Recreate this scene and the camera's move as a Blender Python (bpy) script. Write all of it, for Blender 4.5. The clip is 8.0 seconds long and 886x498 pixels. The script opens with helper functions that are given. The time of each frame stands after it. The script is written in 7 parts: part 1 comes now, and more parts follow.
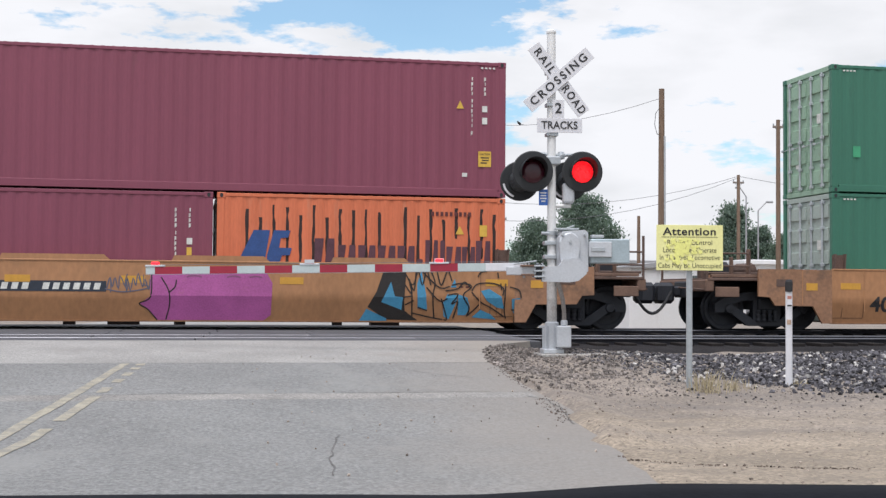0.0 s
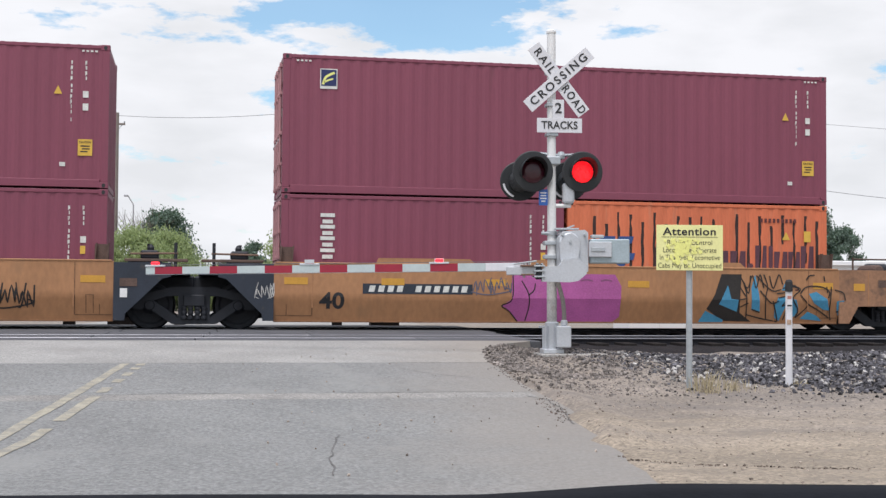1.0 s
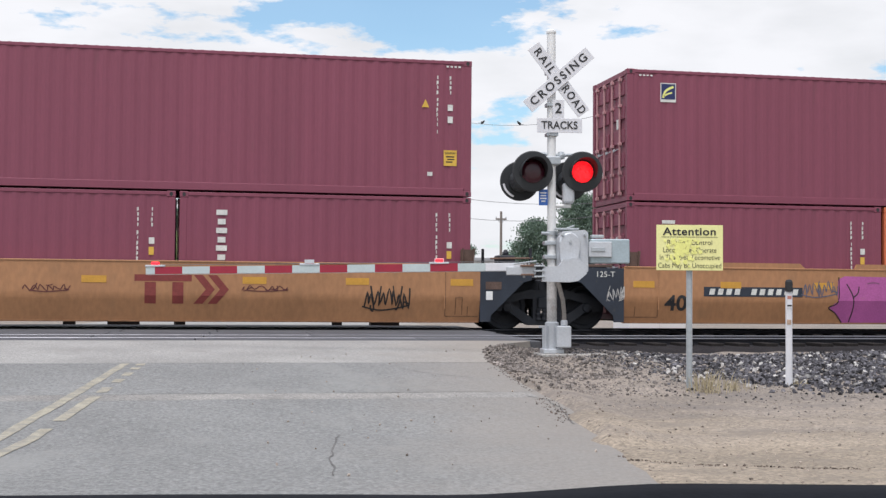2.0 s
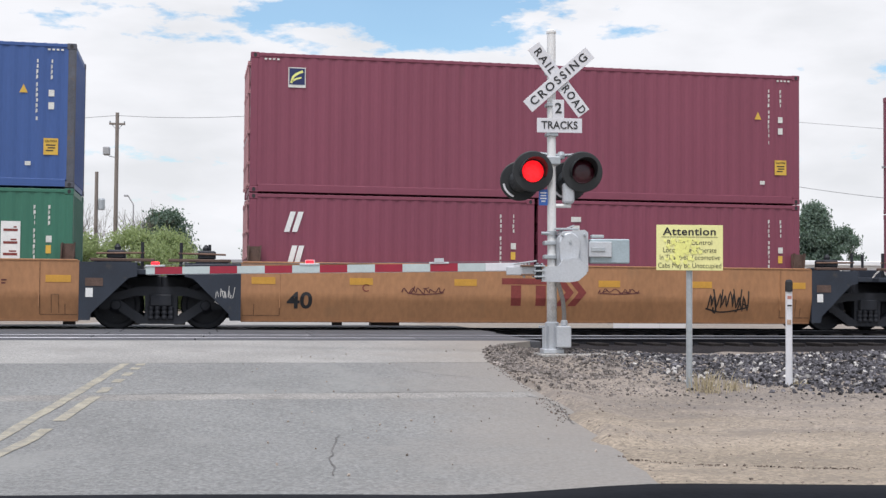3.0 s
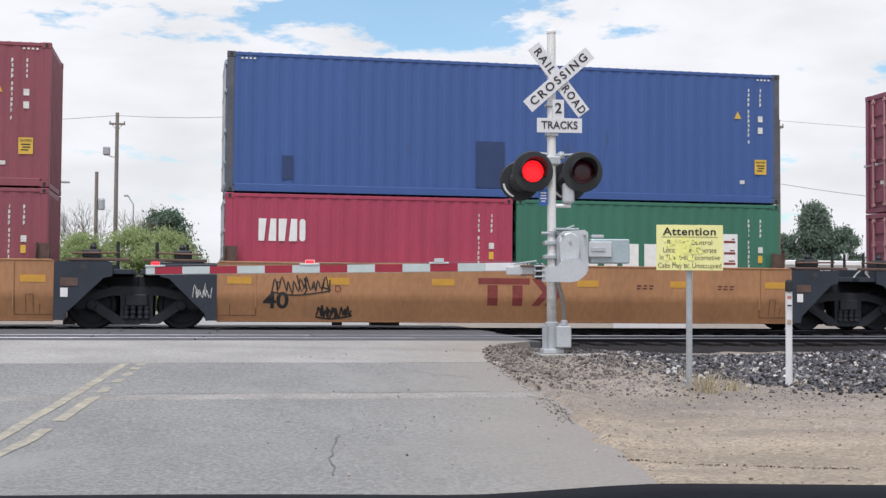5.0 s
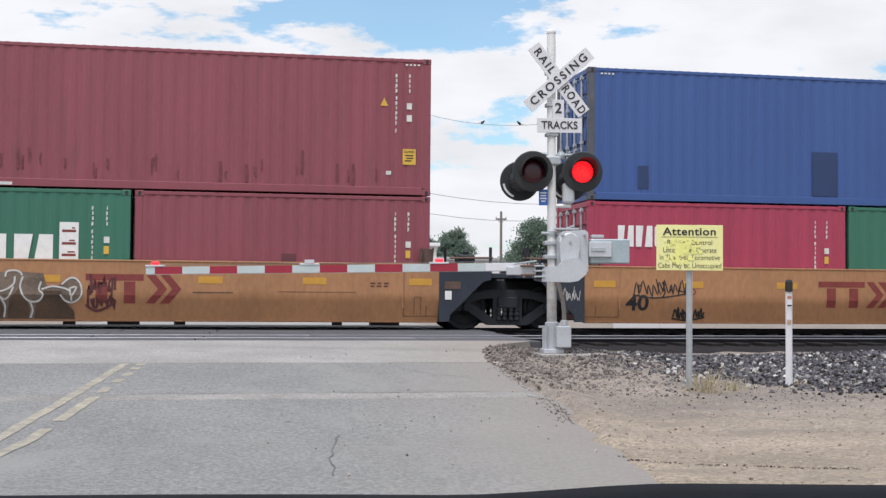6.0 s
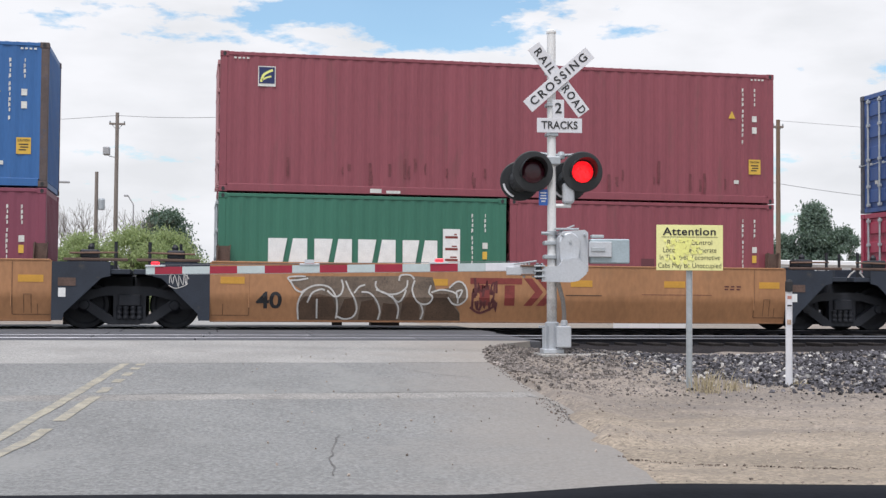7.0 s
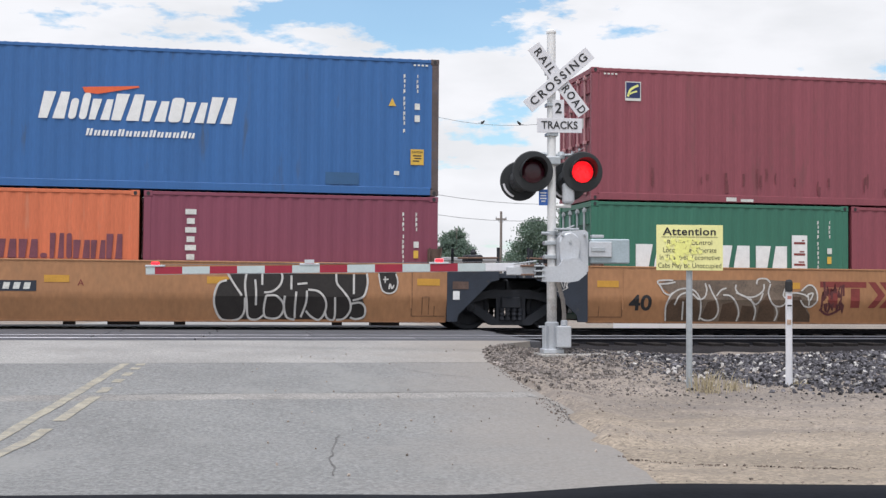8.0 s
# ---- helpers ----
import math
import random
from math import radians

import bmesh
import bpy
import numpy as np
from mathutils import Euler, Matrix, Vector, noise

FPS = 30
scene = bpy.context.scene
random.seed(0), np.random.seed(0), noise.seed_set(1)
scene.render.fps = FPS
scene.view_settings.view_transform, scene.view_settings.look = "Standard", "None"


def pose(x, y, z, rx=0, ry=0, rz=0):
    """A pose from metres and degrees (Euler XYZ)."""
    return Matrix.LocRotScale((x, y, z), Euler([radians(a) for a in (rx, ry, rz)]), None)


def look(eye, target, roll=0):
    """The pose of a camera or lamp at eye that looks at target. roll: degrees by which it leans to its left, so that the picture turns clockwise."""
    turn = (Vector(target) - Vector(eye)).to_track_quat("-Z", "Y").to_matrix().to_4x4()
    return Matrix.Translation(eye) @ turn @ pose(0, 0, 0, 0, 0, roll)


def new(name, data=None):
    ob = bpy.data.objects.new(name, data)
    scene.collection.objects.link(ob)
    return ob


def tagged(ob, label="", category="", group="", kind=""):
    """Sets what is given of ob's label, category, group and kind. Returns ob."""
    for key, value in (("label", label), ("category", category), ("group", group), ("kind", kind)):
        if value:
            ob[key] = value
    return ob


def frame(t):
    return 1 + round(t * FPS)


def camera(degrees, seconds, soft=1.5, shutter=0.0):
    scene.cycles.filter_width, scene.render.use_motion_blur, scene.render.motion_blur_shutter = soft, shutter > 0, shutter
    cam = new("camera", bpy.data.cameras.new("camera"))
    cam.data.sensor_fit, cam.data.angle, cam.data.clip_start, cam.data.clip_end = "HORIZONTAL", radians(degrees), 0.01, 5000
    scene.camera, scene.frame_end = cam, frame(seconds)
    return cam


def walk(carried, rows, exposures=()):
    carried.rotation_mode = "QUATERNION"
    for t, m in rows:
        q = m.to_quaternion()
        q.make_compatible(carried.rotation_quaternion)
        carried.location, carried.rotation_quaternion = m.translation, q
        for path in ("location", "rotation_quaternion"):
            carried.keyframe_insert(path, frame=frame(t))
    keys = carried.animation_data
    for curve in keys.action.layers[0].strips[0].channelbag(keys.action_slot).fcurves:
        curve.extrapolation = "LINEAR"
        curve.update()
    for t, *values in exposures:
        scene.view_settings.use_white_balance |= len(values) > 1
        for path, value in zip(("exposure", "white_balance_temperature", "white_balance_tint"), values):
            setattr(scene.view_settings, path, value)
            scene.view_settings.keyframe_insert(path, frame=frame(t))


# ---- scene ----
# camera: a phone held still behind the windscreen of a waiting car
EYE = (0.0, 0.0, 0.715)
YAW, PITCH = 0.1952, 0.0369
AIM = (math.sin(YAW) * math.cos(PITCH), math.cos(YAW) * math.cos(PITCH), 0.715 + math.sin(PITCH))
cam = camera(38.41, 8.0, soft=1.4)
walk(cam, [(0.0, look(EYE, AIM, 0.45)), (8.0, look(EYE, AIM, 0.45))])

# ---- world and sun: bright broken cloud, sun veiled, from behind the left shoulder ----
SUN_EL, SUN_AZ = radians(68), radians(-150)   # azimuth from +y towards +x
scene.view_settings.exposure = 0.42
world = bpy.data.worlds.new("sky")
scene.world = world
world.use_nodes = True
wn, wl = world.node_tree.nodes, world.node_tree.links
wn.clear()
w_out = wn.new("ShaderNodeOutputWorld")
w_bg = wn.new("ShaderNodeBackground")
w_bg.inputs["Strength"].default_value = 0.115
w_sky = wn.new("ShaderNodeTexSky")
w_sky.sky_type, w_sky.sun_disc = "NISHITA", False
w_sky.sun_elevation, w_sky.sun_rotation = SUN_EL, SUN_AZ
w_co = wn.new("ShaderNodeTexCoord")
w_map = wn.new("ShaderNodeMapping")
w_map.inputs["Scale"].default_value = (3.0, 3.0, 9.0)
w_map.inputs["Location"].default_value = (0.35, 0.0, 0.2)
w_n = wn.new("ShaderNodeTexNoise")
w_n.inputs["Scale"].default_value, w_n.inputs["Detail"].default_value, w_n.inputs["Roughness"].default_value = 3.0, 11, 0.62
w_sep = wn.new("ShaderNodeSeparateXYZ")
w_add = wn.new("ShaderNodeMath")
w_add.operation = "MULTIPLY_ADD"
w_add.inputs[1].default_value = -0.16
w_ramp = wn.new("ShaderNodeValToRGB")
w_ramp.color_ramp.elements[0].position, w_ramp.color_ramp.elements[0].color = 0.335, (0.12, 0.12, 0.12, 1)
w_ramp.color_ramp.elements[1].position, w_ramp.color_ramp.elements[1].color = 0.405, (1, 1, 1, 1)
w_n2 = wn.new("ShaderNodeTexNoise")
w_n2.inputs["Scale"].default_value, w_n2.inputs["Detail"].default_value = 2.3, 6
w_cloud = wn.new("ShaderNodeValToRGB")
w_cloud.color_ramp.elements[0].position, w_cloud.color_ramp.elements[0].color = 0.36, (5.2, 5.3, 5.55, 1)
w_cloud.color_ramp.elements[1].position, w_cloud.color_ramp.elements[1].color = 0.60, (6.1, 6.15, 6.45, 1)
w_mix = wn.new("ShaderNodeMix")
w_mix.data_type = "RGBA"
wl.new(w_co.outputs["Generated"], w_map.inputs["Vector"])
wl.new(w_map.outputs["Vector"], w_n.inputs["Vector"])
wl.new(w_map.outputs["Vector"], w_n2.inputs["Vector"])
wl.new(w_co.outputs["Generated"], w_sep.inputs[0])
wl.new(w_sep.outputs["Z"], w_add.inputs[0])
wl.new(w_n.outputs["Fac"], w_add.inputs[2])
# the widest blue opening between the clouds
w_hole = wn.new("ShaderNodeVectorMath")
w_hole.operation = "SUBTRACT"
w_hole.inputs[1].default_value = (0.162, 0.97, 0.226)
w_scale = wn.new("ShaderNodeVectorMath")
w_scale.operation = "MULTIPLY"
w_scale.inputs[1].default_value = (7.0, 0.0, 19.0)
w_len = wn.new("ShaderNodeVectorMath")
w_len.operation = "LENGTH"
w_dip = wn.new("ShaderNodeMapRange")
w_dip.inputs["To Min"].default_value, w_dip.inputs["To Max"].default_value = 0.40, 0.0
w_sub = wn.new("ShaderNodeMath")
w_sub.operation = "SUBTRACT"
wl.new(w_co.outputs["Generated"], w_hole.inputs[0])
wl.new(w_hole.outputs[0], w_scale.inputs[0])
wl.new(w_scale.outputs[0], w_len.inputs[0])
wl.new(w_len.outputs["Value"], w_dip.inputs["Value"])
wl.new(w_add.outputs[0], w_sub.inputs[0])
wl.new(w_dip.outputs[0], w_sub.inputs[1])
wl.new(w_sub.outputs[0], w_ramp.inputs["Fac"])
wl.new(w_n2.outputs["Fac"], w_cloud.inputs["Fac"])
wl.new(w_ramp.outputs["Color"], w_mix.inputs["Factor"])
w_tint = wn.new("ShaderNodeMix")
w_tint.data_type, w_tint.blend_type = "RGBA", "MULTIPLY"
w_tint.inputs["Factor"].default_value = 1.0
w_tint.inputs[7].default_value = (0.88, 1.10, 1.14, 1)   # thin dry air at this height
wl.new(w_sky.outputs["Color"], w_tint.inputs[6])
wl.new(w_tint.outputs[2], w_mix.inputs[6])
wl.new(w_cloud.outputs["Color"], w_mix.inputs[7])
wl.new(w_mix.outputs[2], w_bg.inputs["Color"])
wl.new(w_bg.outputs[0], w_out.inputs["Surface"])

sun = new("sun", bpy.data.lights.new("sun", "SUN"))
sun.data.energy, sun.data.angle, sun.data.color = 2.7, radians(30), (1.0, 0.96, 0.975)
sun.matrix_world = look((0, 0, 30), (-math.sin(SUN_AZ) * math.cos(SUN_EL), -math.cos(SUN_AZ) * math.cos(SUN_EL), 30 - math.sin(SUN_EL)))


# ---- materials ----
def mat(name, rgb, rough=0.6, metal=0.0, vary=0.12, scale=3.0, fine=40.0, dirt=None, dirty=0.0, bump=0.0, stretch=(1, 1, 1), glow=0.0, each=0.0, speck=None, spec=0.5):
    """Base colour with variation at two scales, optional dirt in another colour, and fine relief."""
    m = bpy.data.materials.new(name)
    m.use_nodes = True
    n, l = m.node_tree.nodes, m.node_tree.links
    b = n["Principled BSDF"]
    b.inputs["Roughness"].default_value, b.inputs["Metallic"].default_value = rough, metal
    b.inputs["Specular IOR Level"].default_value = spec
    co = n.new("ShaderNodeTexCoord")
    mp = n.new("ShaderNodeMapping")
    mp.inputs["Scale"].default_value = stretch
    l.new(co.outputs["Object"], mp.inputs["Vector"])
    big = n.new("ShaderNodeTexNoise")
    big.inputs["Scale"].default_value, big.inputs["Detail"].default_value = scale, 5
    small = n.new("ShaderNodeTexNoise")
    small.inputs["Scale"].default_value, small.inputs["Detail"].default_value = fine, 4
    l.new(mp.outputs[0], big.inputs["Vector"])
    l.new(mp.outputs[0], small.inputs["Vector"])
    mean = n.new("ShaderNodeMath")
    mean.operation = "ADD"
    l.new(big.outputs["Fac"], mean.inputs[0])
    l.new(small.outputs["Fac"], mean.inputs[1])
    ramp = n.new("ShaderNodeMapRange")
    ramp.inputs["From Min"].default_value, ramp.inputs["From Max"].default_value = 0.7, 1.3
    ramp.inputs["To Min"].default_value, ramp.inputs["To Max"].default_value = 1 - vary, 1 + vary
    l.new(mean.outputs[0], ramp.inputs["Value"])
    last = ramp.outputs[0]
    if each:
        info = n.new("ShaderNodeObjectInfo" if each > 0 else "ShaderNodeNewGeometry")
        er = n.new("ShaderNodeMapRange")
        er.inputs["To Min"].default_value, er.inputs["To Max"].default_value = 1 - abs(each), 1 + abs(each)
        l.new(info.outputs["Random" if each > 0 else "Random Per Island"], er.inputs["Value"])
        mu = n.new("ShaderNodeMath")
        mu.operation = "MULTIPLY"
        l.new(last, mu.inputs[0])
        l.new(er.outputs[0], mu.inputs[1])
        last = mu.outputs[0]
    if speck:
        vo = n.new("ShaderNodeTexVoronoi")
        vo.inputs["Scale"].default_value = speck[0]
        l.new(co.outputs["Object"], vo.inputs["Vector"])
        sr = n.new("ShaderNodeSeparateColor")
        l.new(vo.outputs["Color"], sr.inputs[0])
        sm = n.new("ShaderNodeMapRange")
        sm.inputs["To Min"].default_value, sm.inputs["To Max"].default_value = 1 - speck[1], 1 + speck[1]
        l.new(sr.outputs[0], sm.inputs["Value"])
        mu2 = n.new("ShaderNodeMath")
        mu2.operation = "MULTIPLY"
        l.new(last, mu2.inputs[0])
        l.new(sm.outputs[0], mu2.inputs[1])
        last = mu2.outputs[0]
    sc = n.new("ShaderNodeVectorMath")
    sc.operation = "SCALE"
    sc.inputs[0].default_value = rgb
    l.new(last, sc.inputs["Scale"])
    colour = sc.outputs[0]
    if dirt:
        dn = n.new("ShaderNodeTexNoise")
        dn.inputs["Scale"].default_value, dn.inputs["Detail"].default_value = scale * 1.7, 8
        dn.inputs["Roughness"].default_value = 0.65
        off = n.new("ShaderNodeVectorMath")
        off.inputs[1].default_value = (7.1, 3.3, 1.9)
        l.new(mp.outputs[0], off.inputs[0])
        l.new(off.outputs[0], dn.inputs["Vector"])
        dr = n.new("ShaderNodeMapRange")
        dr.inputs["From Min"].default_value, dr.inputs["From Max"].default_value = 0.72 - 0.4 * dirty, 0.9 - 0.4 * dirty
        l.new(dn.outputs["Fac"], dr.inputs["Value"])
        mx = n.new("ShaderNodeMix")
        mx.data_type = "RGBA"
        mx.inputs[7].default_value = (*dirt, 1)
        l.new(dr.outputs[0], mx.inputs["Factor"])
        l.new(colour, mx.inputs[6])
        colour = mx.outputs[2]
    l.new(colour, b.inputs["Base Color"])
    if bump:
        bp = n.new("ShaderNodeBump")
        bp.inputs["Strength"].default_value, bp.inputs["Distance"].default_value = 0.6, bump
        l.new(small.outputs["Fac"], bp.inputs["Height"])
        l.new(bp.outputs[0], b.inputs["Normal"])
    if glow:
        b.inputs["Emission Color"].default_value = (*rgb, 1)
        b.inputs["Emission Strength"].default_value = glow
    return m


STREAK = (2.2, 2.2, 0.35)
MAROON = mat("maroon paint", (0.208, 0.050, 0.082), 0.55, vary=0.08, scale=0.6, fine=18, dirt=(0.16, 0.052, 0.068), dirty=0.2, stretch=STREAK)
MAROON2 = mat("faded red paint", (0.240, 0.060, 0.078), 0.55, vary=0.12, scale=0.8, fine=16, dirt=(0.18, 0.06, 0.065), dirty=0.35, stretch=STREAK)
BLUE = mat("blue paint", (0.040, 0.092, 0.27), 0.5, vary=0.09, scale=0.7, fine=18, dirt=(0.03, 0.045, 0.085), dirty=0.25, stretch=STREAK)
BLUE2 = mat("bright blue paint", (0.030, 0.12, 0.32), 0.5, vary=0.10, scale=0.7, fine=18, dirt=(0.05, 0.07, 0.10), dirty=0.3, stretch=STREAK)
GREEN = mat("green paint", (0.035, 0.15, 0.098), 0.5, vary=0.09, scale=0.7, fine=18, dirt=(0.03, 0.08, 0.055), dirty=0.25, stretch=STREAK)
PALEGREEN = mat("pale green paint", (0.28, 0.42, 0.31), 0.6, vary=0.16, scale=2, fine=18, dirt=(0.2, 0.16, 0.1), dirty=0.35)
PALEGREY = mat("pale grey green paint", (0.36, 0.42, 0.38), 0.6, vary=0.16, scale=2, fine=18, dirt=(0.2, 0.16, 0.1), dirty=0.35)
CRIMSON = mat("crimson paint", (0.36, 0.042, 0.085), 0.5, vary=0.14, scale=1.1, fine=18, dirt=(0.25, 0.05, 0.06), dirty=0.2, stretch=STREAK)
ORANGE = mat("orange paint", (0.60, 0.155, 0.068), 0.6, vary=0.12, scale=0.9, fine=18, dirt=(0.52, 0.22, 0.13), dirty=0.4, stretch=STREAK)
GRIME = mat("black grime", (0.035, 0.022, 0.02), 0.9, vary=0.3, scale=4)
TAN = mat("ochre railcar paint", (0.370, 0.182, 0.084), 0.6, vary=0.16, scale=0.9, fine=12, dirt=(0.30, 0.16, 0.08), dirty=0.4, stretch=(1, 1, 0.5))
SLATE = mat("dark slate railcar paint", (0.022, 0.029, 0.043), 0.65, vary=0.25, scale=2.5, dirt=(0.08, 0.065, 0.05), dirty=0.25)
BLACKIRON = mat("black cast iron", (0.015, 0.017, 0.023), 0.65, vary=0.3, scale=5, dirt=(0.035, 0.034, 0.036), dirty=0.2)
ENDTAN = mat("dirty ochre end paint", (0.27, 0.142, 0.08), 0.7, vary=0.25, scale=1.6, fine=14, dirt=(0.13, 0.08, 0.055), dirty=0.45)
BROWN = mat("weathered brown steel paint", (0.155, 0.092, 0.065), 0.75, vary=0.3, scale=3, dirt=(0.10, 0.065, 0.05), dirty=0.4)
RUSTY = mat("rusty brown steel", (0.105, 0.066, 0.052), 0.8, vary=0.3, scale=4, dirt=(0.06, 0.04, 0.03), dirty=0.4)
WELD = mat("rusty weld line", (0.20, 0.10, 0.05), 0.8, vary=0.35, scale=5)
WHITEMARK = mat("white marking", (0.75, 0.75, 0.73), 0.6, vary=0.1, scale=6)
CREAMMARK = mat("off-white lettering", (0.62, 0.62, 0.58), 0.6, vary=0.2, scale=6)
YELLOWMARK = mat("yellow decal", (0.64, 0.40, 0.06), 0.5, vary=0.1, scale=6)
AMBER = mat("amber reflective tape", (0.55, 0.285, 0.04), 0.5, vary=0.1, scale=6)
NAVYMARK = mat("navy decal", (0.015, 0.025, 0.10), 0.5, vary=0.1)
REDMARK = mat("dark red lettering", (0.20, 0.035, 0.03), 0.6, vary=0.2, scale=5)
BLACKMARK = mat("black lettering", (0.02, 0.02, 0.022), 0.6, vary=0.2, scale=6)
SPRAYBLACK = mat("black spray paint", (0.022, 0.018, 0.016), 0.55, vary=0.3, scale=5)
SPRAYWHITE = mat("white spray paint", (0.55, 0.53, 0.5), 0.6, vary=0.2, scale=6)
SPRAYPINK = mat("magenta spray paint", (0.40, 0.095, 0.29), 0.55, vary=0.2, scale=1.5, dirt=(0.40, 0.13, 0.22), dirty=0.3)
SPRAYBLUE = mat("sky blue spray paint", (0.06, 0.26, 0.42), 0.55, vary=0.2, scale=3)
SPRAYBROWN = mat("brown black spray fill", (0.085, 0.05, 0.03), 0.6, vary=0.45, scale=2.5)
LOGOBLUE = mat("royal blue emblem", (0.025, 0.07, 0.22), 0.55, vary=0.2, scale=5)
SIGNWHITE = mat("white sign sheeting", (0.62, 0.62, 0.645), 0.45, vary=0.06, scale=4)
POSTWHITE = mat("white painted steel", (0.70, 0.70, 0.69), 0.5, vary=0.10, scale=3, dirt=(0.35, 0.32, 0.28), dirty=0.2)
GALV = mat("galvanised steel", (0.42, 0.45, 0.47), 0.45, 0.3, vary=0.12, scale=4, fine=25)
ALU = mat("aluminium casting", (0.49, 0.51, 0.535), 0.5, 0.2, vary=0.10, scale=3, dirt=(0.35, 0.35, 0.34), dirty=0.2)
LAMPBLACK = mat("black lamp hood", (0.016, 0.018, 0.02), 0.55, vary=0.2, scale=4)
LENSDARK = mat("unlit dark red lens", (0.05, 0.008, 0.016), 0.25, vary=0.15, scale=20)
LENSLIT = mat("lit red lens", (1.0, 0.012, 0.02), 0.4, vary=0.05, glow=1.0)


def led_array(m):
    """Many small red emitters behind one lens."""
    n, l = m.node_tree.nodes, m.node_tree.links
    co, vo, mr = n.new("ShaderNodeTexCoord"), n.new("ShaderNodeTexVoronoi"), n.new("ShaderNodeMapRange")
    vo.inputs["Scale"].default_value = 48
    mr.inputs["From Max"].default_value = 0.75
    mr.inputs["To Min"].default_value, mr.inputs["To Max"].default_value = 1.6, 0.35
    l.new(co.outputs["Object"], vo.inputs["Vector"])
    l.new(vo.outputs["Distance"], mr.inputs["Value"])
    l.new(mr.outputs[0], n["Principled BSDF"].inputs["Emission Strength"])


led_array(LENSLIT)
LENSSIDE = mat("small lit red lens", (1.0, 0.02, 0.035), 0.4, vary=0.05, glow=1.1)
ARMWHITE = mat("white reflective sheeting", (0.44, 0.50, 0.50), 0.4, vary=0.07, scale=6)
ARMRED = mat("red reflective sheeting", (0.29, 0.016, 0.038), 0.4, vary=0.1, scale=6)
SIGNYELLOW = mat("pale yellow sign face", (0.74, 0.72, 0.32), 0.5, vary=0.07, scale=4)
SPLATYELLOW = mat("bright yellow paint splash", (0.74, 0.74, 0.24), 0.6, vary=0.1, scale=8)
BLUETAG = mat("blue tag", (0.03, 0.12, 0.42), 0.45, vary=0.1)
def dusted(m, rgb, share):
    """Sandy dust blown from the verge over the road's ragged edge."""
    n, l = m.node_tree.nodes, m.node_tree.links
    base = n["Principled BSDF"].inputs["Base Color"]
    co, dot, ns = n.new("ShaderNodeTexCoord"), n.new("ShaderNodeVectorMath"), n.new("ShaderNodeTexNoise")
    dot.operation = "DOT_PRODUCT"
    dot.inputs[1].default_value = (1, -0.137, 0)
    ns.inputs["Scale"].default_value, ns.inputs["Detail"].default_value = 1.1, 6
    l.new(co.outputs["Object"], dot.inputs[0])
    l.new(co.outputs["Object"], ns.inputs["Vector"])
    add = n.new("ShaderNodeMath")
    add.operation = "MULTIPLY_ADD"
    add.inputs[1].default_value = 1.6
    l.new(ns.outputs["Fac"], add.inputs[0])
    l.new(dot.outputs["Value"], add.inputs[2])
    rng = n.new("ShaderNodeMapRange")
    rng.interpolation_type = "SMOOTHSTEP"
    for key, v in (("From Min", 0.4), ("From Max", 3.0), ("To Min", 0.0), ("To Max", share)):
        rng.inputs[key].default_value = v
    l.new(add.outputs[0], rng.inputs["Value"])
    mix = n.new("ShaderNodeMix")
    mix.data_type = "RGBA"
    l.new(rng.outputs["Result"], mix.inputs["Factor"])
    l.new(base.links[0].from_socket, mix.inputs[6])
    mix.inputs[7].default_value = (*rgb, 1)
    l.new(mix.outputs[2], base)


ASPHALT = mat("old grey asphalt", (0.184, 0.184, 0.178), 0.9, vary=0.20, scale=0.55, fine=26, dirt=(0.225, 0.224, 0.213), dirty=0.42, bump=0.008, stretch=(1, 0.5, 1), speck=(46, 0.25))
PANEL = mat("worn crossing panel", (0.092, 0.093, 0.10), 0.9, vary=0.25, scale=1.2, fine=30, bump=0.004, spec=0.2)
PALECRETE = mat("pale crossing concrete", (0.270, 0.262, 0.247), 0.9, vary=0.2, scale=0.7, fine=30, dirt=(0.23, 0.22, 0.205), dirty=0.42, bump=0.004, speck=(55, 0.2))
DUSTY = mat("dusty asphalt", (0.225, 0.215, 0.20), 0.95, vary=0.3, scale=1.5, fine=26, dirt=(0.19, 0.184, 0.174), dirty=0.5, speck=(62, 0.3))
ROADYELLOW = mat("faded yellow road paint", (0.305, 0.280, 0.220), 0.9, vary=0.3, scale=4, fine=50, dirt=(0.21, 0.20, 0.18), dirty=0.62)
TARSHADOW = mat("tar and edge shadow", (0.12, 0.115, 0.11), 0.8, vary=0.2)
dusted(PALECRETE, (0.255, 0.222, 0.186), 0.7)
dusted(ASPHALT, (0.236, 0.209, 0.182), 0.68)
DIRT = mat("sandy dirt", (0.218, 0.184, 0.153), 0.95, vary=0.30, scale=0.9, fine=26, dirt=(0.165, 0.142, 0.124), dirty=0.55, bump=0.02, stretch=(0.5, 1.1, 1), speck=(42, 0.30))


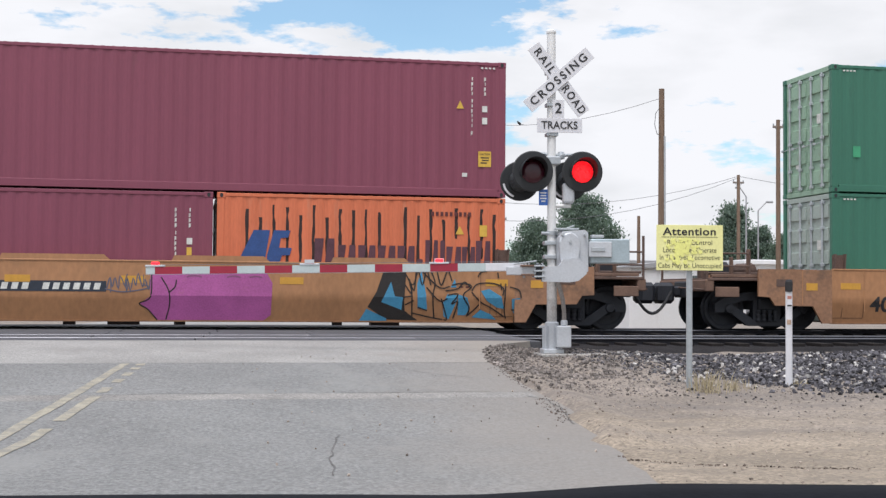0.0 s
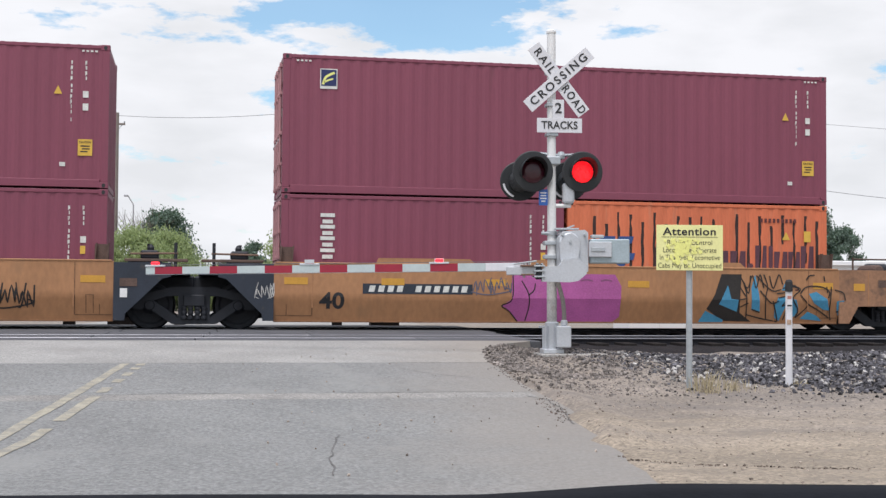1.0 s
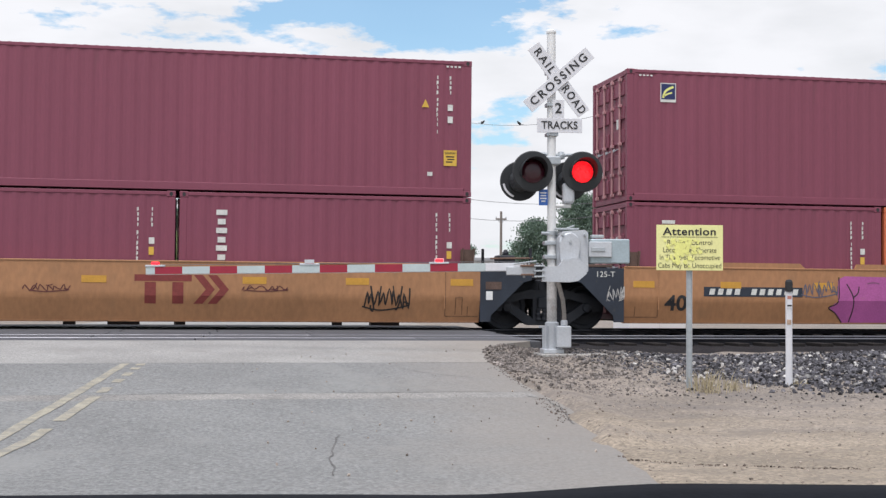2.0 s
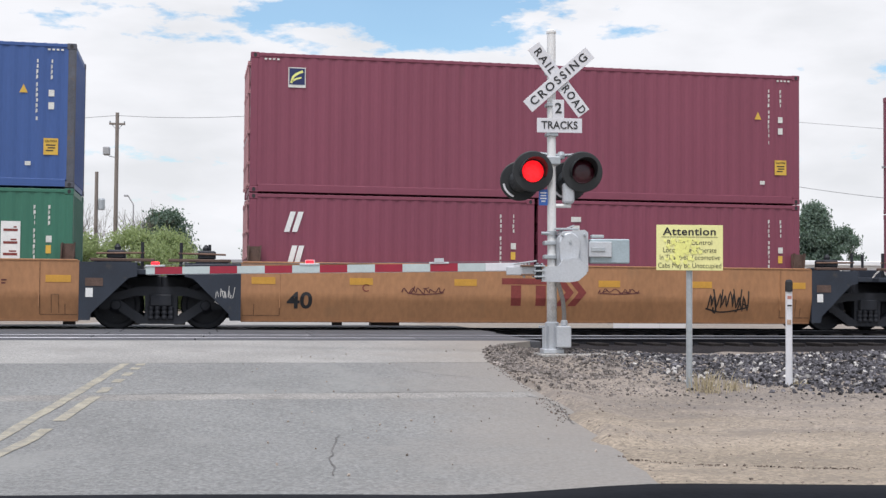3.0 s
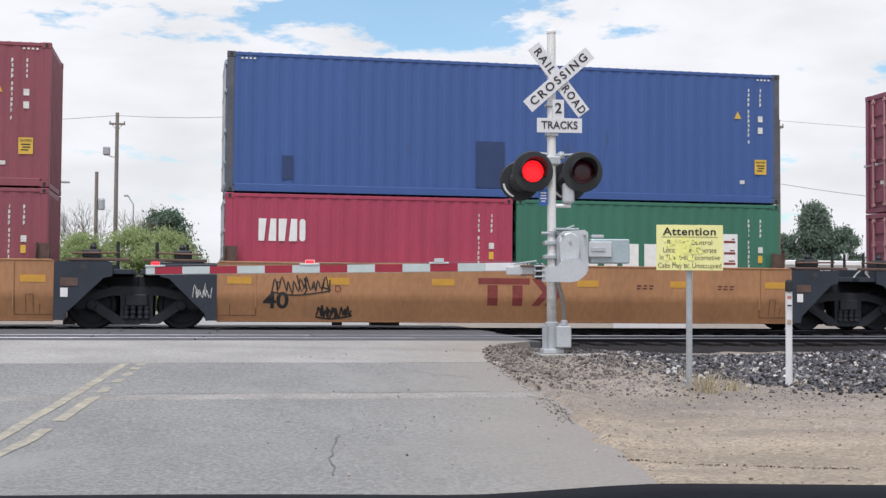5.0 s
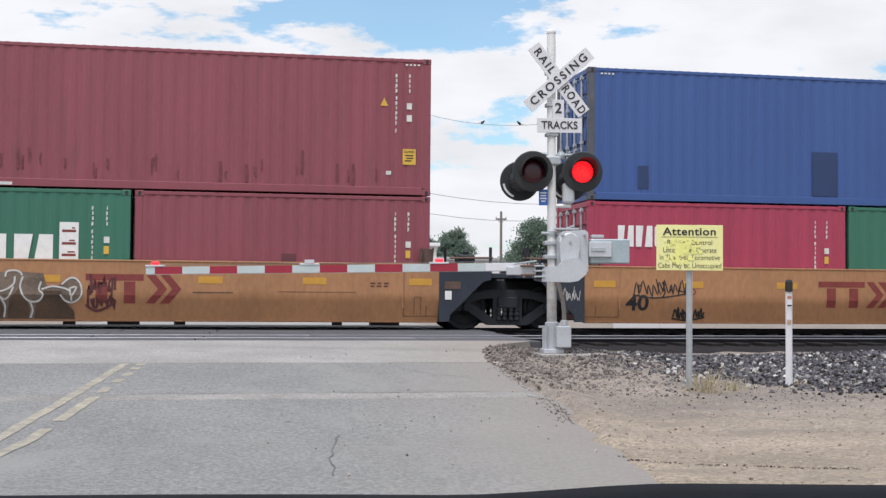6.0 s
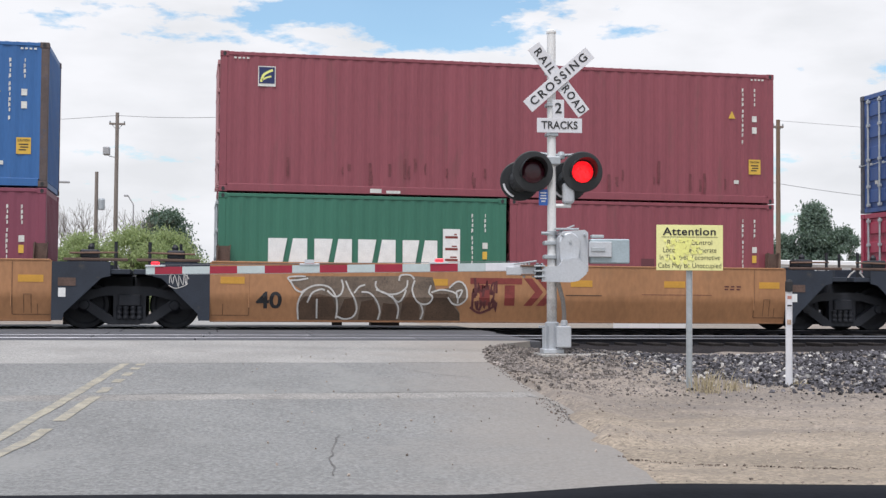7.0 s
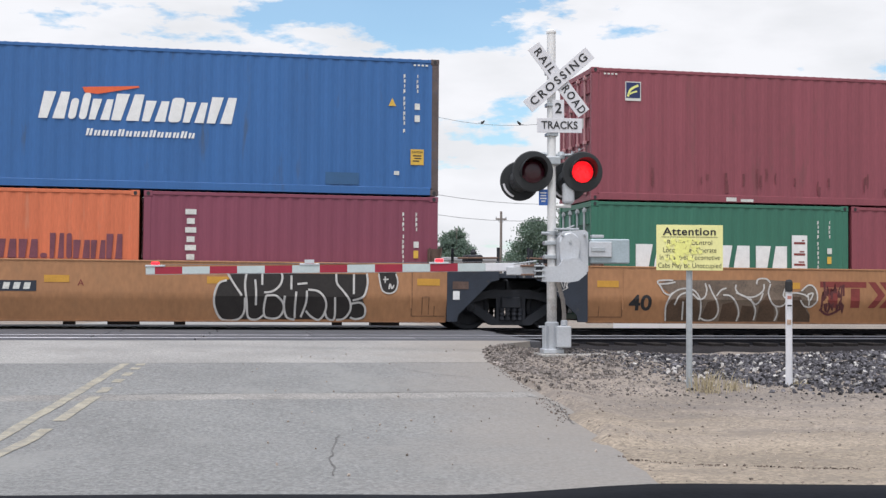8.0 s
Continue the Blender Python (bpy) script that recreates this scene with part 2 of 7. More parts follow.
def sanded(m, rgb):
    """Pale fine sand driven smooth by wheels, in streaks along the verge."""
    n, l = m.node_tree.nodes, m.node_tree.links
    base = n["Principled BSDF"].inputs["Base Color"]
    co, sep, mp, ns = n.new("ShaderNodeTexCoord"), n.new("ShaderNodeSeparateXYZ"), n.new("ShaderNodeMapping"), n.new("ShaderNodeTexNoise")
    mp.inputs["Scale"].default_value = (0.28, 1.5, 1.0)
    ns.inputs["Scale"].default_value, ns.inputs["Detail"].default_value = 1.0, 7
    l.new(co.outputs["Object"], mp.inputs["Vector"])
    l.new(mp.outputs[0], ns.inputs["Vector"])
    l.new(co.outputs["Object"], sep.inputs[0])
    add = n.new("ShaderNodeMath")
    add.operation = "MULTIPLY_ADD"
    add.inputs[1].default_value = 9.0
    l.new(ns.outputs["Fac"], add.inputs[0])
    l.new(sep.outputs["Y"], add.inputs[2])
    rng = n.new("ShaderNodeMapRange")
    rng.interpolation_type = "SMOOTHSTEP"
    for key, v in (("From Min", 13.2), ("From Max", 18.2), ("To Min", 1.0), ("To Max", 0.0)):
        rng.inputs[key].default_value = v
    l.new(add.outputs[0], rng.inputs["Value"])
    mix = n.new("ShaderNodeMix")
    mix.data_type, mix.blend_type = "RGBA", "MULTIPLY"
    l.new(rng.outputs["Result"], mix.inputs["Factor"])
    l.new(base.links[0].from_socket, mix.inputs[6])
    mix.inputs[7].default_value = (*rgb, 1)
    l.new(mix.outputs[2], base)


sanded(DIRT, (1.16, 1.13, 1.03))
BALLAST = mat("dark ballast bed", (0.026, 0.024, 0.025), 0.95, vary=0.35, scale=4, fine=35, bump=0.03, spec=0.08)
STONE = mat("grey ballast stone", (0.079, 0.076, 0.083), 0.9, vary=0.4, scale=6, fine=30, each=-0.9, spec=0.2)
RAILSIDE = mat("dark rail steel", (0.030, 0.029, 0.034), 0.75, vary=0.25, scale=3, spec=0.15)
RAILTOP = mat("worn rail head steel", (0.20, 0.20, 0.215), 0.5, 1.0, vary=0.2)
TIE = mat("dark timber sleeper", (0.024, 0.021, 0.02), 0.9, vary=0.3, scale=5, spec=0.1)
WOODPOLE = mat("weathered wooden pole", (0.17, 0.115, 0.08), 0.9, vary=0.25, scale=6, stretch=(3, 3, 0.3))
GREYPOLE = mat("grey wooden pole", (0.20, 0.17, 0.15), 0.9, vary=0.25, scale=6, stretch=(3, 3, 0.3))
WIRE = mat("black cable", (0.12, 0.12, 0.13), 0.6)
LEAFDARK = mat("dark tree foliage", (0.150, 0.205, 0.165), 0.8, vary=0.3, scale=1.5, each=-0.3)
LEAFLIGHT = mat("light spring foliage", (0.30, 0.36, 0.18), 0.8, vary=0.3, scale=1.5, each=-0.25)
BARK = mat("grey bark", (0.12, 0.095, 0.075), 0.9, vary=0.3, scale=5)


def leafy(m, rgb, share):
    """Lets part of the light through the leaves."""
    n, l = m.node_tree.nodes, m.node_tree.links
    out = next(k for k in n if k.type == "OUTPUT_MATERIAL")
    tr, mix = n.new("ShaderNodeBsdfTranslucent"), n.new("ShaderNodeMixShader")
    tr.inputs["Color"].default_value = (*rgb, 1)
    mix.inputs[0].default_value = share
    l.new(n["Principled BSDF"].outputs[0], mix.inputs[1])
    l.new(tr.outputs[0], mix.inputs[2])
    l.new(mix.outputs[0], out.inputs["Surface"])


leafy(LEAFLIGHT, (0.42, 0.50, 0.22), 0.45)
leafy(LEAFDARK, (0.13, 0.21, 0.11), 0.35)
DRYGRASS = mat("dry grass", (0.40, 0.34, 0.22), 0.9, vary=0.3, scale=6)
WHITEWALL = mat("white building wall", (0.74, 0.74, 0.74), 0.7, vary=0.08, scale=0.5)
GREYROOF = mat("grey roof", (0.34, 0.34, 0.35), 0.7, vary=0.12, scale=0.5)
WINDOWDARK = mat("dark window glass", (0.05, 0.06, 0.07), 0.15, vary=0.1)
RUBBER = mat("black rubber", (0.02, 0.02, 0.022), 0.8, vary=0.2)
DASH = mat("black dashboard plastic", (0.007, 0.008, 0.011), 0.9, vary=0.25, scale=12, fine=200, bump=0.0005, spec=0.12)


# ---- building helpers ----
def finish(bm, name, material, smooth=False):
    me = bpy.data.meshes.new(name)
    bmesh.ops.recalc_face_normals(bm, faces=bm.faces[:])
    bm.to_mesh(me)
    bm.free()
    if smooth:
        for f in me.polygons:
            f.use_smooth = True
    me.materials.append(material)
    return me


def part(name, bm, material, parent, label="", smooth=False):
    ob = new(name, finish(bm, name, material, smooth) if isinstance(bm, bmesh.types.BMesh) else bm)
    ob.parent = parent
    return tagged(ob, label)


def solid(name, bm, material, label="", category="", group="", kind="", smooth=False):
    return tagged(new(name, finish(bm, name, material, smooth)), label, category, group, kind)


def thing(name, m, label, category, group=""):
    ob = new(name)
    ob.empty_display_size = 0.2
    ob.matrix_basis = m
    return tagged(ob, label, category, group)


def box(x0, x1, y0, y1, z0, z1, bevel=0.0, bm=None, m=None):
    bm = bm or bmesh.new()
    v = [bm.verts.new((x, y, z)) for x in (x0, x1) for y in (y0, y1) for z in (z0, z1)]
    faces = [bm.faces.new([v[i] for i in q]) for q in ((0, 1, 3, 2), (4, 6, 7, 5), (0, 4, 5, 1), (2, 3, 7, 6), (0, 2, 6, 4), (1, 5, 7, 3))]
    if m:
        bmesh.ops.transform(bm, matrix=m, verts=v)
    if bevel:
        edges = list({e for f in faces for e in f.edges})
        bmesh.ops.bevel(bm, geom=edges, offset=bevel, segments=1, affect="EDGES")
    return bm


def tube(p, q, r, r2=None, n=10, bm=None):
    """A rod from p to q."""
    bm = bm or bmesh.new()
    p, q = Vector(p), Vector(q)
    m = Matrix.Translation((p + q) / 2) @ (q - p).to_track_quat("Z", "Y").to_matrix().to_4x4()
    bmesh.ops.create_cone(bm, cap_ends=True, segments=n, radius1=r, radius2=r if r2 is None else r2, depth=(q - p).length, matrix=m)
    return bm


def lathe(profile, n=28, axis="Y", bm=None, at=(0, 0, 0), cap=True):
    """Turns a profile of (radius, along) about an axis."""
    bm = bm or bmesh.new()
    rings = []
    for r, a in profile:
        ring = []
        for i in range(n):
            c, s = math.cos(2 * math.pi * i / n) * r, math.sin(2 * math.pi * i / n) * r
            co = {"Y": (c, a, s), "Z": (c, s, a), "X": (a, c, s)}[axis]
            ring.append(bm.verts.new(Vector(co) + Vector(at)))
        rings.append(ring)
    for u, w in zip(rings, rings[1:]):
        for i in range(n):
            bm.faces.new((u[i], u[(i + 1) % n], w[(i + 1) % n], w[i]))
    for ring in (rings[0], rings[-1]) if cap else ():
        if (ring[0].co - ring[n // 2].co).length > 1e-4:
            bm.faces.new(ring)
    return bm


def extrude_poly(pts, y0, y1, bm=None):
    """A plate with the outline pts in x and z, from y0 to y1."""
    bm = bm or bmesh.new()
    a = [bm.verts.new((x, y0, z)) for x, z in pts]
    b = [bm.verts.new((x, y1, z)) for x, z in pts]
    bm.faces.new(a)
    bm.faces.new(b[::-1])
    for i in range(len(pts)):
        j = (i + 1) % len(pts)
        bm.faces.new((a[i], b[i], b[j], a[j]))
    return bm


def ribbon(pts, w, y, bm=None, closed=False, steps=5):
    """A flat painted stroke in the plane y through pts (x, z), rounded as a spline."""
    bm = bm or bmesh.new()
    P = [Vector((x, z)) for x, z in pts]
    n = len(P)
    line = []
    for i in range(n if closed else n - 1):
        a, b, c, d = (P[(i + k) % n] if closed else P[min(max(i + k, 0), n - 1)] for k in (-1, 0, 1, 2))
        for k in range(steps):
            t = k / steps
            line.append(0.5 * ((2 * b) + (c - a) * t + (2 * a - 5 * b + 4 * c - d) * t * t + (3 * b - a - 3 * c + d) * t ** 3))
    line.append(P[0] if closed else P[-1])
    prev = None
    for i, q in enumerate(line):
        e = (line[min(i + 1, len(line) - 1)] - line[max(i - 1, 0)])
        e = e.normalized() if e.length > 1e-6 else Vector((1, 0))
        nrm = Vector((-e.y, e.x)) * w / 2
        pair = [bm.verts.new((v.x, y, v.y)) for v in (q + nrm, q - nrm)]
        if prev:
            bm.faces.new((prev[0], prev[1], pair[1], pair[0]))
        prev = pair
    return bm


def text_mesh(body, size, width=None, bold=0.0, depth=0.002, spacing=1.0):
    """Raised lettering standing in the x-z plane, facing -y, centred."""
    cu = bpy.data.curves.new("lettering", "FONT")
    cu.body, cu.size, cu.align_x, cu.align_y, cu.offset, cu.extrude, cu.space_character = body, size, "CENTER", "CENTER", bold, depth, spacing
    cu.resolution_u = 4
    ob = bpy.data.objects.new("lettering", cu)
    scene.collection.objects.link(ob)
    me = bpy.data.meshes.new_from_object(ob.evaluated_get(bpy.context.evaluated_depsgraph_get()))
    bpy.data.objects.remove(ob)
    xs = [v.co.x for v in me.vertices]
    k = width / (max(xs) - min(xs)) if width else 1.0
    me.transform(Matrix.Rotation(radians(90), 4, "X") @ Matrix.Diagonal((k, 1, 1, 1)))
    return me


def lettering(body, size, at, material, parent, width=None, bold=0.0, turn=0.0, name="lettering", label="", spacing=1.0):
    me = text_mesh(body, size, width, bold, spacing=spacing)
    me.transform(Matrix.Translation(at) @ Matrix.Rotation(radians(turn), 4, "Y"))
    me.materials.clear()
    me.materials.append(material)
    return part(name, me, material, parent, label)


MOVING = []          # (thing, x at the start, y, z): all that rolls with the train
ROLLING = []         # wheelsets: (part, pose on its truck)
YT, YN = 27.53, 22.2   # centre lines of the train's track and of the near track


# ---- ground, road and tracks ----
def along(table, v):
    for (a, p), (b, q) in zip(table, table[1:]):
        if v <= b:
            return p + (q - p) * min(max((v - a) / (b - a), 0), 1)
    return table[-1][1]


ROAD_Z = [(-8, -0.52), (11, -0.50), (14, -0.33), (16.5, -0.17), (18, -0.07), (19.9, 0.0), (30.2, 0.0), (36, -0.12), (80, -0.2)]
GROUND_Z = [(-8, -0.58), (11, -0.54), (14, -0.37), (16, -0.29), (19, -0.17), (31, -0.17), (38, -0.32), (80, -0.35)]
ROAD_RIGHT = [(-8, 1.0), (0, 2.0), (8.2, 3.1), (9.6, 3.3), (11.9, 3.75), (13.6, 3.85), (15, 3.87), (17.4, 4.0), (18.5, 4.3), (19.2, 4.75), (19.8, 5.4), (26, 5.5), (90, 12)]


def road_right(y):
    return along(ROAD_RIGHT, y) + 0.10 * noise.noise((y * 1.3, 3, 0)) + 0.05 * noise.noise((y * 4, 9, 0))


def road_left(y):
    return -7.6 + 0.13 * y


def ground_z(x, y):
    z = along(GROUND_Z, y)
    if road_left(y) - 0.1 < x < road_right(y) - 0.05 and y < 92:
        return min(z, along(ROAD_Z, y) - 0.06)
    near = max(0.0, 1 - max(0, y - 30) / 30)
    z += near * (0.045 * noise.noise((x * 0.5, y * 0.5, 0)) + 0.02 * noise.noise((x * 2.1, y * 2.1, 4)))
    z += 0.13 * math.exp(-((x - 5.6) / 1.0) ** 2 - ((y - 17.9) / 1.2) ** 2)
    z += 0.10 * math.exp(-((x - road_right(y) - 0.1) / 0.35) ** 2) * (1 if 10 < y < 19 else 0.3) * near
    return z


def grid_axis(lo, hi, step, far):
    a = [lo + step * i for i in range(int((hi - lo) / step) + 1)]
    d, left, right = step, [], []
    while d < far:
        d *= 1.5
        left.append((left[-1] if left else lo) - d)
        right.append((right[-1] if right else a[-1]) + d)
    return left[::-1] + a + right


def build_ground():
    xs, ys = grid_axis(-6, 20, 0.22, 1500), grid_axis(6, 33, 0.22, 1500)
    bm = bmesh.new()
    v = [[bm.verts.new((x, y, ground_z(x, y))) for x in xs] for y in ys]
    for j in range(len(ys) - 1):
        for i in range(len(xs) - 1):
            bm.faces.new((v[j][i], v[j][i + 1], v[j + 1][i + 1], v[j + 1][i]))
    solid("ground", bm, DIRT, "sandy brown dirt verge with stones and ruts", "ground", kind="structure", smooth=True)


def road_sheet(name, y0, y1, step, material, label, lift=0.0, right=None):
    bm = bmesh.new()
    n = max(1, round((y1 - y0) / step))
    rows = []
    for i in range(n + 1):
        y = y0 + (y1 - y0) * i / n
        z = along(ROAD_Z, y) + lift
        l, r = road_left(y), road_right(y) if right is None else right
        top = [bm.verts.new((l + (r - l) * k / 12, y, z)) for k in range(13)]
        rows.append(top + [bm.verts.new((r + 0.02, y, z - 0.18)), bm.verts.new((l, y, z - 0.18))])
    for a, b in zip(rows, rows[1:]):
        for k in range(14):
            bm.faces.new((a[k], a[k + 1], b[k + 1], b[k]))
    for row in (rows[0], rows[-1]):
        bm.faces.new(row)
    return solid(name, bm, material, label, "road", kind="structure")


def line_x(y, k):
    """The two yellow centre lines."""
    return -1.555 + (y - 11.0) * 0.137 if k == 0 else -1.28 + (y - 11.0) * 0.125


def build_road():
    road_sheet("road", -8, 13.75, 0.25, ASPHALT, "worn grey asphalt road with ragged broken edge")
    road_sheet("road_approach", 13.75, 16.55, 0.2, ASPHALT, "newer grey asphalt strip before the railway crossing", lift=0.002)
    road_sheet("road_apron", 16.55, 19.93, 0.2, PALECRETE, "pale asphalt apron rising to the tracks", lift=0.003)
    road_sheet("road_far", 30.3, 90, 3.0, PALECRETE, "pale road on the far side of the tracks")
    # centre lines, worn through in places
    rnd = random.Random(5)
    for k, spans in ((0, [(4.0, 16.5)]), (1, [(4.0, 11.55), (12.0, 13.6), (13.9, 14.3), (14.7, 15.0), (15.3, 15.6), (15.9, 16.1), (16.3, 16.5)])):
        bm = bmesh.new()
        for a, b in spans:
            n = max(1, int((b - a) / 0.25))
            prev = None
            for i in range(n + 1):
                y = a + (b - a) * i / n
                x, z, w = line_x(y, k) + rnd.uniform(-0.006, 0.006), along(ROAD_Z, y) + 0.005, 0.055 + rnd.uniform(-0.006, 0.006)
                pair = [bm.verts.new((x - w, y, z)), bm.verts.new((x + w, y, z))]
                if prev:
                    bm.faces.new((prev[0], prev[1], pair[1], pair[0]))
                prev = pair
        solid("road_marking", bm, ROADYELLOW, "faded yellow centre line, worn through", "road marking", kind="structure")
    # a dusty band where the newer strip begins
    bm = bmesh.new()
    prev = None
    for i in range(61):
        x = -5.0 + 8.7 * i / 60
        y0, y1 = 13.30 + 0.05 * noise.noise((x, 0, 3)), 13.74
        pair = [bm.verts.new((x, y0, along(ROAD_Z, y0) + 0.001)), bm.verts.new((x, y1, along(ROAD_Z, y1) + 0.0022))]
        if prev:
            bm.faces.new((prev[0], pair[0], pair[1], prev[1]))
        prev = pair
    solid("road_seam", bm, DUSTY, "pale dusty seam across the asphalt road", "road seam", kind="structure")
    # tar-filled cracks; the last line draws the shadow of the broken road edge
    for pts in ([(0.97, 8.6), (1.02, 9.3), (1.1, 10.0), (1.2, 10.6), (1.28, 11.1)],
                [(-0.6, 13.78), (-0.1, 13.80), (0.5, 13.77)], [(1.6, 13.79), (2.3, 13.77), (3.4, 13.80)], [(-0.9, 16.57), (0.4, 16.56), (1.4, 16.58)], [(2.6, 16.57), (3.3, 16.56), (4.0, 16.5)],
                [(2.6, 15.9), (2.9, 15.4), (3.4, 14.9)],
                [(3.55, 13.5), (3.72, 13.1), (3.70, 12.5), (3.62, 12.0), (3.50, 11.4)]):
        bm = bmesh.new()
        prev = None
        for i, (p, q) in enumerate(zip(pts, pts[1:])):
            for s in range(8):
                t = s / 8
                x = p[0] + (q[0] - p[0]) * t + 0.03 * noise.noise((i * 3 + t * 4, p[1], 0))
                y = p[1] + (q[1] - p[1]) * t + 0.03 * noise.noise((i * 3 + t * 4, p[0], 5))
                d = Vector((q[1] - p[1], p[0] - q[0])).normalized() * (0.004 + 0.006 * abs(noise.noise((t * 5 + i, 1, 2))))
                z = along(ROAD_Z, y) + 0.005
                pair = [bm.verts.new((x + d.x, y + d.y, z)), bm.verts.new((x - d.x, y - d.y, z))]
                if prev:
                    bm.faces.new((prev[0], prev[1], pair[1], pair[0]))
                prev = pair
        solid("road_crack", bm, TARSHADOW, "dark tar and shadow lines along asphalt cracks and edge", "crack", kind="structure")


RAIL = [(-0.07, -0.16), (0.07, -0.16), (0.07, -0.145), (0.012, -0.125), (0.012, -0.045), (0.036, -0.035), (0.036, -0.014), (0.028, 0.0), (-0.028, 0.0), (-0.036, -0.014), (-0.036, -0.035), (-0.012, -0.045), (-0.012, -0.125), (-0.07, -0.145)]


def build_tracks():
    for name, yc in (("track_near", YN), ("track_far", YT)):
        for x0, x1, seen in ((-160, -7.5, False), (5.6, 260, True)):
            bm = bmesh.new()
            n = 60
            ys = [yc - 3.5 if yc == YN else yc - 2.6, yc - 2.1, yc - 0.6, yc + 0.6, yc + 1.9, yc + 2.6]
            zs = [-0.26, -0.13, -0.12, -0.12, -0.13, -0.26]
            rows = []
            for i in range(n + 1):
                x = x0 + (x1 - x0) * (i / n) ** (2 if seen else 1)
                rows.append([bm.verts.new((x, y, z + 0.03 * noise.noise((x * 0.9, y, 0)))) for y, z in zip(ys, zs)])
            for a, b in zip(rows, rows[1:]):
                for k in range(5):
                    bm.faces.new((a[k], b[k], b[k + 1], a[k + 1]))
            bed = solid(name, bm, BALLAST, "dark ballast bed of a railway track", "railway track", kind="structure")
            if seen:
                me = finish(box(-0.115, 0.115, -1.3, 1.3, -0.14, -0.075, 0.01), "sleeper", TIE)
                for i in range(46):
                    tie = part("sleeper", me, TIE, bed)
                    tie.matrix_basis = pose(x0 + 0.3 + i * 0.52, yc + random.uniform(-0.05, 0.05), 0, 0, 0, random.uniform(-1, 1))
        for s in (-1, 1):
            bm = bmesh.new()
            a = [bm.verts.new((-160, yc + s * 0.7175 + y, z)) for y, z in RAIL]
            b = [bm.verts.new((260, yc + s * 0.7175 + y, z)) for y, z in RAIL]
            bm.faces.new(a)
            bm.faces.new(b[::-1])
            for i in range(len(RAIL)):
                bm.faces.new((a[i], b[i], b[(i + 1) % len(RAIL)], a[(i + 1) % len(RAIL)]))
            rail = solid("rail", bm, RAILSIDE, "steel railway rail with a polished head", "rail", kind="structure")
            rail.data.materials.append(RAILTOP)
            for f in rail.data.polygons:
                f.material_index = 1 if f.center.z > -0.010 else 0
    # crossing panels between the rails, one by one
    deck = thing("crossing_deck", pose(0, 0, 0), "dark worn panels of the level crossing", "level crossing")
    deck["kind"] = "structure"
    strips = [(19.94, 21.40), (21.57, 22.84), (23.0, 24.85), (24.87, 26.73), (26.9, 28.17), (28.33, 30.29)]
    for y0, y1 in strips:
        me = finish(box(0, 1.82, 0, y1 - y0, -0.2, -0.004, 0.012), "crossing_panel", PANEL)
        for i in range(7):
            p = part("crossing_panel", me, PANEL, deck)
            p.matrix_basis = pose(-7.25 + 0.09 * (y0 - 20) + i * 1.835, y0, random.uniform(-0.006, 0.004))


def rock_mesh(bm, at, r, rnd):
    m = Matrix.Translation(at) @ Euler((rnd.uniform(0, 6), rnd.uniform(0, 6), rnd.uniform(0, 6))).to_matrix().to_4x4()
    v = [bm.verts.new(m @ Vector((x * r * rnd.uniform(0.5, 1.1), y * r * rnd.uniform(0.5, 1.1), z * r * rnd.uniform(0.4, 0.9)))) for x in (-1, 1) for y in (-1, 1) for z in (-1, 1)]
    for q in ((0, 1, 3, 2), (4, 6, 7, 5), (0, 4, 5, 1), (2, 3, 7, 6), (0, 2, 6, 4), (1, 5, 7, 3)):
        bm.faces.new([v[i] for i in q])


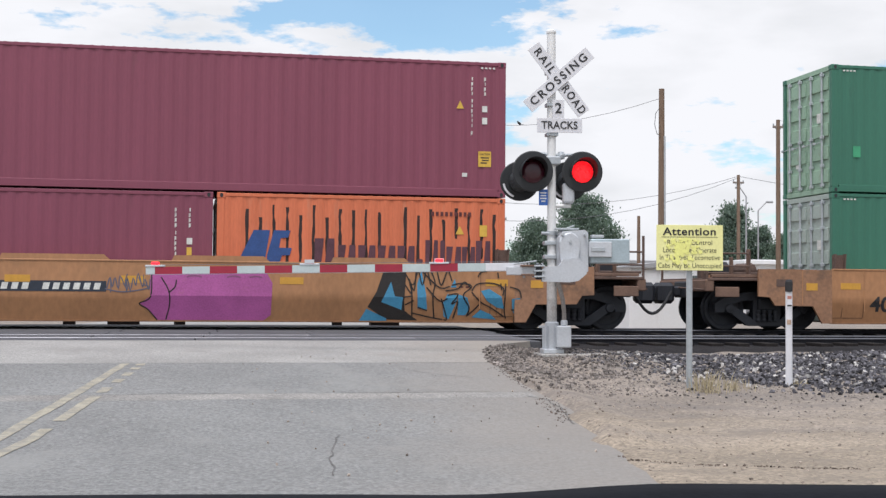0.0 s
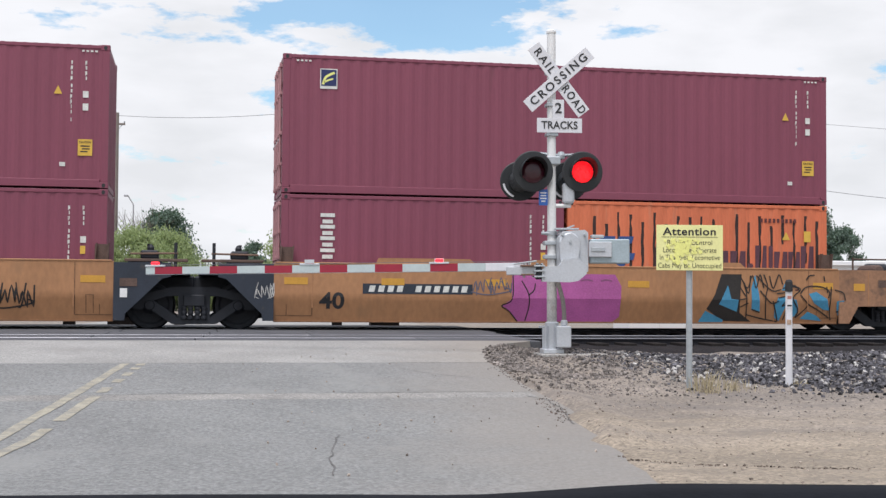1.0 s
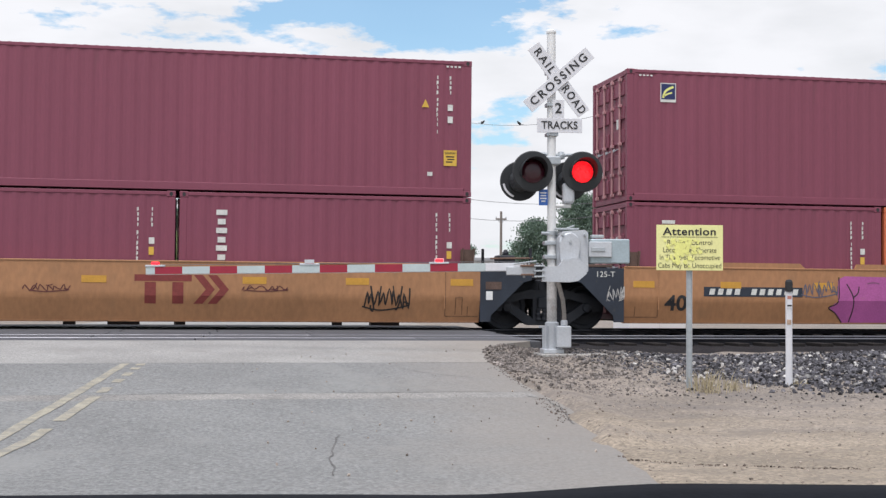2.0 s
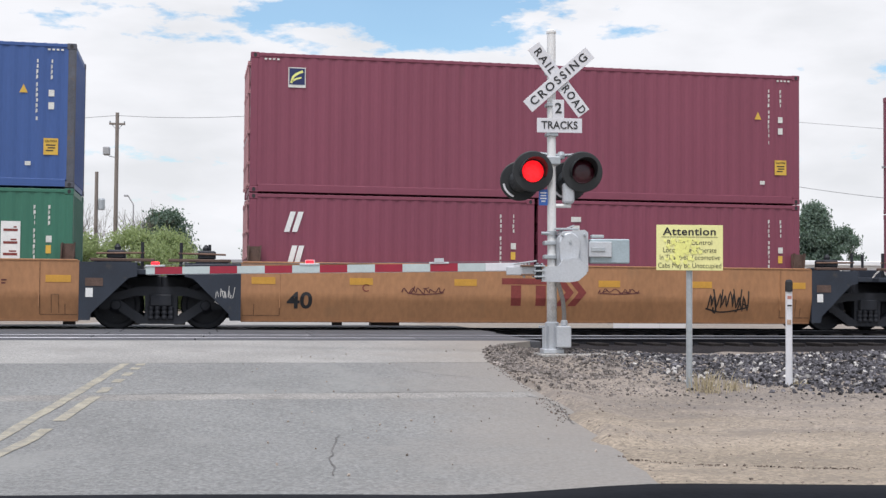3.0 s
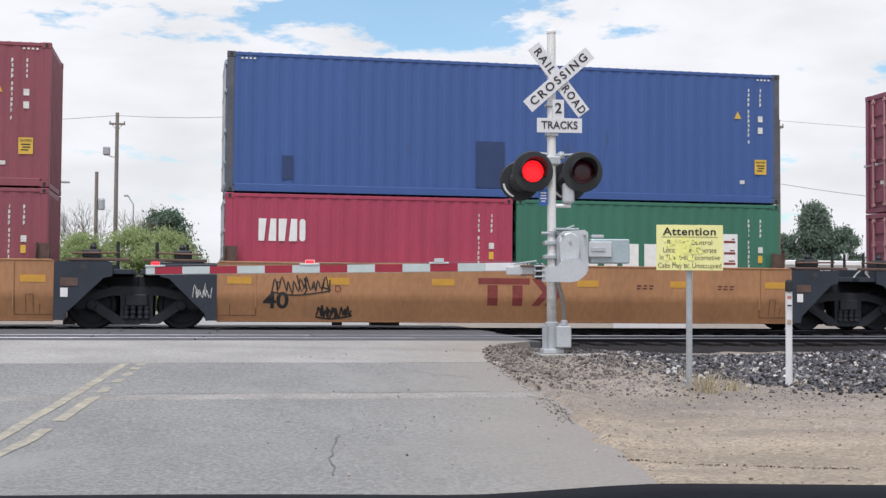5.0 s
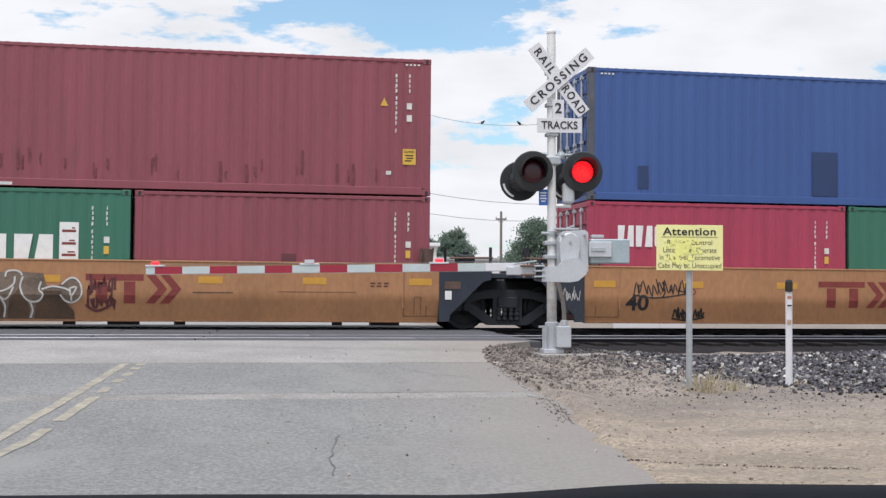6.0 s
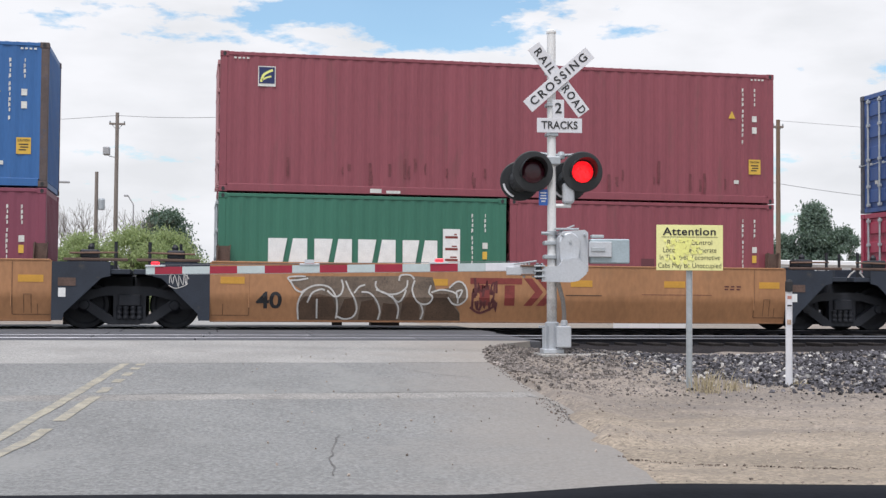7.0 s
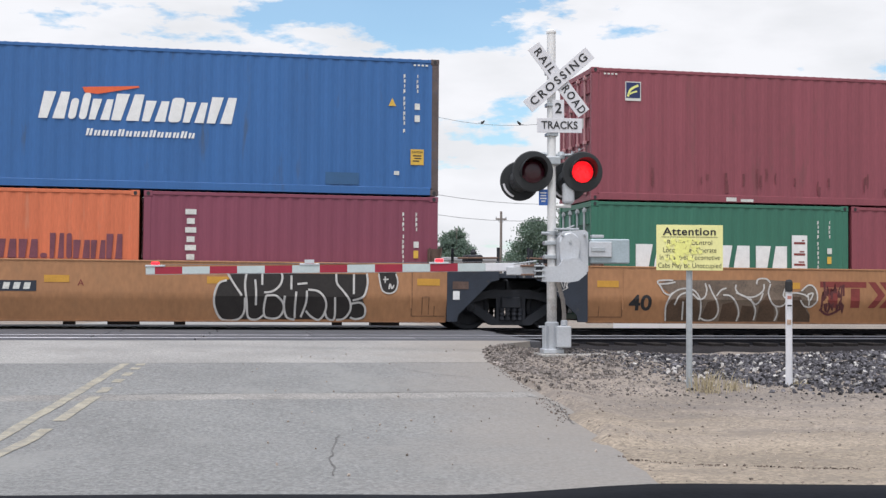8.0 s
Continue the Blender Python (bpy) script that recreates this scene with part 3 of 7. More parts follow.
def build_stones():
    rnd = random.Random(8)
    bm = bmesh.new()
    made = 0
    while made < 14000:
        x, y = rnd.uniform(5.3, 17), rnd.uniform(13.4, 19.0)
        edge = 13.75 + 0.10 * abs(x - 9) + 0.5 * noise.noise((x * 0.7, 2, 2)) + (max(0, 7.3 - x) * 1.4)
        if y < edge and rnd.random() > 0.06:
            continue
        r = rnd.uniform(0.011, 0.033) * (0.6 if x < 6.6 else 1)
        rock_mesh(bm, (x, y, ground_z(x, y) + r * 0.2), r, rnd)
        made += 1
    solid("ballast_stones", bm, STONE, "loose grey ballast stones beside the track", "gravel", kind="stuff")
    bm = bmesh.new()
    for _ in range(620):
        x, y = rnd.uniform(5.9, 17), rnd.uniform(14.2, 19.0)
        r = rnd.uniform(0.012, 0.034)
        rock_mesh(bm, (x, y, ground_z(x, y) + r * 0.55), r, rnd)
    solid("pale_stones", bm, mat("pale limestone", (0.36, 0.345, 0.33), 0.9, vary=0.3, scale=6, fine=30, each=-0.45), "pale stones scattered among the dark ballast", "gravel", kind="stuff")
    bm = bmesh.new()
    for _ in range(6500):
        y = 14.9 - abs(rnd.gauss(0, 1.25))
        x = road_right(y) + 0.2 + rnd.uniform(0, 1) ** 0.8 * 12
        if y < 9 or noise.noise((x * 0.5, y * 1.3, 6)) < rnd.uniform(-0.5, 0.3):
            continue
        r = rnd.choice((0.004, 0.005, 0.006, 0.008, 0.012))
        rock_mesh(bm, (x, y, ground_z(x, y) + r * 0.15), r, rnd)
    solid("strewn_gravel", bm, mat("strewn grey gravel", (0.165, 0.146, 0.135), 0.95, vary=0.3, scale=6, fine=30, each=-0.7), "fine grey gravel strewn over the sandy verge", "gravel", kind="stuff")
    bm = bmesh.new()
    for _ in range(900):
        y = rnd.uniform(7.5, 15.5)
        x = road_right(y) + abs(rnd.gauss(0, 2.6))
        if x > 13:
            continue
        r = rnd.choice((0.004, 0.005, 0.006, 0.008, 0.012))
        rock_mesh(bm, (x, y, ground_z(x, y) + r * 0.15), r, rnd)
    for _ in range(60):
        y = rnd.uniform(8, 18)
        x = rnd.uniform(0.5, road_right(y))
        rock_mesh(bm, (x, y, along(ROAD_Z, y) + 0.008), rnd.choice((0.005, 0.007, 0.01)), rnd)
    solid("pebbles", bm, mat("brown pebble", (0.27, 0.225, 0.19), 0.9, vary=0.3, scale=8, fine=30, each=-0.5), "small brown pebbles strewn over the dirt verge", "gravel", kind="stuff")


def build_clods():
    """Dark soil clods along the broken road edge, drawing its shadow, and an old wheel rut."""
    rnd = random.Random(28)
    bm = bmesh.new()
    # first and third lines draw the dark shadow under the road's lip
    for line, n, spread in ((((3.72, 13.3), (3.62, 12.3), (3.5, 11.6)), 130, 0.06), (((3.25, 9.3), (4.2, 8.95), (5.0, 8.82)), 170, 0.03), (((3.9, 16.2), (3.85, 15.0), (3.8, 13.8)), 160, 0.06)):
        for _ in range(n):
            k = rnd.randrange(len(line) - 1)
            t = rnd.random()
            x = line[k][0] + (line[k + 1][0] - line[k][0]) * t + rnd.gauss(0, spread) + 0.04 * noise.noise((t * 6, k, 1))
            y = line[k][1] + (line[k + 1][1] - line[k][1]) * t + rnd.gauss(0, spread)
            z = along(ROAD_Z, y) if x < road_right(y) else ground_z(x, y)
            r = rnd.uniform(0.003, 0.009)
            rock_mesh(bm, (x, y, z + r * 0.2), r, rnd)
    solid("soil_clods", bm, mat("dark soil", (0.11, 0.085, 0.07), 0.95, vary=0.3, scale=8, each=-0.5), "dark soil clods in a rut and along the shadowed asphalt edge", "soil", kind="stuff")


def build_mound():
    """Fine grey-brown gravel heaped about the signal's foot and along the road edge."""
    rnd = random.Random(18)
    bm = bmesh.new()
    for _ in range(5200):
        y = rnd.uniform(13.6, 19.5)
        x = road_right(y) + abs(rnd.gauss(0.0, 1.3)) - 0.03
        if y < 15.1 + abs(x - 5.5) * 0.25 and rnd.random() > 0.16:
            continue
        r = rnd.choice((0.006, 0.008, 0.010, 0.013, 0.018, 0.024))
        rock_mesh(bm, (x, y, ground_z(x, y) + r * 0.2), r, rnd)
    solid("gravel_mound", bm, mat("grey brown gravel", (0.172, 0.150, 0.136), 0.95, vary=0.3, scale=6, fine=30, each=-0.6), "grey-brown gravel heaped round the signal foot", "gravel", kind="stuff")


def build_grass(name, at, n, r, h, seed, label):
    rnd = random.Random(seed)
    bm = bmesh.new()
    for _ in range(n):
        a, d = rnd.uniform(0, 6.28), abs(rnd.gauss(0, r))
        x, y = math.cos(a) * d, math.sin(a) * d
        hh, w, lean = h * rnd.uniform(0.4, 1.1), 0.004, rnd.gauss(0, 0.35)
        b = rnd.uniform(0, 3.14)
        dx, dy = math.cos(b) * w, math.sin(b) * w
        v = [bm.verts.new(c) for c in ((x - dx, y - dy, -0.05), (x + dx, y + dy, -0.05), (x + lean * hh * 0.4 + dx, y + dy, hh * 0.6), (x + lean * hh * 0.4 - dx, y - dy, hh * 0.6), (x + lean * hh * 0.9, y, hh))]
        bm.faces.new(v[:4])
        bm.faces.new((v[3], v[2], v[4]))
    ob = solid(name, bm, DRYGRASS, label, "grass", kind="stuff")
    ob.matrix_basis = Matrix.Translation(at)


# ---- containers ----
def corrugated(length, height, pitch=0.278, depth=0.012, thick=0.004):
    """A corrugated sheet in x-z from the origin; outer crests at y = 0, troughs at +depth."""
    bm = bmesh.new()
    n = max(2, round(length / pitch))
    p = length / n
    prof = []
    for i in range(n):
        prof += [(p * (i + 0.0), 0), (p * (i + 0.26), 0), (p * (i + 0.5), depth), (p * (i + 0.76), depth)]
    prof.append((length, 0))
    prev = None
    for x, y in prof:
        col = [bm.verts.new((x, y, 0)), bm.verts.new((x, y, height)), bm.verts.new((x, y + thick, height)), bm.verts.new((x, y + thick, 0))]
        if prev:
            for k in range(4):
                bm.faces.new((prev[k], col[k], col[(k + 1) % 4], prev[(k + 1) % 4]))
        else:
            bm.faces.new(col)
        prev = col
    bm.faces.new(prev)
    return bm


SHELL = {}
CW = 2.438


def shell(length, height, material):
    """Meshes of one size and colour, shared by alike containers."""
    key = (length, height, material.name)
    if key in SHELL:
        return SHELL[key]
    s = {}
    s["side"] = finish(corrugated(length - 0.30, height - 0.235), "side_panel", material)
    s["end"] = finish(corrugated(CW - 0.28, height - 0.24, 0.25, 0.04), "front_wall", material)
    s["roof"] = finish(corrugated(length - 0.24, CW - 0.2, 0.21, 0.018), "roof", material)
    s["rail_low"] = finish(box(0, length - 0.34, 0, 0.05, 0, 0.155, 0.006), "bottom_rail", material)
    s["rail_top"] = finish(box(0, length - 0.34, 0, 0.06, 0, 0.07, 0.006), "top_rail", material)
    s["post"] = finish(box(0, 0.15, 0, 0.13, 0, height - 0.236, 0.01), "corner_post", material)
    cast = box(0, 0.178, 0, 0.162, 0, 0.118, 0.008)
    s["cast"] = finish(cast, "corner_casting", material)
    # solid black oval, the darkness of the casting's opening put into its colour
    s["hole"] = finish(extrude_poly([(0.035 * math.cos(a * math.pi / 6), 0.045 * math.sin(a * math.pi / 6)) for a in range(12)], -0.002, 0.02), "casting_hole_plate", BLACKMARK)
    s["beam"] = finish(box(0, 0.09, 0, CW - 0.33, 0, 0.115, 0.006), "end_beam", material)
    # one door leaf, seen from outside at -x: horizontal ribs, gasket edge
    bm = bmesh.new()
    w, h = (CW - 0.32) / 2, height - 0.26
    box(0.03, 0.06, 0, w, 0, h, 0, bm)
    for i in range(5):
        zc = h * (0.10 + 0.2 * i)
        box(-0.002, 0.032, 0.07, w - 0.07, zc - h * 0.058, zc + h * 0.058, 0.010, bm)
    box(0.022, 0.034, 0.0, 0.03, 0, h, 0, bm)
    box(0.022, 0.034, w - 0.03, w, 0, h, 0, bm)
    s["door"] = finish(bm, "door", material)
    bm = tube((0, 0, 0.02), (0, 0, height - 0.25), 0.024, n=8)
    for z in (0.05, 0.5, 1.15, height - 0.9, height - 0.32):
        box(-0.03, 0.04, -0.05, 0.05, z - 0.035, z + 0.035, 0.006, bm)
    s["rod"] = finish(bm, "lock_rod", GALV if material not in (MAROON, MAROON2) else mat("worn pink rod paint", (0.42, 0.22, 0.23), 0.5, vary=0.2))
    bm = tube((-0.012, 0.02, 0), (-0.012, 0.42, -0.03), 0.011, n=6)
    box(-0.022, 0.012, 0.36, 0.44, -0.04, 0.02, 0.005, bm)
    s["handle"] = finish(bm, "door_handle", GALV)
    SHELL[key] = s
    return s


def container(x, z, length, height, material, label, group, ends=None, posts=None):
    """A shipping container on the train; doors at its -x end. x from the train's zero."""
    s = shell(length, height, material)
    e = shell(length, height, ends) if ends else s
    w = shell(length, height, posts) if posts else s
    c = thing("shipping_container", pose(x, YT - CW / 2, z), label, "shipping container", group)
    MOVING.append((c, x, YT - CW / 2, z))

    def put(name, me, m, parent=None):
        o = part(name, me, None, parent or c)
        o.matrix_basis = m
        return o
    put("side_panel", s["side"], pose(0.15, 0.012, 0.16))
    put("side_panel", s["side"], pose(length - 0.15, CW - 0.012, 0.16, 0, 0, 180))
    put("roof", s["roof"], pose(0.12, CW - 0.1, height - 0.012, 90, 0, 0))
    for y, r in ((0.004, 0), (CW - 0.004, 180)):
        put("bottom_rail", s["rail_low"], pose(0.17 if not r else length - 0.17, y, 0.012, 0, 0, r))
        put("top_rail", s["rail_top"], pose(0.17 if not r else length - 0.17, y, height - 0.082, 0, 0, r))
    for px in (0, 1):
        for py in (0, 1):
            m = pose(length * px, CW * py, 0.118, 0, 0, 180 if px and py else 0)
            flip = Matrix.Translation((length * px, CW * py, 0)) @ Matrix.Diagonal((-1 if px else 1, -1 if py else 1, 1, 1))
            if px == py:
                flip = pose(length * px, CW * py, 0, 0, 0, 180 * px)
                post = put("corner_post", w["post"], flip @ pose(0.004, 0.004, 0.118))
                for zz in (0, height - 0.118):
                    k = put("corner_casting", w["cast"], flip @ pose(0, 0, zz))
            else:
                base = pose(length - 0.154 if px else 0.004, CW - 0.134 if py else 0.004, 0.118)
                post = put("corner_post", w["post"], base)
                for zz in (0, height - 0.118):
                    k = put("corner_casting", w["cast"], pose(length - 0.178 if px else 0, CW - 0.162 if py else 0, zz))
            if py == 0:
                for zz in (0.055, height - 0.06):
                    put("casting_hole_plate", s["hole"], pose(0.09 if not px else length - 0.09, 0, zz))
    put("front_wall", s["end"], pose(length - 0.008, 0.14, 0.12, 0, 0, 90))
    for px, zz in ((0.02, 0.003), (0.02, height - 0.118), (length - 0.11, 0.003), (length - 0.11, height - 0.118)):
        put("end_beam", (e if px < 1 else s)["beam"], pose(px, 0.165, zz))
    for k in (0, 1):
        wide = (CW - 0.32) / 2
        d = put("door", e["door"], pose(0.015, 0.155 + k * (wide + 0.012), 0.13))
        for q in (0.27, 0.76):
            put("lock_rod", e["rod"], pose(-0.032, wide * q, 0), d)
            put("door_handle", e["handle"], pose(-0.028, wide * q - 0.02, 1.05), d)
        for zz in ((0.55,) if k else (1.5,)):
            plate = part("decal", box(0.008, 0.014, 0.34, 0.56, zz, zz + 0.30) if k else box(-0.012, 0.014, 0.36, 0.56, zz, zz + 0.22), CREAMMARK, d)
    return c


# marks on a container's near side: flat bars a few millimetres proud of the crests
def decal(c, x0, x1, z0, z1, material, name="decal", y=0.0065, label=""):
    return part(name, box(x0, x1, y - 0.002, y + 0.001, z0, z1), material, c, label)


def id_marks(c, length, height, rnd, extra=True, low=False):
    """Code columns, check box, warning triangle and the yellow caution plate near the right end."""
    bm = bmesh.new()
    for col, n, size in ((length - 0.74, 11, 0.105), (length - 0.46, 4, 0.105)):
        z = height - 0.34
        for i in range(n):
            w = rnd.uniform(0.014, 0.034)
            box(col - w / 2, col + w / 2, 0.004, 0.0065, z - size * 0.66, z, 0, bm)
            if rnd.random() < 0.6:
                box(col - 0.024, col - 0.014, 0.004, 0.0065, z - size * 0.85, z, 0, bm)
            z -= size * (1.5 if col < length - 0.6 and i in (3, 9) else 1.0)
    tagged(part("code_lettering", bm, CREAMMARK, c, "small white code marks"), kind="stuff")
    if extra:
        decal(c, length - 0.52, length - 0.41, height - 1.08, height - 0.95, CREAMMARK)
        if not low:
            decal(c, length - 0.52, length - 0.41, height - 1.34, height - 1.20, CREAMMARK)
    if not low:
        bm = extrude_poly([(length - 1.08, height - 1.02), (length - 0.92, height - 1.02), (length - 1.0, height - 0.85)], 0.003, 0.006)
        part("warning_triangle", bm, YELLOWMARK, c, "yellow warning triangle")
        plate = decal(c, length - 0.60, length - 0.32, height - 2.25, height - 1.92, YELLOWMARK, "caution_plate", label="yellow caution plate")
        lettering("CAUTION", 0.06, (length - 0.46, 0.002, height - 1.98), BLACKMARK, plate, width=0.22)
        for k in range(3):
            decal(c, length - 0.55 + 0.03 * (k == 1), length - 0.37 - 0.04 * (k == 2), height - 2.07 - 0.055 * k, height - 2.045 - 0.055 * k, BLACKMARK, "print", 0.0045)
        decal(c, length - 0.95, length - 0.84, height - 2.47, height - 2.39, CREAMMARK)
    else:
        decal(c, length - 0.52, length - 0.42, height - 1.3, height - 1.14, YELLOWMARK, "decal")
        decal(c, length - 0.52, length - 0.42, height - 1.62, height - 1.50, CREAMMARK)


def emblem(c, height):
    """A navy square with a white frame and a pale wave."""
    decal(c, 0.77, 1.13, height - 0.71, height - 0.29, CREAMMARK, "emblem_frame", 0.0065, "white-edged navy emblem")
    decal(c, 0.79, 1.11, height - 0.65, height - 0.31, NAVYMARK, "emblem", 0.0035)
    bm = ribbon([(0.83, height - 0.62), (0.88, height - 0.48), (0.98, height - 0.41), (1.07, height - 0.37)], 0.05, 0.0008)
    ribbon([(0.85, height - 0.58), (0.94, height - 0.53), (1.04, height - 0.50)], 0.035, 0.0008, bm)
    part("emblem_wave", bm, SPLATYELLOW, c, "pale yellow-green wave")


def top_dashes(c, x, height):
    bm = bmesh.new()
    for i in range(4):
        box(x + i * 0.085, x + i * 0.085 + 0.05, 0.002, 0.0065, height - 0.155, height - 0.12, 0, bm, )
    tagged(part("height_marks", bm, CREAMMARK, c), kind="stuff")


def brand_shapes(c, shapes, z0, stroke, material, shear=0.0, label="", y=0.0045):
    """Plain rounded blocks, each (x, width, height), where a company's name stands; wide ones have a slanting gap."""
    def ring(x0, x1, za, zb, r):
        r = min(r, (x1 - x0) * 0.45, (zb - za) * 0.45)
        out = []
        for cx, cz, a0 in ((x1 - r, zb - r, 0), (x0 + r, zb - r, 90), (x0 + r, za + r, 180), (x1 - r, za + r, 270)):
            out += [(cx + r * math.cos(radians(a0 + k * 30)), cz + r * math.sin(radians(a0 + k * 30))) for k in range(4)]
        return [(px + shear * (pz - z0), pz) for px, pz in out]
    for i, (x, w, h) in enumerate(shapes):
        outer = ring(x, x + w, z0, z0 + h, 0.07)
        if w < stroke * 2.3 or h < stroke * 2.3:
            bm = extrude_poly(outer, y - 0.002, y + 0.002)
        else:
            bm = bmesh.new()
            lo, hi, g = x + w * 0.44, x + w * 0.56, stroke * 0.36
            for quad in ([(x, z0), (lo - g, z0), (hi - g, z0 + h), (x, z0 + h)], [(lo + g, z0), (x + w, z0), (x + w, z0 + h), (hi + g, z0 + h)]):
                extrude_poly([(px + shear * (pz - z0), pz) for px, pz in quad], y - 0.002, y + 0.002, bm)
        part("brand_block", bm, material, c, label if i == 0 else "")


HYPHENED = [(2.0, 0.41, 0.50), (2.49, 0.36, 0.37), (2.91, 0.36, 0.37), (3.33, 0.36, 0.37), (3.74, 0.36, 0.37), (4.15, 0.13, 0.10), (4.33, 0.27, 0.50), (4.65, 0.10, 0.50), (4.78, 0.32, 0.37), (5.12, 0.28, 0.37), (5.42, 0.31, 0.50)]


def upright_blocks(c, xc, w, tops, h, material, stroke=0.07):
    """Blocks one above another where a company's name runs downwards."""
    for i, z in enumerate(tops):
        bm = box(xc - w / 2, xc + w / 2, 0.003, 0.006, z - h * 0.36, z)
        box(xc - w * 0.36, xc + w * 0.36, 0.003, 0.006, z - h, z - h * 0.62, 0, bm)
        part("brand_block", bm, material, c)


# ---- train ----
PITCH_X, BASE_Z, TOP_Z = 15.66, 0.21, 2.822
H86, H96, L40, L20 = 2.591, 2.896, 12.192, 6.058
CAR_X = {"a": 19.76 - 0.0, "b": 0.0, "c": -PITCH_X, "d": -2 * PITCH_X, "e": -3 * PITCH_X, "f": -4 * PITCH_X + 0.1}


def wheelset(truck, x, y=0.0):
    bm = bmesh.new()
    for s in (-1, 1):
        prof = [(0.10, 0.10), (0.12, 0.085), (0.18, 0.05), (0.36, 0.045), (0.40, 0.07), (0.47, 0.068), (0.475, 0.0), (0.482, -0.03), (0.505, -0.04), (0.505, -0.065), (0.40, -0.07), (0.36, -0.045), (0.12, -0.05), (0.1, -0.06)]
        lathe([(r, s * (-0.70 - a) * 1.0) for r, a in prof], 30, "Y", bm)
    tube((0, -0.98, 0), (0, 0.98, 0), 0.075, n=12, bm=bm)
    for s in (-1, 1):
        for k in range(4):
            a = k * math.pi / 2
            box(-0.02, 0.02, -0.012, 0.012, -0.02, 0.02, 0, bm, pose(0.25 * math.cos(a), s * 0.76, 0.25 * math.sin(a)))
    w = part("wheelset", bm, BLACKIRON, truck, "black steel wheels on an axle")
    w.matrix_basis = pose(x, y, 0.482)
    ROLLING.append((w, x, y))
    return w


def truck_parts(car, x):
    """A two-axle truck under a car; its side frames in front of the wheels."""
    t = new("truck")
    t.parent = car
    t.matrix_basis = pose(x, 0, 0)
    tagged(t, "black cast-steel two-axle truck")
    for s in (-1, 1):
        y0, y1 = sorted((s * 0.90, s * 1.05))
        bm = extrude_poly([(-1.22, 0.60), (-1.05, 0.70), (-0.42, 0.86), (0.42, 0.86), (1.05, 0.70), (1.22, 0.60), (1.22, 0.40), (1.02, 0.40), (0.94, 0.55), (0.50, 0.67), (-0.50, 0.67), (-0.94, 0.55), (-1.02, 0.40), (-1.22, 0.40)], y0, y1)
        for q in (-1, 1):
            extrude_poly([(q * x, z) for x, z in ((0.96, 0.46), (0.84, 0.60), (0.34, 0.26), (0.36, 0.10), (0.46, 0.11))], y0 + 0.001, y1 - 0.001, bm)
            extrude_poly([(q * x, z) for x, z in ((0.32, 0.2), (0.22, 0.2), (0.22, 0.70), (0.32, 0.70))], y0 + 0.002, y1 - 0.002, bm)
        extrude_poly([(-0.42, 0.10), (0.42, 0.10), (0.40, 0.24), (-0.40, 0.24)], y0 - 0.002, y1 + 0.002, bm)
        part("side_frame", bm, BLACKIRON, t)
        for k in (-0.2, -0.07, 0.07, 0.2):
            bm = lathe([(0.05, 0.2), (0.062, 0.21), (0.062, 0.25), (0.05, 0.26), (0.05, 0.30), (0.062, 0.31), (0.062, 0.35), (0.05, 0.36), (0.05, 0.40), (0.062, 0.41), (0.062, 0.45), (0.05, 0.46)], 10, "Z", at=(k, s * 1.06, 0))
            part("spring", bm, BLACKIRON, t)
        for k in (-0.89, 0.89):
            part("axle_cap", lathe([(0.0, s * 1.10), (0.09, s * 1.09), (0.11, s * 1.04), (0.11, s * 0.98)], 14, "Y", at=(k, 0, 0.482)), BLACKIRON, t)
    part("bolster", box(-0.22, 0.22, -1.12, 1.12, 0.46, 0.70, 0.02), BLACKIRON, t)
    for k in (-0.89, 0.89):
        wheelset(t, k)
    return t


HALF = 1.48


def side_section(x0, x1, s, slope0=0.0, slope1=0.0):
    """The pressed side of a well: upright above, leaning in below. Slopes cut the lower ends back."""
    prof = [(1.36, 0.0), (0.78, 0.0), (0.74, 0.001), (0.70, 0.004), (0.66, 0.009), (0.62, 0.016), (0.58, 0.0252), (0.165, 0.13), (0.165, 0.19), (0.66, 0.07), (1.30, 0.07), (1.30, 0.16), (1.36, 0.16)]
    bm = bmesh.new()
    a = [bm.verts.new((x0 + slope0 * max(0, (1.0 - z)), s * (HALF - d), z)) for z, d in prof]
    b = [bm.verts.new((x1 - slope1 * max(0, (1.0 - z)), s * (HALF - d), z)) for z, d in prof]
    bm.faces.new(a)
    bm.faces.new(b[::-1])
    for i in range(len(prof)):
        bm.faces.new((a[i], b[i], b[(i + 1) % len(prof)], a[(i + 1) % len(prof)]))
    return bm


def guide(car, x, s=-1):
    """A bracket that steers a container's corner into the well."""
    bm = bmesh.new()
    y = s * (HALF - 0.1)
    for dx in (-0.13, 0.11):
        extrude_poly([(x + dx, 1.36), (x + dx + 0.02, 1.36), (x + dx + 0.05, 1.72), (x + dx + 0.03, 1.72)], min(y, y + 0.12), max(y, y + 0.12), bm)
    box(x - 0.13, x + 0.15, y + 0.10, y + 0.13, 1.36, 1.70, 0, bm)
    part("corner_guide", bm, RUSTY, car)


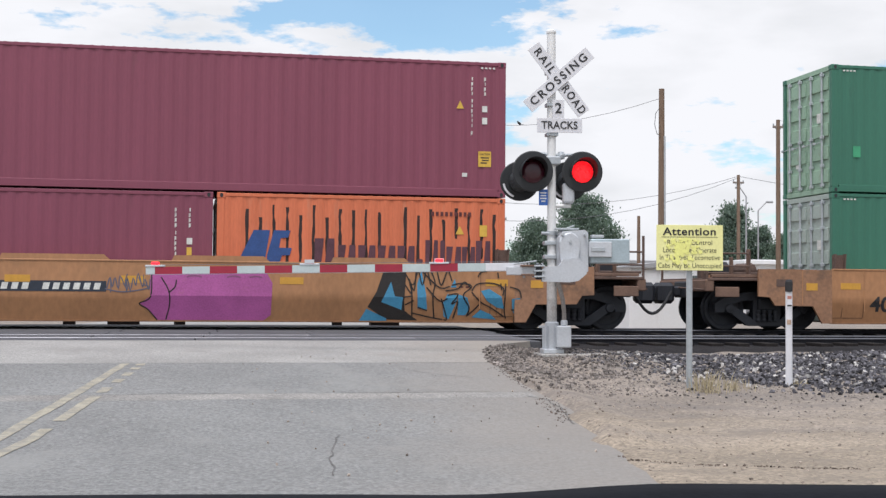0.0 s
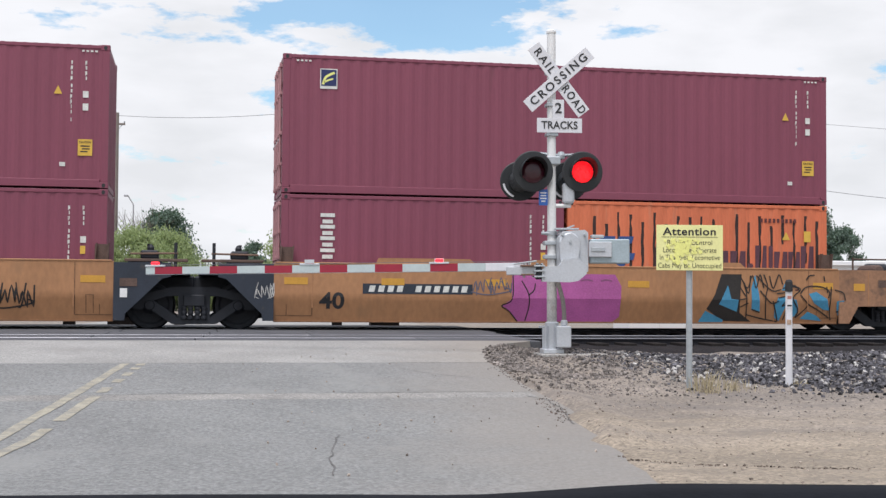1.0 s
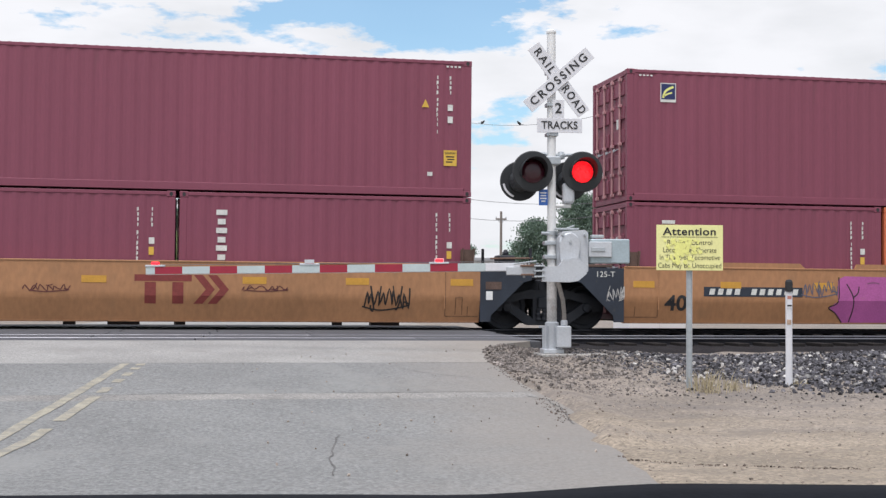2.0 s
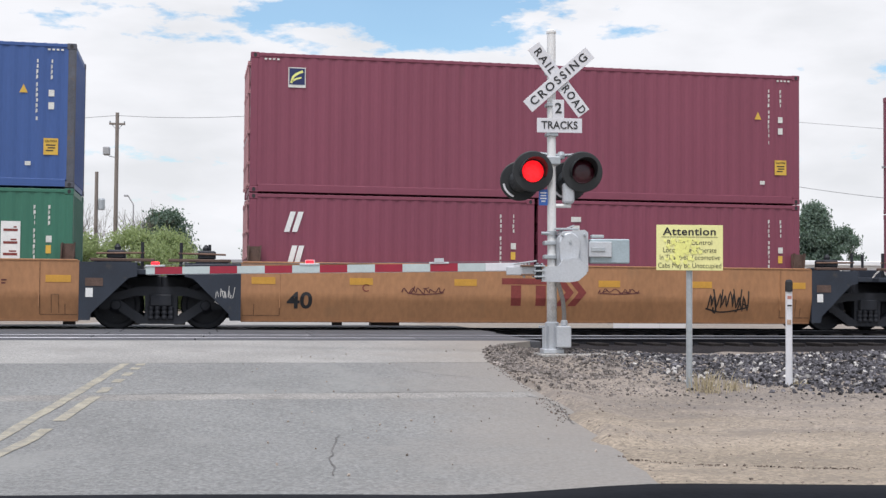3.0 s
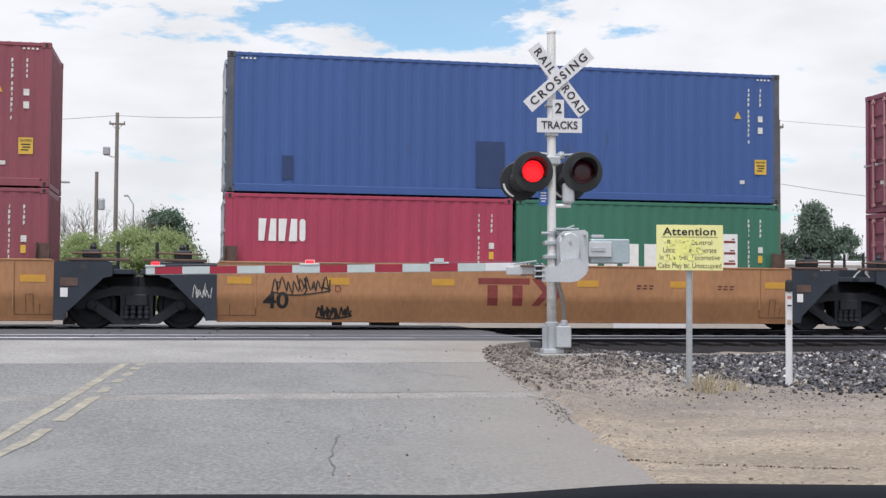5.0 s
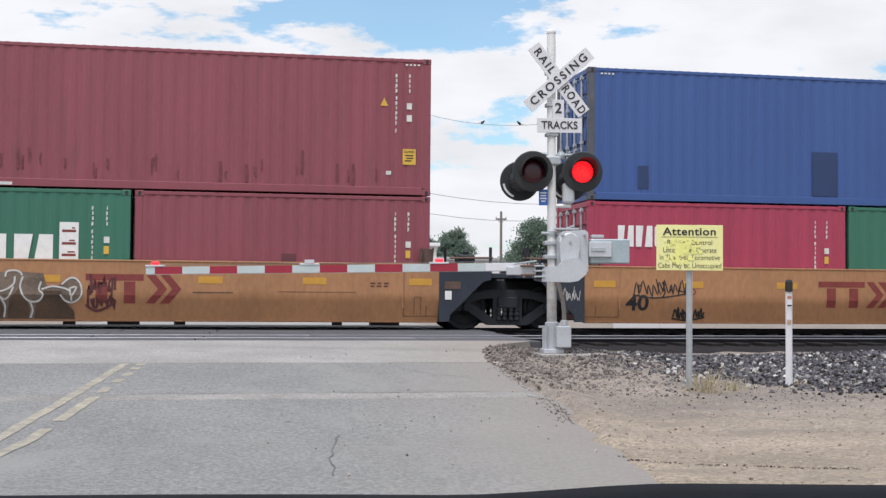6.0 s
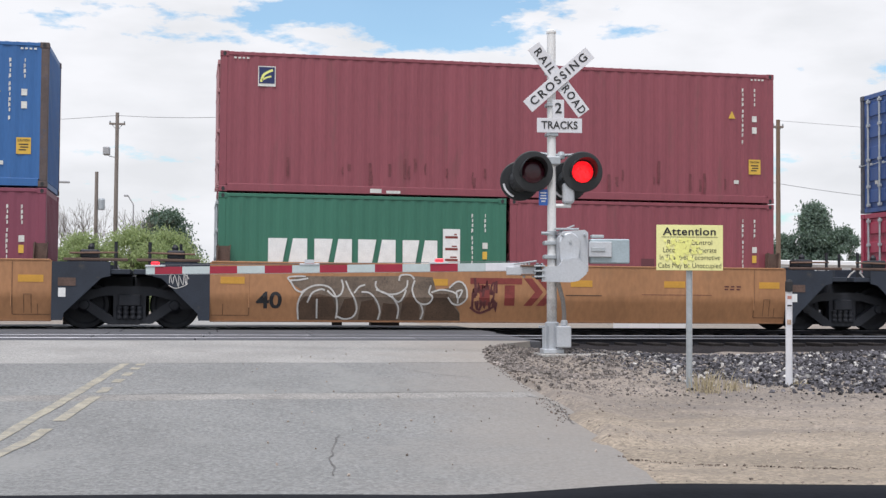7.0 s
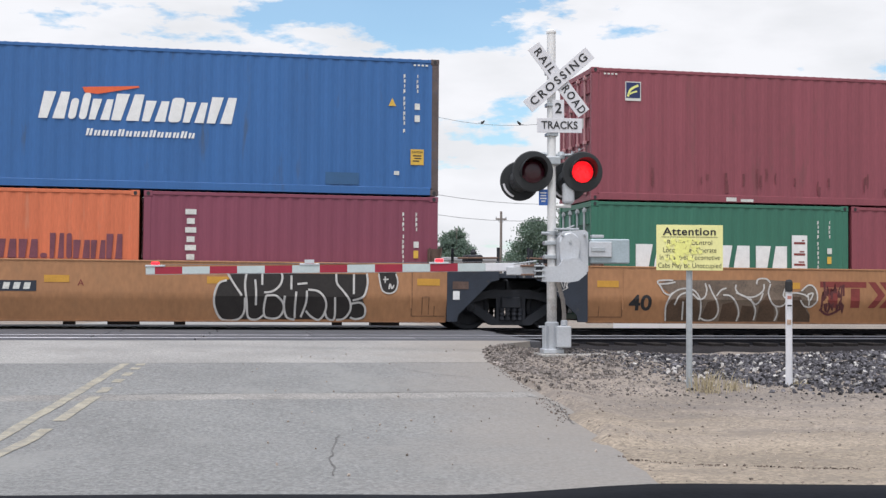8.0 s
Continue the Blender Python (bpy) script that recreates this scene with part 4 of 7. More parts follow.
def end_joint(car, side):
    """Slate-painted articulated end: side plates sloping over the wheels, deck, posts and hoses."""
    k = -1 if side == "left" else 1
    base = -0.15 if k < 0 else L40 + 0.15

    def X(d):
        return base + k * d
    for s in (-1, 1):
        y0, y1 = sorted((s * (HALF - 0.005), s * (HALF - 0.045)))
        pts = [(X(0), 1.34), (X(0), 0.18), (X(0.22), 0.18), (X(0.24), 0.32), (X(0.95), 1.02), (X(1.12), 1.06), (X(1.12), 1.34)]
        part("end_plate", extrude_poly(pts, y0, y1), SLATE, car, "dark slate end plate")
    part("end_bulkhead", box(min(X(0.0), X(0.06)), max(X(0.0), X(0.06)), -HALF + 0.05, HALF - 0.05, 0.5, 1.34), SLATE, car)
    part("end_deck", box(min(X(0.06), X(1.5)), max(X(0.06), X(1.5)), -HALF + 0.06, HALF - 0.06, 1.10, 1.20, 0.01), SLATE, car)
    part("centre_sill", box(min(X(0.1), X(1.585)), max(X(0.1), X(1.585)), -0.4, 0.4, 0.72, 1.09, 0.03), BLACKIRON, car)
    for y in (-0.9, 0.7):
        part("deck_block", box(min(X(0.25), X(0.9)), max(X(0.25), X(0.9)), y - 0.18, y + 0.18, 1.2, 1.42, 0.02), SLATE, car)
    part("deck_bar", box(min(X(0.2), X(1.45)), max(X(0.2), X(1.45)), -1.3, -1.2, 1.36, 1.42, 0.01), RUSTY, car)
    for d, y, h in ((0.35, -1.15, 1.36), (1.2, -1.05, 1.76), (0.6, 0.9, 1.80)):
        part("post", tube((X(d), y, 1.2), (X(d), y, h), 0.034, n=8), BLACKIRON, car)
    part("gear_box", box(min(X(0.5), X(0.86)), max(X(0.5), X(0.86)), -1.08, -0.62, 1.42, 1.60, 0.03), BLACKIRON, car)
    part("cross_pipe", tube((X(0.3), -1.12, 1.52), (X(1.25), -1.06, 1.54), 0.02, n=6), BROWN, car)
    part("valve", lathe([(0.0, 1.60), (0.06, 1.60), (0.07, 1.66), (0.03, 1.72), (0.0, 1.73)], 10, "Z", at=(X(0.7), -0.85, 0)), BLACKIRON, car)
    hose = [(X(0.5 + 0.1 * i), -1.1 + 0.05 * i, 1.25 + 0.14 * math.sin(i * 1.3)) for i in range(9)]
    bm = bmesh.new()
    for p, q in zip(hose, hose[1:]):
        tube(p, q, 0.018, n=6, bm=bm)
    part("air_hose", bm, SPRAYWHITE, car)
    plate = part("data_plate", box(min(X(0.12), X(0.46)), max(X(0.12), X(0.46)), -HALF - 0.004, -HALF, 0.86, 1.02), RUSTY, car, "rust-brown data plate") if k > 0 else None
    if k > 0:
        part("data_sticker", box(X(0.13), X(0.27), -HALF - 0.003, -HALF + 0.003, 0.64, 0.82), WHITEMARK, car)
    else:
        lettering("125-T", 0.17, (X(0.42), -HALF - 0.003, 1.2), CREAMMARK, car, width=0.40)
    return car


def end_coupler(car, side):
    """A car's outer end: ochre sides rising over the truck, platform, rails, coupler."""
    k = -1 if side == "left" else 1
    base = -0.15 if k < 0 else L40 + 0.15

    def X(d):
        return base + k * d
    for s in (-1, 1):
        y0, y1 = sorted((s * HALF, s * (HALF - 0.06)))
        pts = [(X(0), 1.36), (X(0), 0.17), (X(0.24), 0.17), (X(0.46), 0.55), (X(1.36), 0.56), (X(1.48), 0.74), (X(1.75), 0.76), (X(1.75), 1.36)]
        part("end_side", extrude_poly(pts, y0, y1), ENDTAN, car)
    part("end_platform", box(min(X(0.1), X(2.9)), max(X(0.1), X(2.9)), -HALF + 0.07, HALF - 0.07, 1.10, 1.16, 0.01), RUSTY, car)
    part("centre_sill", box(min(X(0.1), X(3.0)), max(X(0.1), X(3.0)), -0.35, 0.35, 0.72, 1.09, 0.03), BLACKIRON, car)
    part("end_sill", box(min(X(2.75), X(2.95)), max(X(2.75), X(2.95)), -1.4, 1.4, 0.86, 1.12, 0.02), BROWN, car)
    part("coupler", box(min(X(3.0), X(3.62)), max(X(3.0), X(3.62)), -0.12, 0.12, 0.74, 0.98, 0.04), BLACKIRON, car)
    part("side_step", box(min(X(2.2), X(2.75)), max(X(2.2), X(2.75)), -HALF, -HALF + 0.05, 0.74, 0.96, 0.01), BROWN, car)
    for y in (-1.35, 1.35):
        bm = tube((X(1.9), y, 1.16), (X(1.9), y, 1.75), 0.022, n=6)
        tube((X(2.9), y, 1.1), (X(2.9), y, 2.05), 0.03, n=6, bm=bm)
        tube((X(1.9), y, 1.7), (X(2.9), y, 1.7), 0.02, n=6, bm=bm)
        tube((X(1.9), y, 1.42), (X(2.9), y, 1.42), 0.02, n=6, bm=bm)
        part("handrail", bm, RUSTY, car)
    part("brake_stand", box(min(X(2.5), X(2.62)), max(X(2.5), X(2.62)), -0.35, -0.1, 1.16, 1.95, 0.02), RUSTY, car)
    bm = lathe([(0.25, -0.02), (0.28, 0.0), (0.25, 0.02), (0.22, 0.0), (0.25, -0.02)], 20, "X", at=(X(2.68), -0.22, 1.7), cap=False)
    for a in range(5):
        tube((X(2.68), -0.22, 1.7), (X(2.68), -0.22 + 0.25 * math.cos(a * 1.257), 1.7 + 0.25 * math.sin(a * 1.257)), 0.014, n=6, bm=bm)
    part("brake_wheel", bm, BLACKIRON, car)
    for d, h in ((1.85, 1.80), (2.25, 1.62)):
        part("stanchion", box(min(X(d), X(d + 0.07)), max(X(d), X(d + 0.07)), -1.28, -1.20, 1.16, h, 0.008), BROWN, car)
    part("brake_cylinder", lathe([(0.0, 0.0), (0.13, 0.01), (0.15, 0.06), (0.15, 0.50), (0.10, 0.56), (0.0, 0.57)], 14, "X", at=(X(1.95) - 0.28, 0.35, 1.42)), BLACKIRON, car)
    part("valve_box", box(min(X(2.1), X(2.42)), max(X(2.1), X(2.42)), -0.75, -0.45, 1.16, 1.48, 0.03), BLACKIRON, car)
    part("deck_bracket", box(min(X(0.4), X(1.3)), max(X(0.4), X(1.3)), -0.9, 0.9, 1.16, 1.38, 0.03), RUSTY, car)
    part("truck_cover", box(min(X(0.7), X(0.72)), max(X(0.7), X(0.72)), -HALF - 0.005, -HALF, 0.58, 1.34), TAN, car)
    if k > 0:
        hose = [(X(2.92 + 0.092 * i), -0.62, 0.86 - 0.50 * math.sin(i * math.pi / 10)) for i in range(11)]
        bm = bmesh.new()
        for p, q in zip(hose, hose[1:]):
            tube(p, q, 0.035, n=8, bm=bm)
        part("air_hose", bm, RUBBER, car)
    part("coupler_head", box(min(X(3.2), X(3.6)), max(X(3.2), X(3.6)), -0.27, 0.24, 0.58, 1.06, 0.08), BLACKIRON, car)
    part("uncoupling_lever", tube((X(2.98), -1.35, 0.9), (X(3.1), -0.2, 0.95), 0.018, n=6), RUSTY, car)
    part("brake_pipe", tube((X(0.3), -1.2, 1.26), (X(2.9), -1.2, 1.26), 0.03, n=8), RUSTY, car)
    part("deck_beam", box(min(X(0.2), X(2.8)), max(X(0.2), X(2.8)), -1.38, -1.28, 1.17, 1.24, 0.01), BROWN, car)
    part("air_tank", lathe([(0.0, 0.0), (0.12, 0.02), (0.16, 0.1), (0.16, 0.75), (0.12, 0.83), (0.0, 0.85)], 14, "Y", at=(X(1.5), -0.6, 1.36)), RUSTY, car)
    # brown patch in place of a slot cut through the end side
    part("slot_patch", box(min(X(0.95), X(1.33)), max(X(0.95), X(1.33)), -HALF - 0.006, -HALF, 0.98, 1.14), RUSTY, car)
    part("reflector", box(min(X(0.35), X(0.62)), max(X(0.35), X(0.62)), -HALF - 0.006, -HALF, 0.90, 1.06), AMBER, car)
    truck_parts(car, X(1.36))


def car_text(body, size, at, material, car, width, bold):
    """Painted characters that follow the bend of the side."""
    me = text_mesh(body, size, width, bold, 0.001)
    bm = bmesh.new()
    bm.from_mesh(me)
    bmesh.ops.translate(bm, vec=(at[0], 0, at[1]), verts=bm.verts)
    bmesh.ops.bisect_plane(bm, geom=bm.verts[:] + bm.edges[:] + bm.faces[:], plane_co=(0, 0, 0.68), plane_no=(0, 0, 1))
    for v in bm.verts:
        v.co.y += -HALF + (max(0, 0.68 - v.co.z) / 0.515 * 0.13) - 0.004
    part("lettering", bm, material, car)


def well_car(key, left, right, label):
    car = thing("well_car", pose(CAR_X[key], YT, 0), label, "railway well car", "cars of the container train")
    MOVING.append((car, CAR_X[key], YT, 0))
    for s in (-1, 1):
        part("well_side", side_section(-0.15, L40 + 0.15, s), TAN, car)
        part("top_chord", box(-0.12, L40 + 0.12, min(s * (HALF + 0.012), s * (HALF - 0.1)), max(s * (HALF + 0.012), s * (HALF - 0.1)), 1.352, 1.385, 0.006), TAN, car)
    for x in (0.5, 3.1, 6.1, 9.1, 11.7):
        part("cross_bearer", box(x - 0.2, x + 0.2, -HALF + 0.2, HALF - 0.2, 0.17, 0.205), RUSTY, car)
    # weld seams and reflective tape
    for x in (0.62, L40 - 0.62):
        part("seam", box(x, x + 0.02, -HALF - 0.006, -HALF, 0.45, 1.34), TAN, car)
    for x0, x1, z0, z1 in ((0.62, 0.645, 0.29, 1.33), (-0.12, 0.62, 0.28, 0.30), (0.10, 0.12, 0.30, 0.52), (L40 - 0.60, L40 - 0.58, 0.29, 1.33), (L40 - 0.58, L40 + 0.12, 0.28, 0.30),
                           (L40 - 0.38, L40 - 0.36, 0.32, 0.70), (L40 - 0.36, L40 - 0.24, 0.68, 0.70), (L40 - 0.24, L40 - 0.22, 0.32, 0.70), (L40 - 0.12, L40 - 0.10, 0.30, 0.50)):
        part("weld_line", sprayed_patch([(x0, z0), (x1, z0), (x1, z1), (x0, z1)], 0.002), WELD, car)
    part("bottom_flange", box(-0.14, L40 + 0.14, -HALF + 0.105, -HALF + 0.14, 0.155, 0.185, 0.004), WELD, car)
    for x in (0.3, 2.3, 4.5, 7.65, 9.75, 11.95):
        part("reflector", box(x - 0.24, x + 0.24, -HALF - 0.005, -HALF, 0.93, 1.07), AMBER, car, "amber reflective strip")
    for x in (0.1, L40 - 0.1):
        guide(car, x)
    (end_joint if left == "joint" else end_coupler)(car, "left")
    (end_joint if right == "joint" else end_coupler)(car, "right")
    if left == "joint":
        truck_parts(car, -1.735)
    car_text("40", 0.46, (1.04, 0.585), BLACKMARK, car, 0.52, 0.012)
    return car


# ---- crossing signal with gate ----
# added covers that slide over the lit lenses to imitate flashing
DARK_COVERS = {"left": [], "right": []}


def disc_head(parent, x, y, z, face, phase=None, name="lamp_head"):
    """A flashing lamp: black background disc, deep hood, red lens, and an added sliding disc that stands for the lamp
    off.
    """
    head = new(name)
    head.parent = parent
    head.matrix_basis = pose(x, y, z, 0, 0, 0 if face < 0 else 180)
    tagged(head, "black round crossing lamp with deep hood")
    part("background_disc", lathe([(0.0, 0.03), (0.282, 0.028), (0.296, 0.02), (0.296, 0.0), (0.282, -0.006), (0.17, -0.008), (0.165, 0.0), (0.0, 0.0)], 36, "Y"), LAMPBLACK, head, smooth=False)
    bm = bmesh.new()
    n, rows = 22, []
    for i in range(n + 1):
        a = radians(-25 + 230 * i / n)
        dep = 0.10 + 0.20 * max(0, math.sin(a) * 0.7 + 0.3)
        rows.append([bm.verts.new((r * math.cos(a), yy, r * math.sin(a))) for r, yy in ((0.175, 0), (0.185, -dep), (0.192, -dep), (0.192, 0))])
    for p, q in zip(rows, rows[1:]):
        for k in range(4):
            bm.faces.new((p[k], q[k], q[(k + 1) % 4], p[(k + 1) % 4]))
    part("hood", bm, LAMPBLACK, head)
    part("housing", lathe([(0.0, 0.24), (0.13, 0.23), (0.17, 0.15), (0.17, 0.03)], 20, "Y"), LAMPBLACK, head)
    if face > 0:
        # pale crescent on the back of the disc, near its rim
        bm = ribbon([(0.25 * math.cos(radians(a)), 0.25 * math.sin(radians(a))) for a in (-10, -30, -50, -68)], 0.03, 0.036)
        part("rim_crescent", bm, SIGNWHITE, head, "pale crescent")
    if phase:
        part("lens", lathe([(0.0, -0.024), (0.08, -0.020), (0.14, -0.011), (0.157, -0.004)], 28, "Y"), LENSLIT, head, "glowing red lens", smooth=True)
        # added disc, no real part: hides the glow while the lamp is off
        sh = part("shutter", lathe([(0.0, -0.010), (0.10, -0.006), (0.170, 0.002), (0.170, 0.010), (0.162, 0.010), (0.0, -0.002)], 28, "Y"), LENSDARK, head, "added dark red disc for the unlit lamp", smooth=True)
        DARK_COVERS[phase].append((sh, -0.026, 0.018))
    else:
        part("lens", lathe([(0.0, -0.030), (0.08, -0.026), (0.15, -0.012), (0.162, -0.004)], 28, "Y"), LENSDARK, head, "unlit red lens", smooth=True)
    return head


def crossing_signal(m, front_phases, with_gate):
    sig = thing("crossing_signal", m, "white steel railway crossing signal with crossbuck and flashing red lamps", "crossing signal", "signals at the crossing")
    part("mast", lathe([(0.063, 0.0), (0.063, 4.60), (0.07, 4.60), (0.07, 4.63), (0.055, 4.65), (0.0, 4.655)], 20, "Z"), POSTWHITE, sig)
    part("mast_sleeve", lathe([(0.066, 0.40), (0.072, 0.42), (0.072, 1.0), (0.066, 1.02)], 20, "Z"), mat("scuffed grey mast paint", (0.40, 0.39, 0.38), 0.7, vary=0.3, scale=6, dirt=(0.22, 0.19, 0.16), dirty=0.45), sig, "scuffed grey lower mast sleeve")
    base = bmesh.new()
    box(-0.15, 0.15, -0.15, 0.15, -0.04, 0.03, 0.01, base)
    for k in range(4):
        a = radians(45 + 90 * k)
        box(-0.012, 0.012, 0.06, 0.16, 0.03, 0.36, 0, base, pose(0, 0, 0, 0, 0, 45 + 90 * k))
    lathe([(0.10, 0.03), (0.10, 0.40), (0.07, 0.42)], 16, "Z", base)
    part("mast_base", base, ALU, sig)
    part("junction_box", box(0.03, 0.24, -0.22, -0.06, 0.05, 0.36, 0.015), ALU, sig)
    bm = bmesh.new()
    bend = [(0.155, -0.12, 0.34), (0.155, -0.12, 0.55), (0.14, -0.11, 0.72), (0.10, -0.10, 0.88), (0.06, -0.10, 1.02)]
    for p, q in zip(bend, bend[1:]):
        tube(p, q, 0.032, n=10, bm=bm)
    part("conduit", bm, mat("brown grey conduit", (0.22, 0.20, 0.185), 0.8, vary=0.2), sig, "brown-grey bent conduit")
    part("conduit_collar", lathe([(0.04, 0.36), (0.05, 0.37), (0.05, 0.43), (0.04, 0.44)], 12, "Z", at=(0.155, -0.12, 0)), ALU, sig)
    part("mast_collar", lathe([(0.064, 1.66), (0.085, 1.665), (0.085, 1.72), (0.064, 1.725)], 18, "Z"), GALV, sig)
    part("collar_bolt", tube((-0.16, -0.05, 1.69), (-0.05, -0.05, 1.69), 0.022, n=8), GALV, sig)
    part("footing", box(-0.22, 0.75, -0.34, 0.30, -0.09, -0.035, 0.015), PALECRETE, sig, "pale concrete footing slab")
    part("guard_plate", box(-0.19, 0.19, -0.02, 0.02, 0.33, 0.36), ALU, sig)
    # crossbuck
    for turn, words in ((-52.6, (("RAIL", -0.34), ("ROAD", 0.36))), (41.4, (("CROSSING", 0.0),))):
        y = -0.105 if turn > 0 else -0.085
        bm = box(-0.61, 0.61, -0.004, 0.004, -0.102, 0.102, 0.002)
        bmesh.ops.transform(bm, matrix=pose(0.09, y, 3.91) @ Matrix.Rotation(radians(-turn), 4, "Y"), verts=bm.verts)
        blade = part("crossbuck_blade", bm, SIGNWHITE, sig, "white blade with black lettering")
        if front_phases is not None and with_gate:
            for w, off in words:
                me_at = pose(0.09, y - 0.006, 3.91) @ Matrix.Rotation(radians(-turn), 4, "Y") @ Matrix.Translation((off, 0, 0))
                me = text_mesh(w, 0.165, 0.40 if w == "RAIL" else 0.46 if w == "ROAD" else 1.06, 0.003, spacing=1.35)
                me.transform(me_at)
                me.materials.append(BLACKMARK)
                part("lettering", me, BLACKMARK, blade)
    p2 = part("number_plate", box(-0.0, 0.17, -0.09, -0.083, 3.33, 3.62, 0.003), SIGNWHITE, sig, "white plate with a black figure")
    pt = part("tracks_plate", box(-0.23, 0.43, -0.10, -0.092, 3.14, 3.35, 0.003), SIGNWHITE, sig, "white plate reading TRACKS")
    if with_gate:
        lettering("2", 0.21, (0.085, -0.094, 3.49), BLACKMARK, p2, bold=0.003)
        lettering("TRACKS", 0.155, (0.10, -0.104, 3.245), BLACKMARK, pt, width=0.53, bold=0.002)
    for z in (3.12, 3.55, 4.02):
        part("sign_clamp", box(-0.085, 0.085, -0.085, 0.085, z - 0.025, z + 0.025, 0.006), GALV, sig)
    # crossarm and lamps, a pair each way
    bm = tube((-0.30, 0.02, 2.86), (0.14, 0.0, 2.82), 0.022, n=8)
    tube((0.14, 0.0, 2.82), (0.42, 0.02, 2.84), 0.022, n=8, bm=bm)
    lathe([(0.0, 2.76), (0.05, 2.77), (0.06, 2.82), (0.045, 2.87), (0.0, 2.88)], 12, "Z", bm, (0.14, 0.0, 0))
    box(-0.09, 0.12, -0.09, 0.09, 2.68, 2.80, 0.015, bm)
    part("crossarm", bm, GALV, sig)
    for x, ph in ((-0.295, front_phases[0]), (0.43, front_phases[1])):
        disc_head(sig, x, -0.12, 2.575, -1, ph)
        disc_head(sig, x - 0.085, 0.52, 2.49, 1)
        part("lamp_bracket", tube((x, 0.1, 2.57), (x - 0.1, 0.3, 2.52), 0.03, n=8), GALV, sig)
    part("bell", box(0.16, 0.32, -0.1, 0.06, 2.12, 2.42, 0.03), ALU, sig, "grey box on a short arm")
    part("bell_arm", tube((0.04, 0, 2.09), (0.28, -0.02, 2.09), 0.03, n=8), POSTWHITE, sig)
    part("blue_tag", box(-0.20, -0.07, -0.075, -0.07, 2.09, 2.32), BLUETAG, sig, "small blue notice plate")
    for z, w in ((2.27, 0.045), (2.23, 0.04), (2.19, 0.045), (2.15, 0.03)):
        part("blue_tag_print", box(-0.135 - w, -0.135 + w, -0.078, -0.075, z - 0.009, z + 0.009), WHITEMARK, sig)
    return sig


def gate(sig):
    """The lowered gate: gearbox, counterweight and striped arm, all on the signal's mast."""
    out = [(0.06, 1.14), (0.05, 1.62), (0.12, 1.71), (0.42, 1.73), (0.47, 1.69), (0.47, 1.14), (0.42, 1.10)]
    part("gearbox", extrude_poly(out, -0.30, 0.06), ALU, sig, "pale grey cast gate gearbox")
    part("gearbox_cover", lathe([(0.0, -0.325), (0.13, -0.322), (0.15, -0.30)], 24, "Y", at=(0.20, 0, 1.54)), ALU, sig)
    part("crank_arm", extrude_poly([(0.07, 1.14), (0.05, 1.50), (0.10, 1.62), (0.22, 1.68), (0.33, 1.60), (0.34, 1.46), (0.28, 1.14)], -0.345, -0.327), ALU, sig)
    for x, z in ((0.10, 1.66), (0.42, 1.66), (0.42, 1.2), (0.20, 1.56)):
        part("bolt", lathe([(0.0, -0.362), (0.020, -0.362), (0.020, -0.30)], 8, "Y", at=(x, 0, z)), GALV, sig)
    foot = [(-0.22, 0.99), (-0.22, 1.16), (-0.18, 1.20), (0.02, 1.21), (0.08, 1.30), (0.30, 1.33), (0.42, 1.20), (0.42, 1.10), (0.30, 1.00), (0.18, 0.98)]
    part("arm_casting", extrude_poly(foot, -0.42, -0.35), ALU, sig, "white painted arm casting")
    part("counterweight", box(0.50, 1.07, -0.32, -0.16, 1.25, 1.60, 0.015), mat("grey blue galvanised plate", (0.36, 0.43, 0.46), 0.5, 0.2, vary=0.12, scale=4), sig, "galvanised steel counterweight")
    part("counterweight_arm", box(0.47, 0.80, -0.36, -0.323, 1.34, 1.56, 0.008), ALU, sig)
    part("counterweight_bar", box(0.50, 0.70, -0.372, -0.362, 1.42, 1.48, 0.004), GALV, sig)
    part("counterweight_top", box(0.52, 0.70, -0.30, -0.2, 1.615, 1.66, 0.006), GALV, sig)
    for z in (1.38, 1.18):
        part("mast_clamp", box(-0.12, 0.06, -0.09, 0.09, z + 0.14, z + 0.2, 0.01), GALV, sig)
    for z in (1.06, 1.14, 1.21):
        part("hinge_plate", box(-0.34, -0.18, -0.44, -0.29, z - 0.012, z + 0.012, 0.004), GALV, sig)
    part("hinge_block", box(-0.30, -0.22, -0.42, -0.31, 1.02, 1.24, 0.01), BLACKIRON, sig)
    part("hinge_plate", box(-0.52, -0.34, -0.45, -0.31, 1.075, 1.10, 0.004), BROWN, sig)
    part("hinge_plate", box(-0.52, -0.34, -0.45, -0.31, 1.20, 1.225, 0.004), BROWN, sig)
    for x, z in ((-0.47, 1.235), (-0.40, 1.235), (-0.28, 1.225), (-0.21, 1.225), (-0.47, 1.06), (-0.28, 1.04)):
        part("hinge_bolt", lathe([(0.0, z + 0.028), (0.018, z + 0.028), (0.018, z - 0.015)], 8, "Z", at=(x, -0.37, 0)), GALV, sig)
    part("shear_strap", tube((-0.62, -0.40, 1.235), (-0.30, -0.42, 1.28), 0.012, n=6), GALV, sig)
    part("top_bracket", box(0.02, 0.36, -0.20, -0.08, 1.735, 1.76, 0.004), GALV, sig)
    part("bracket_strut", tube((0.06, -0.12, 1.70), (0.30, -0.16, 1.80), 0.012, n=6), GALV, sig)
    part("arm_tongue", box(-0.72, -0.30, -0.40, -0.35, 1.08, 1.20, 0.01), ALU, sig)
    # the arm runs square to the road, in its own space along -x
    arm = new("gate_arm")
    arm.parent = sig
    arm.matrix_basis = pose(-0.43, -0.36, 1.20, 0, -0.6, -7.5)
    tagged(arm, "red and white striped crossing gate arm")
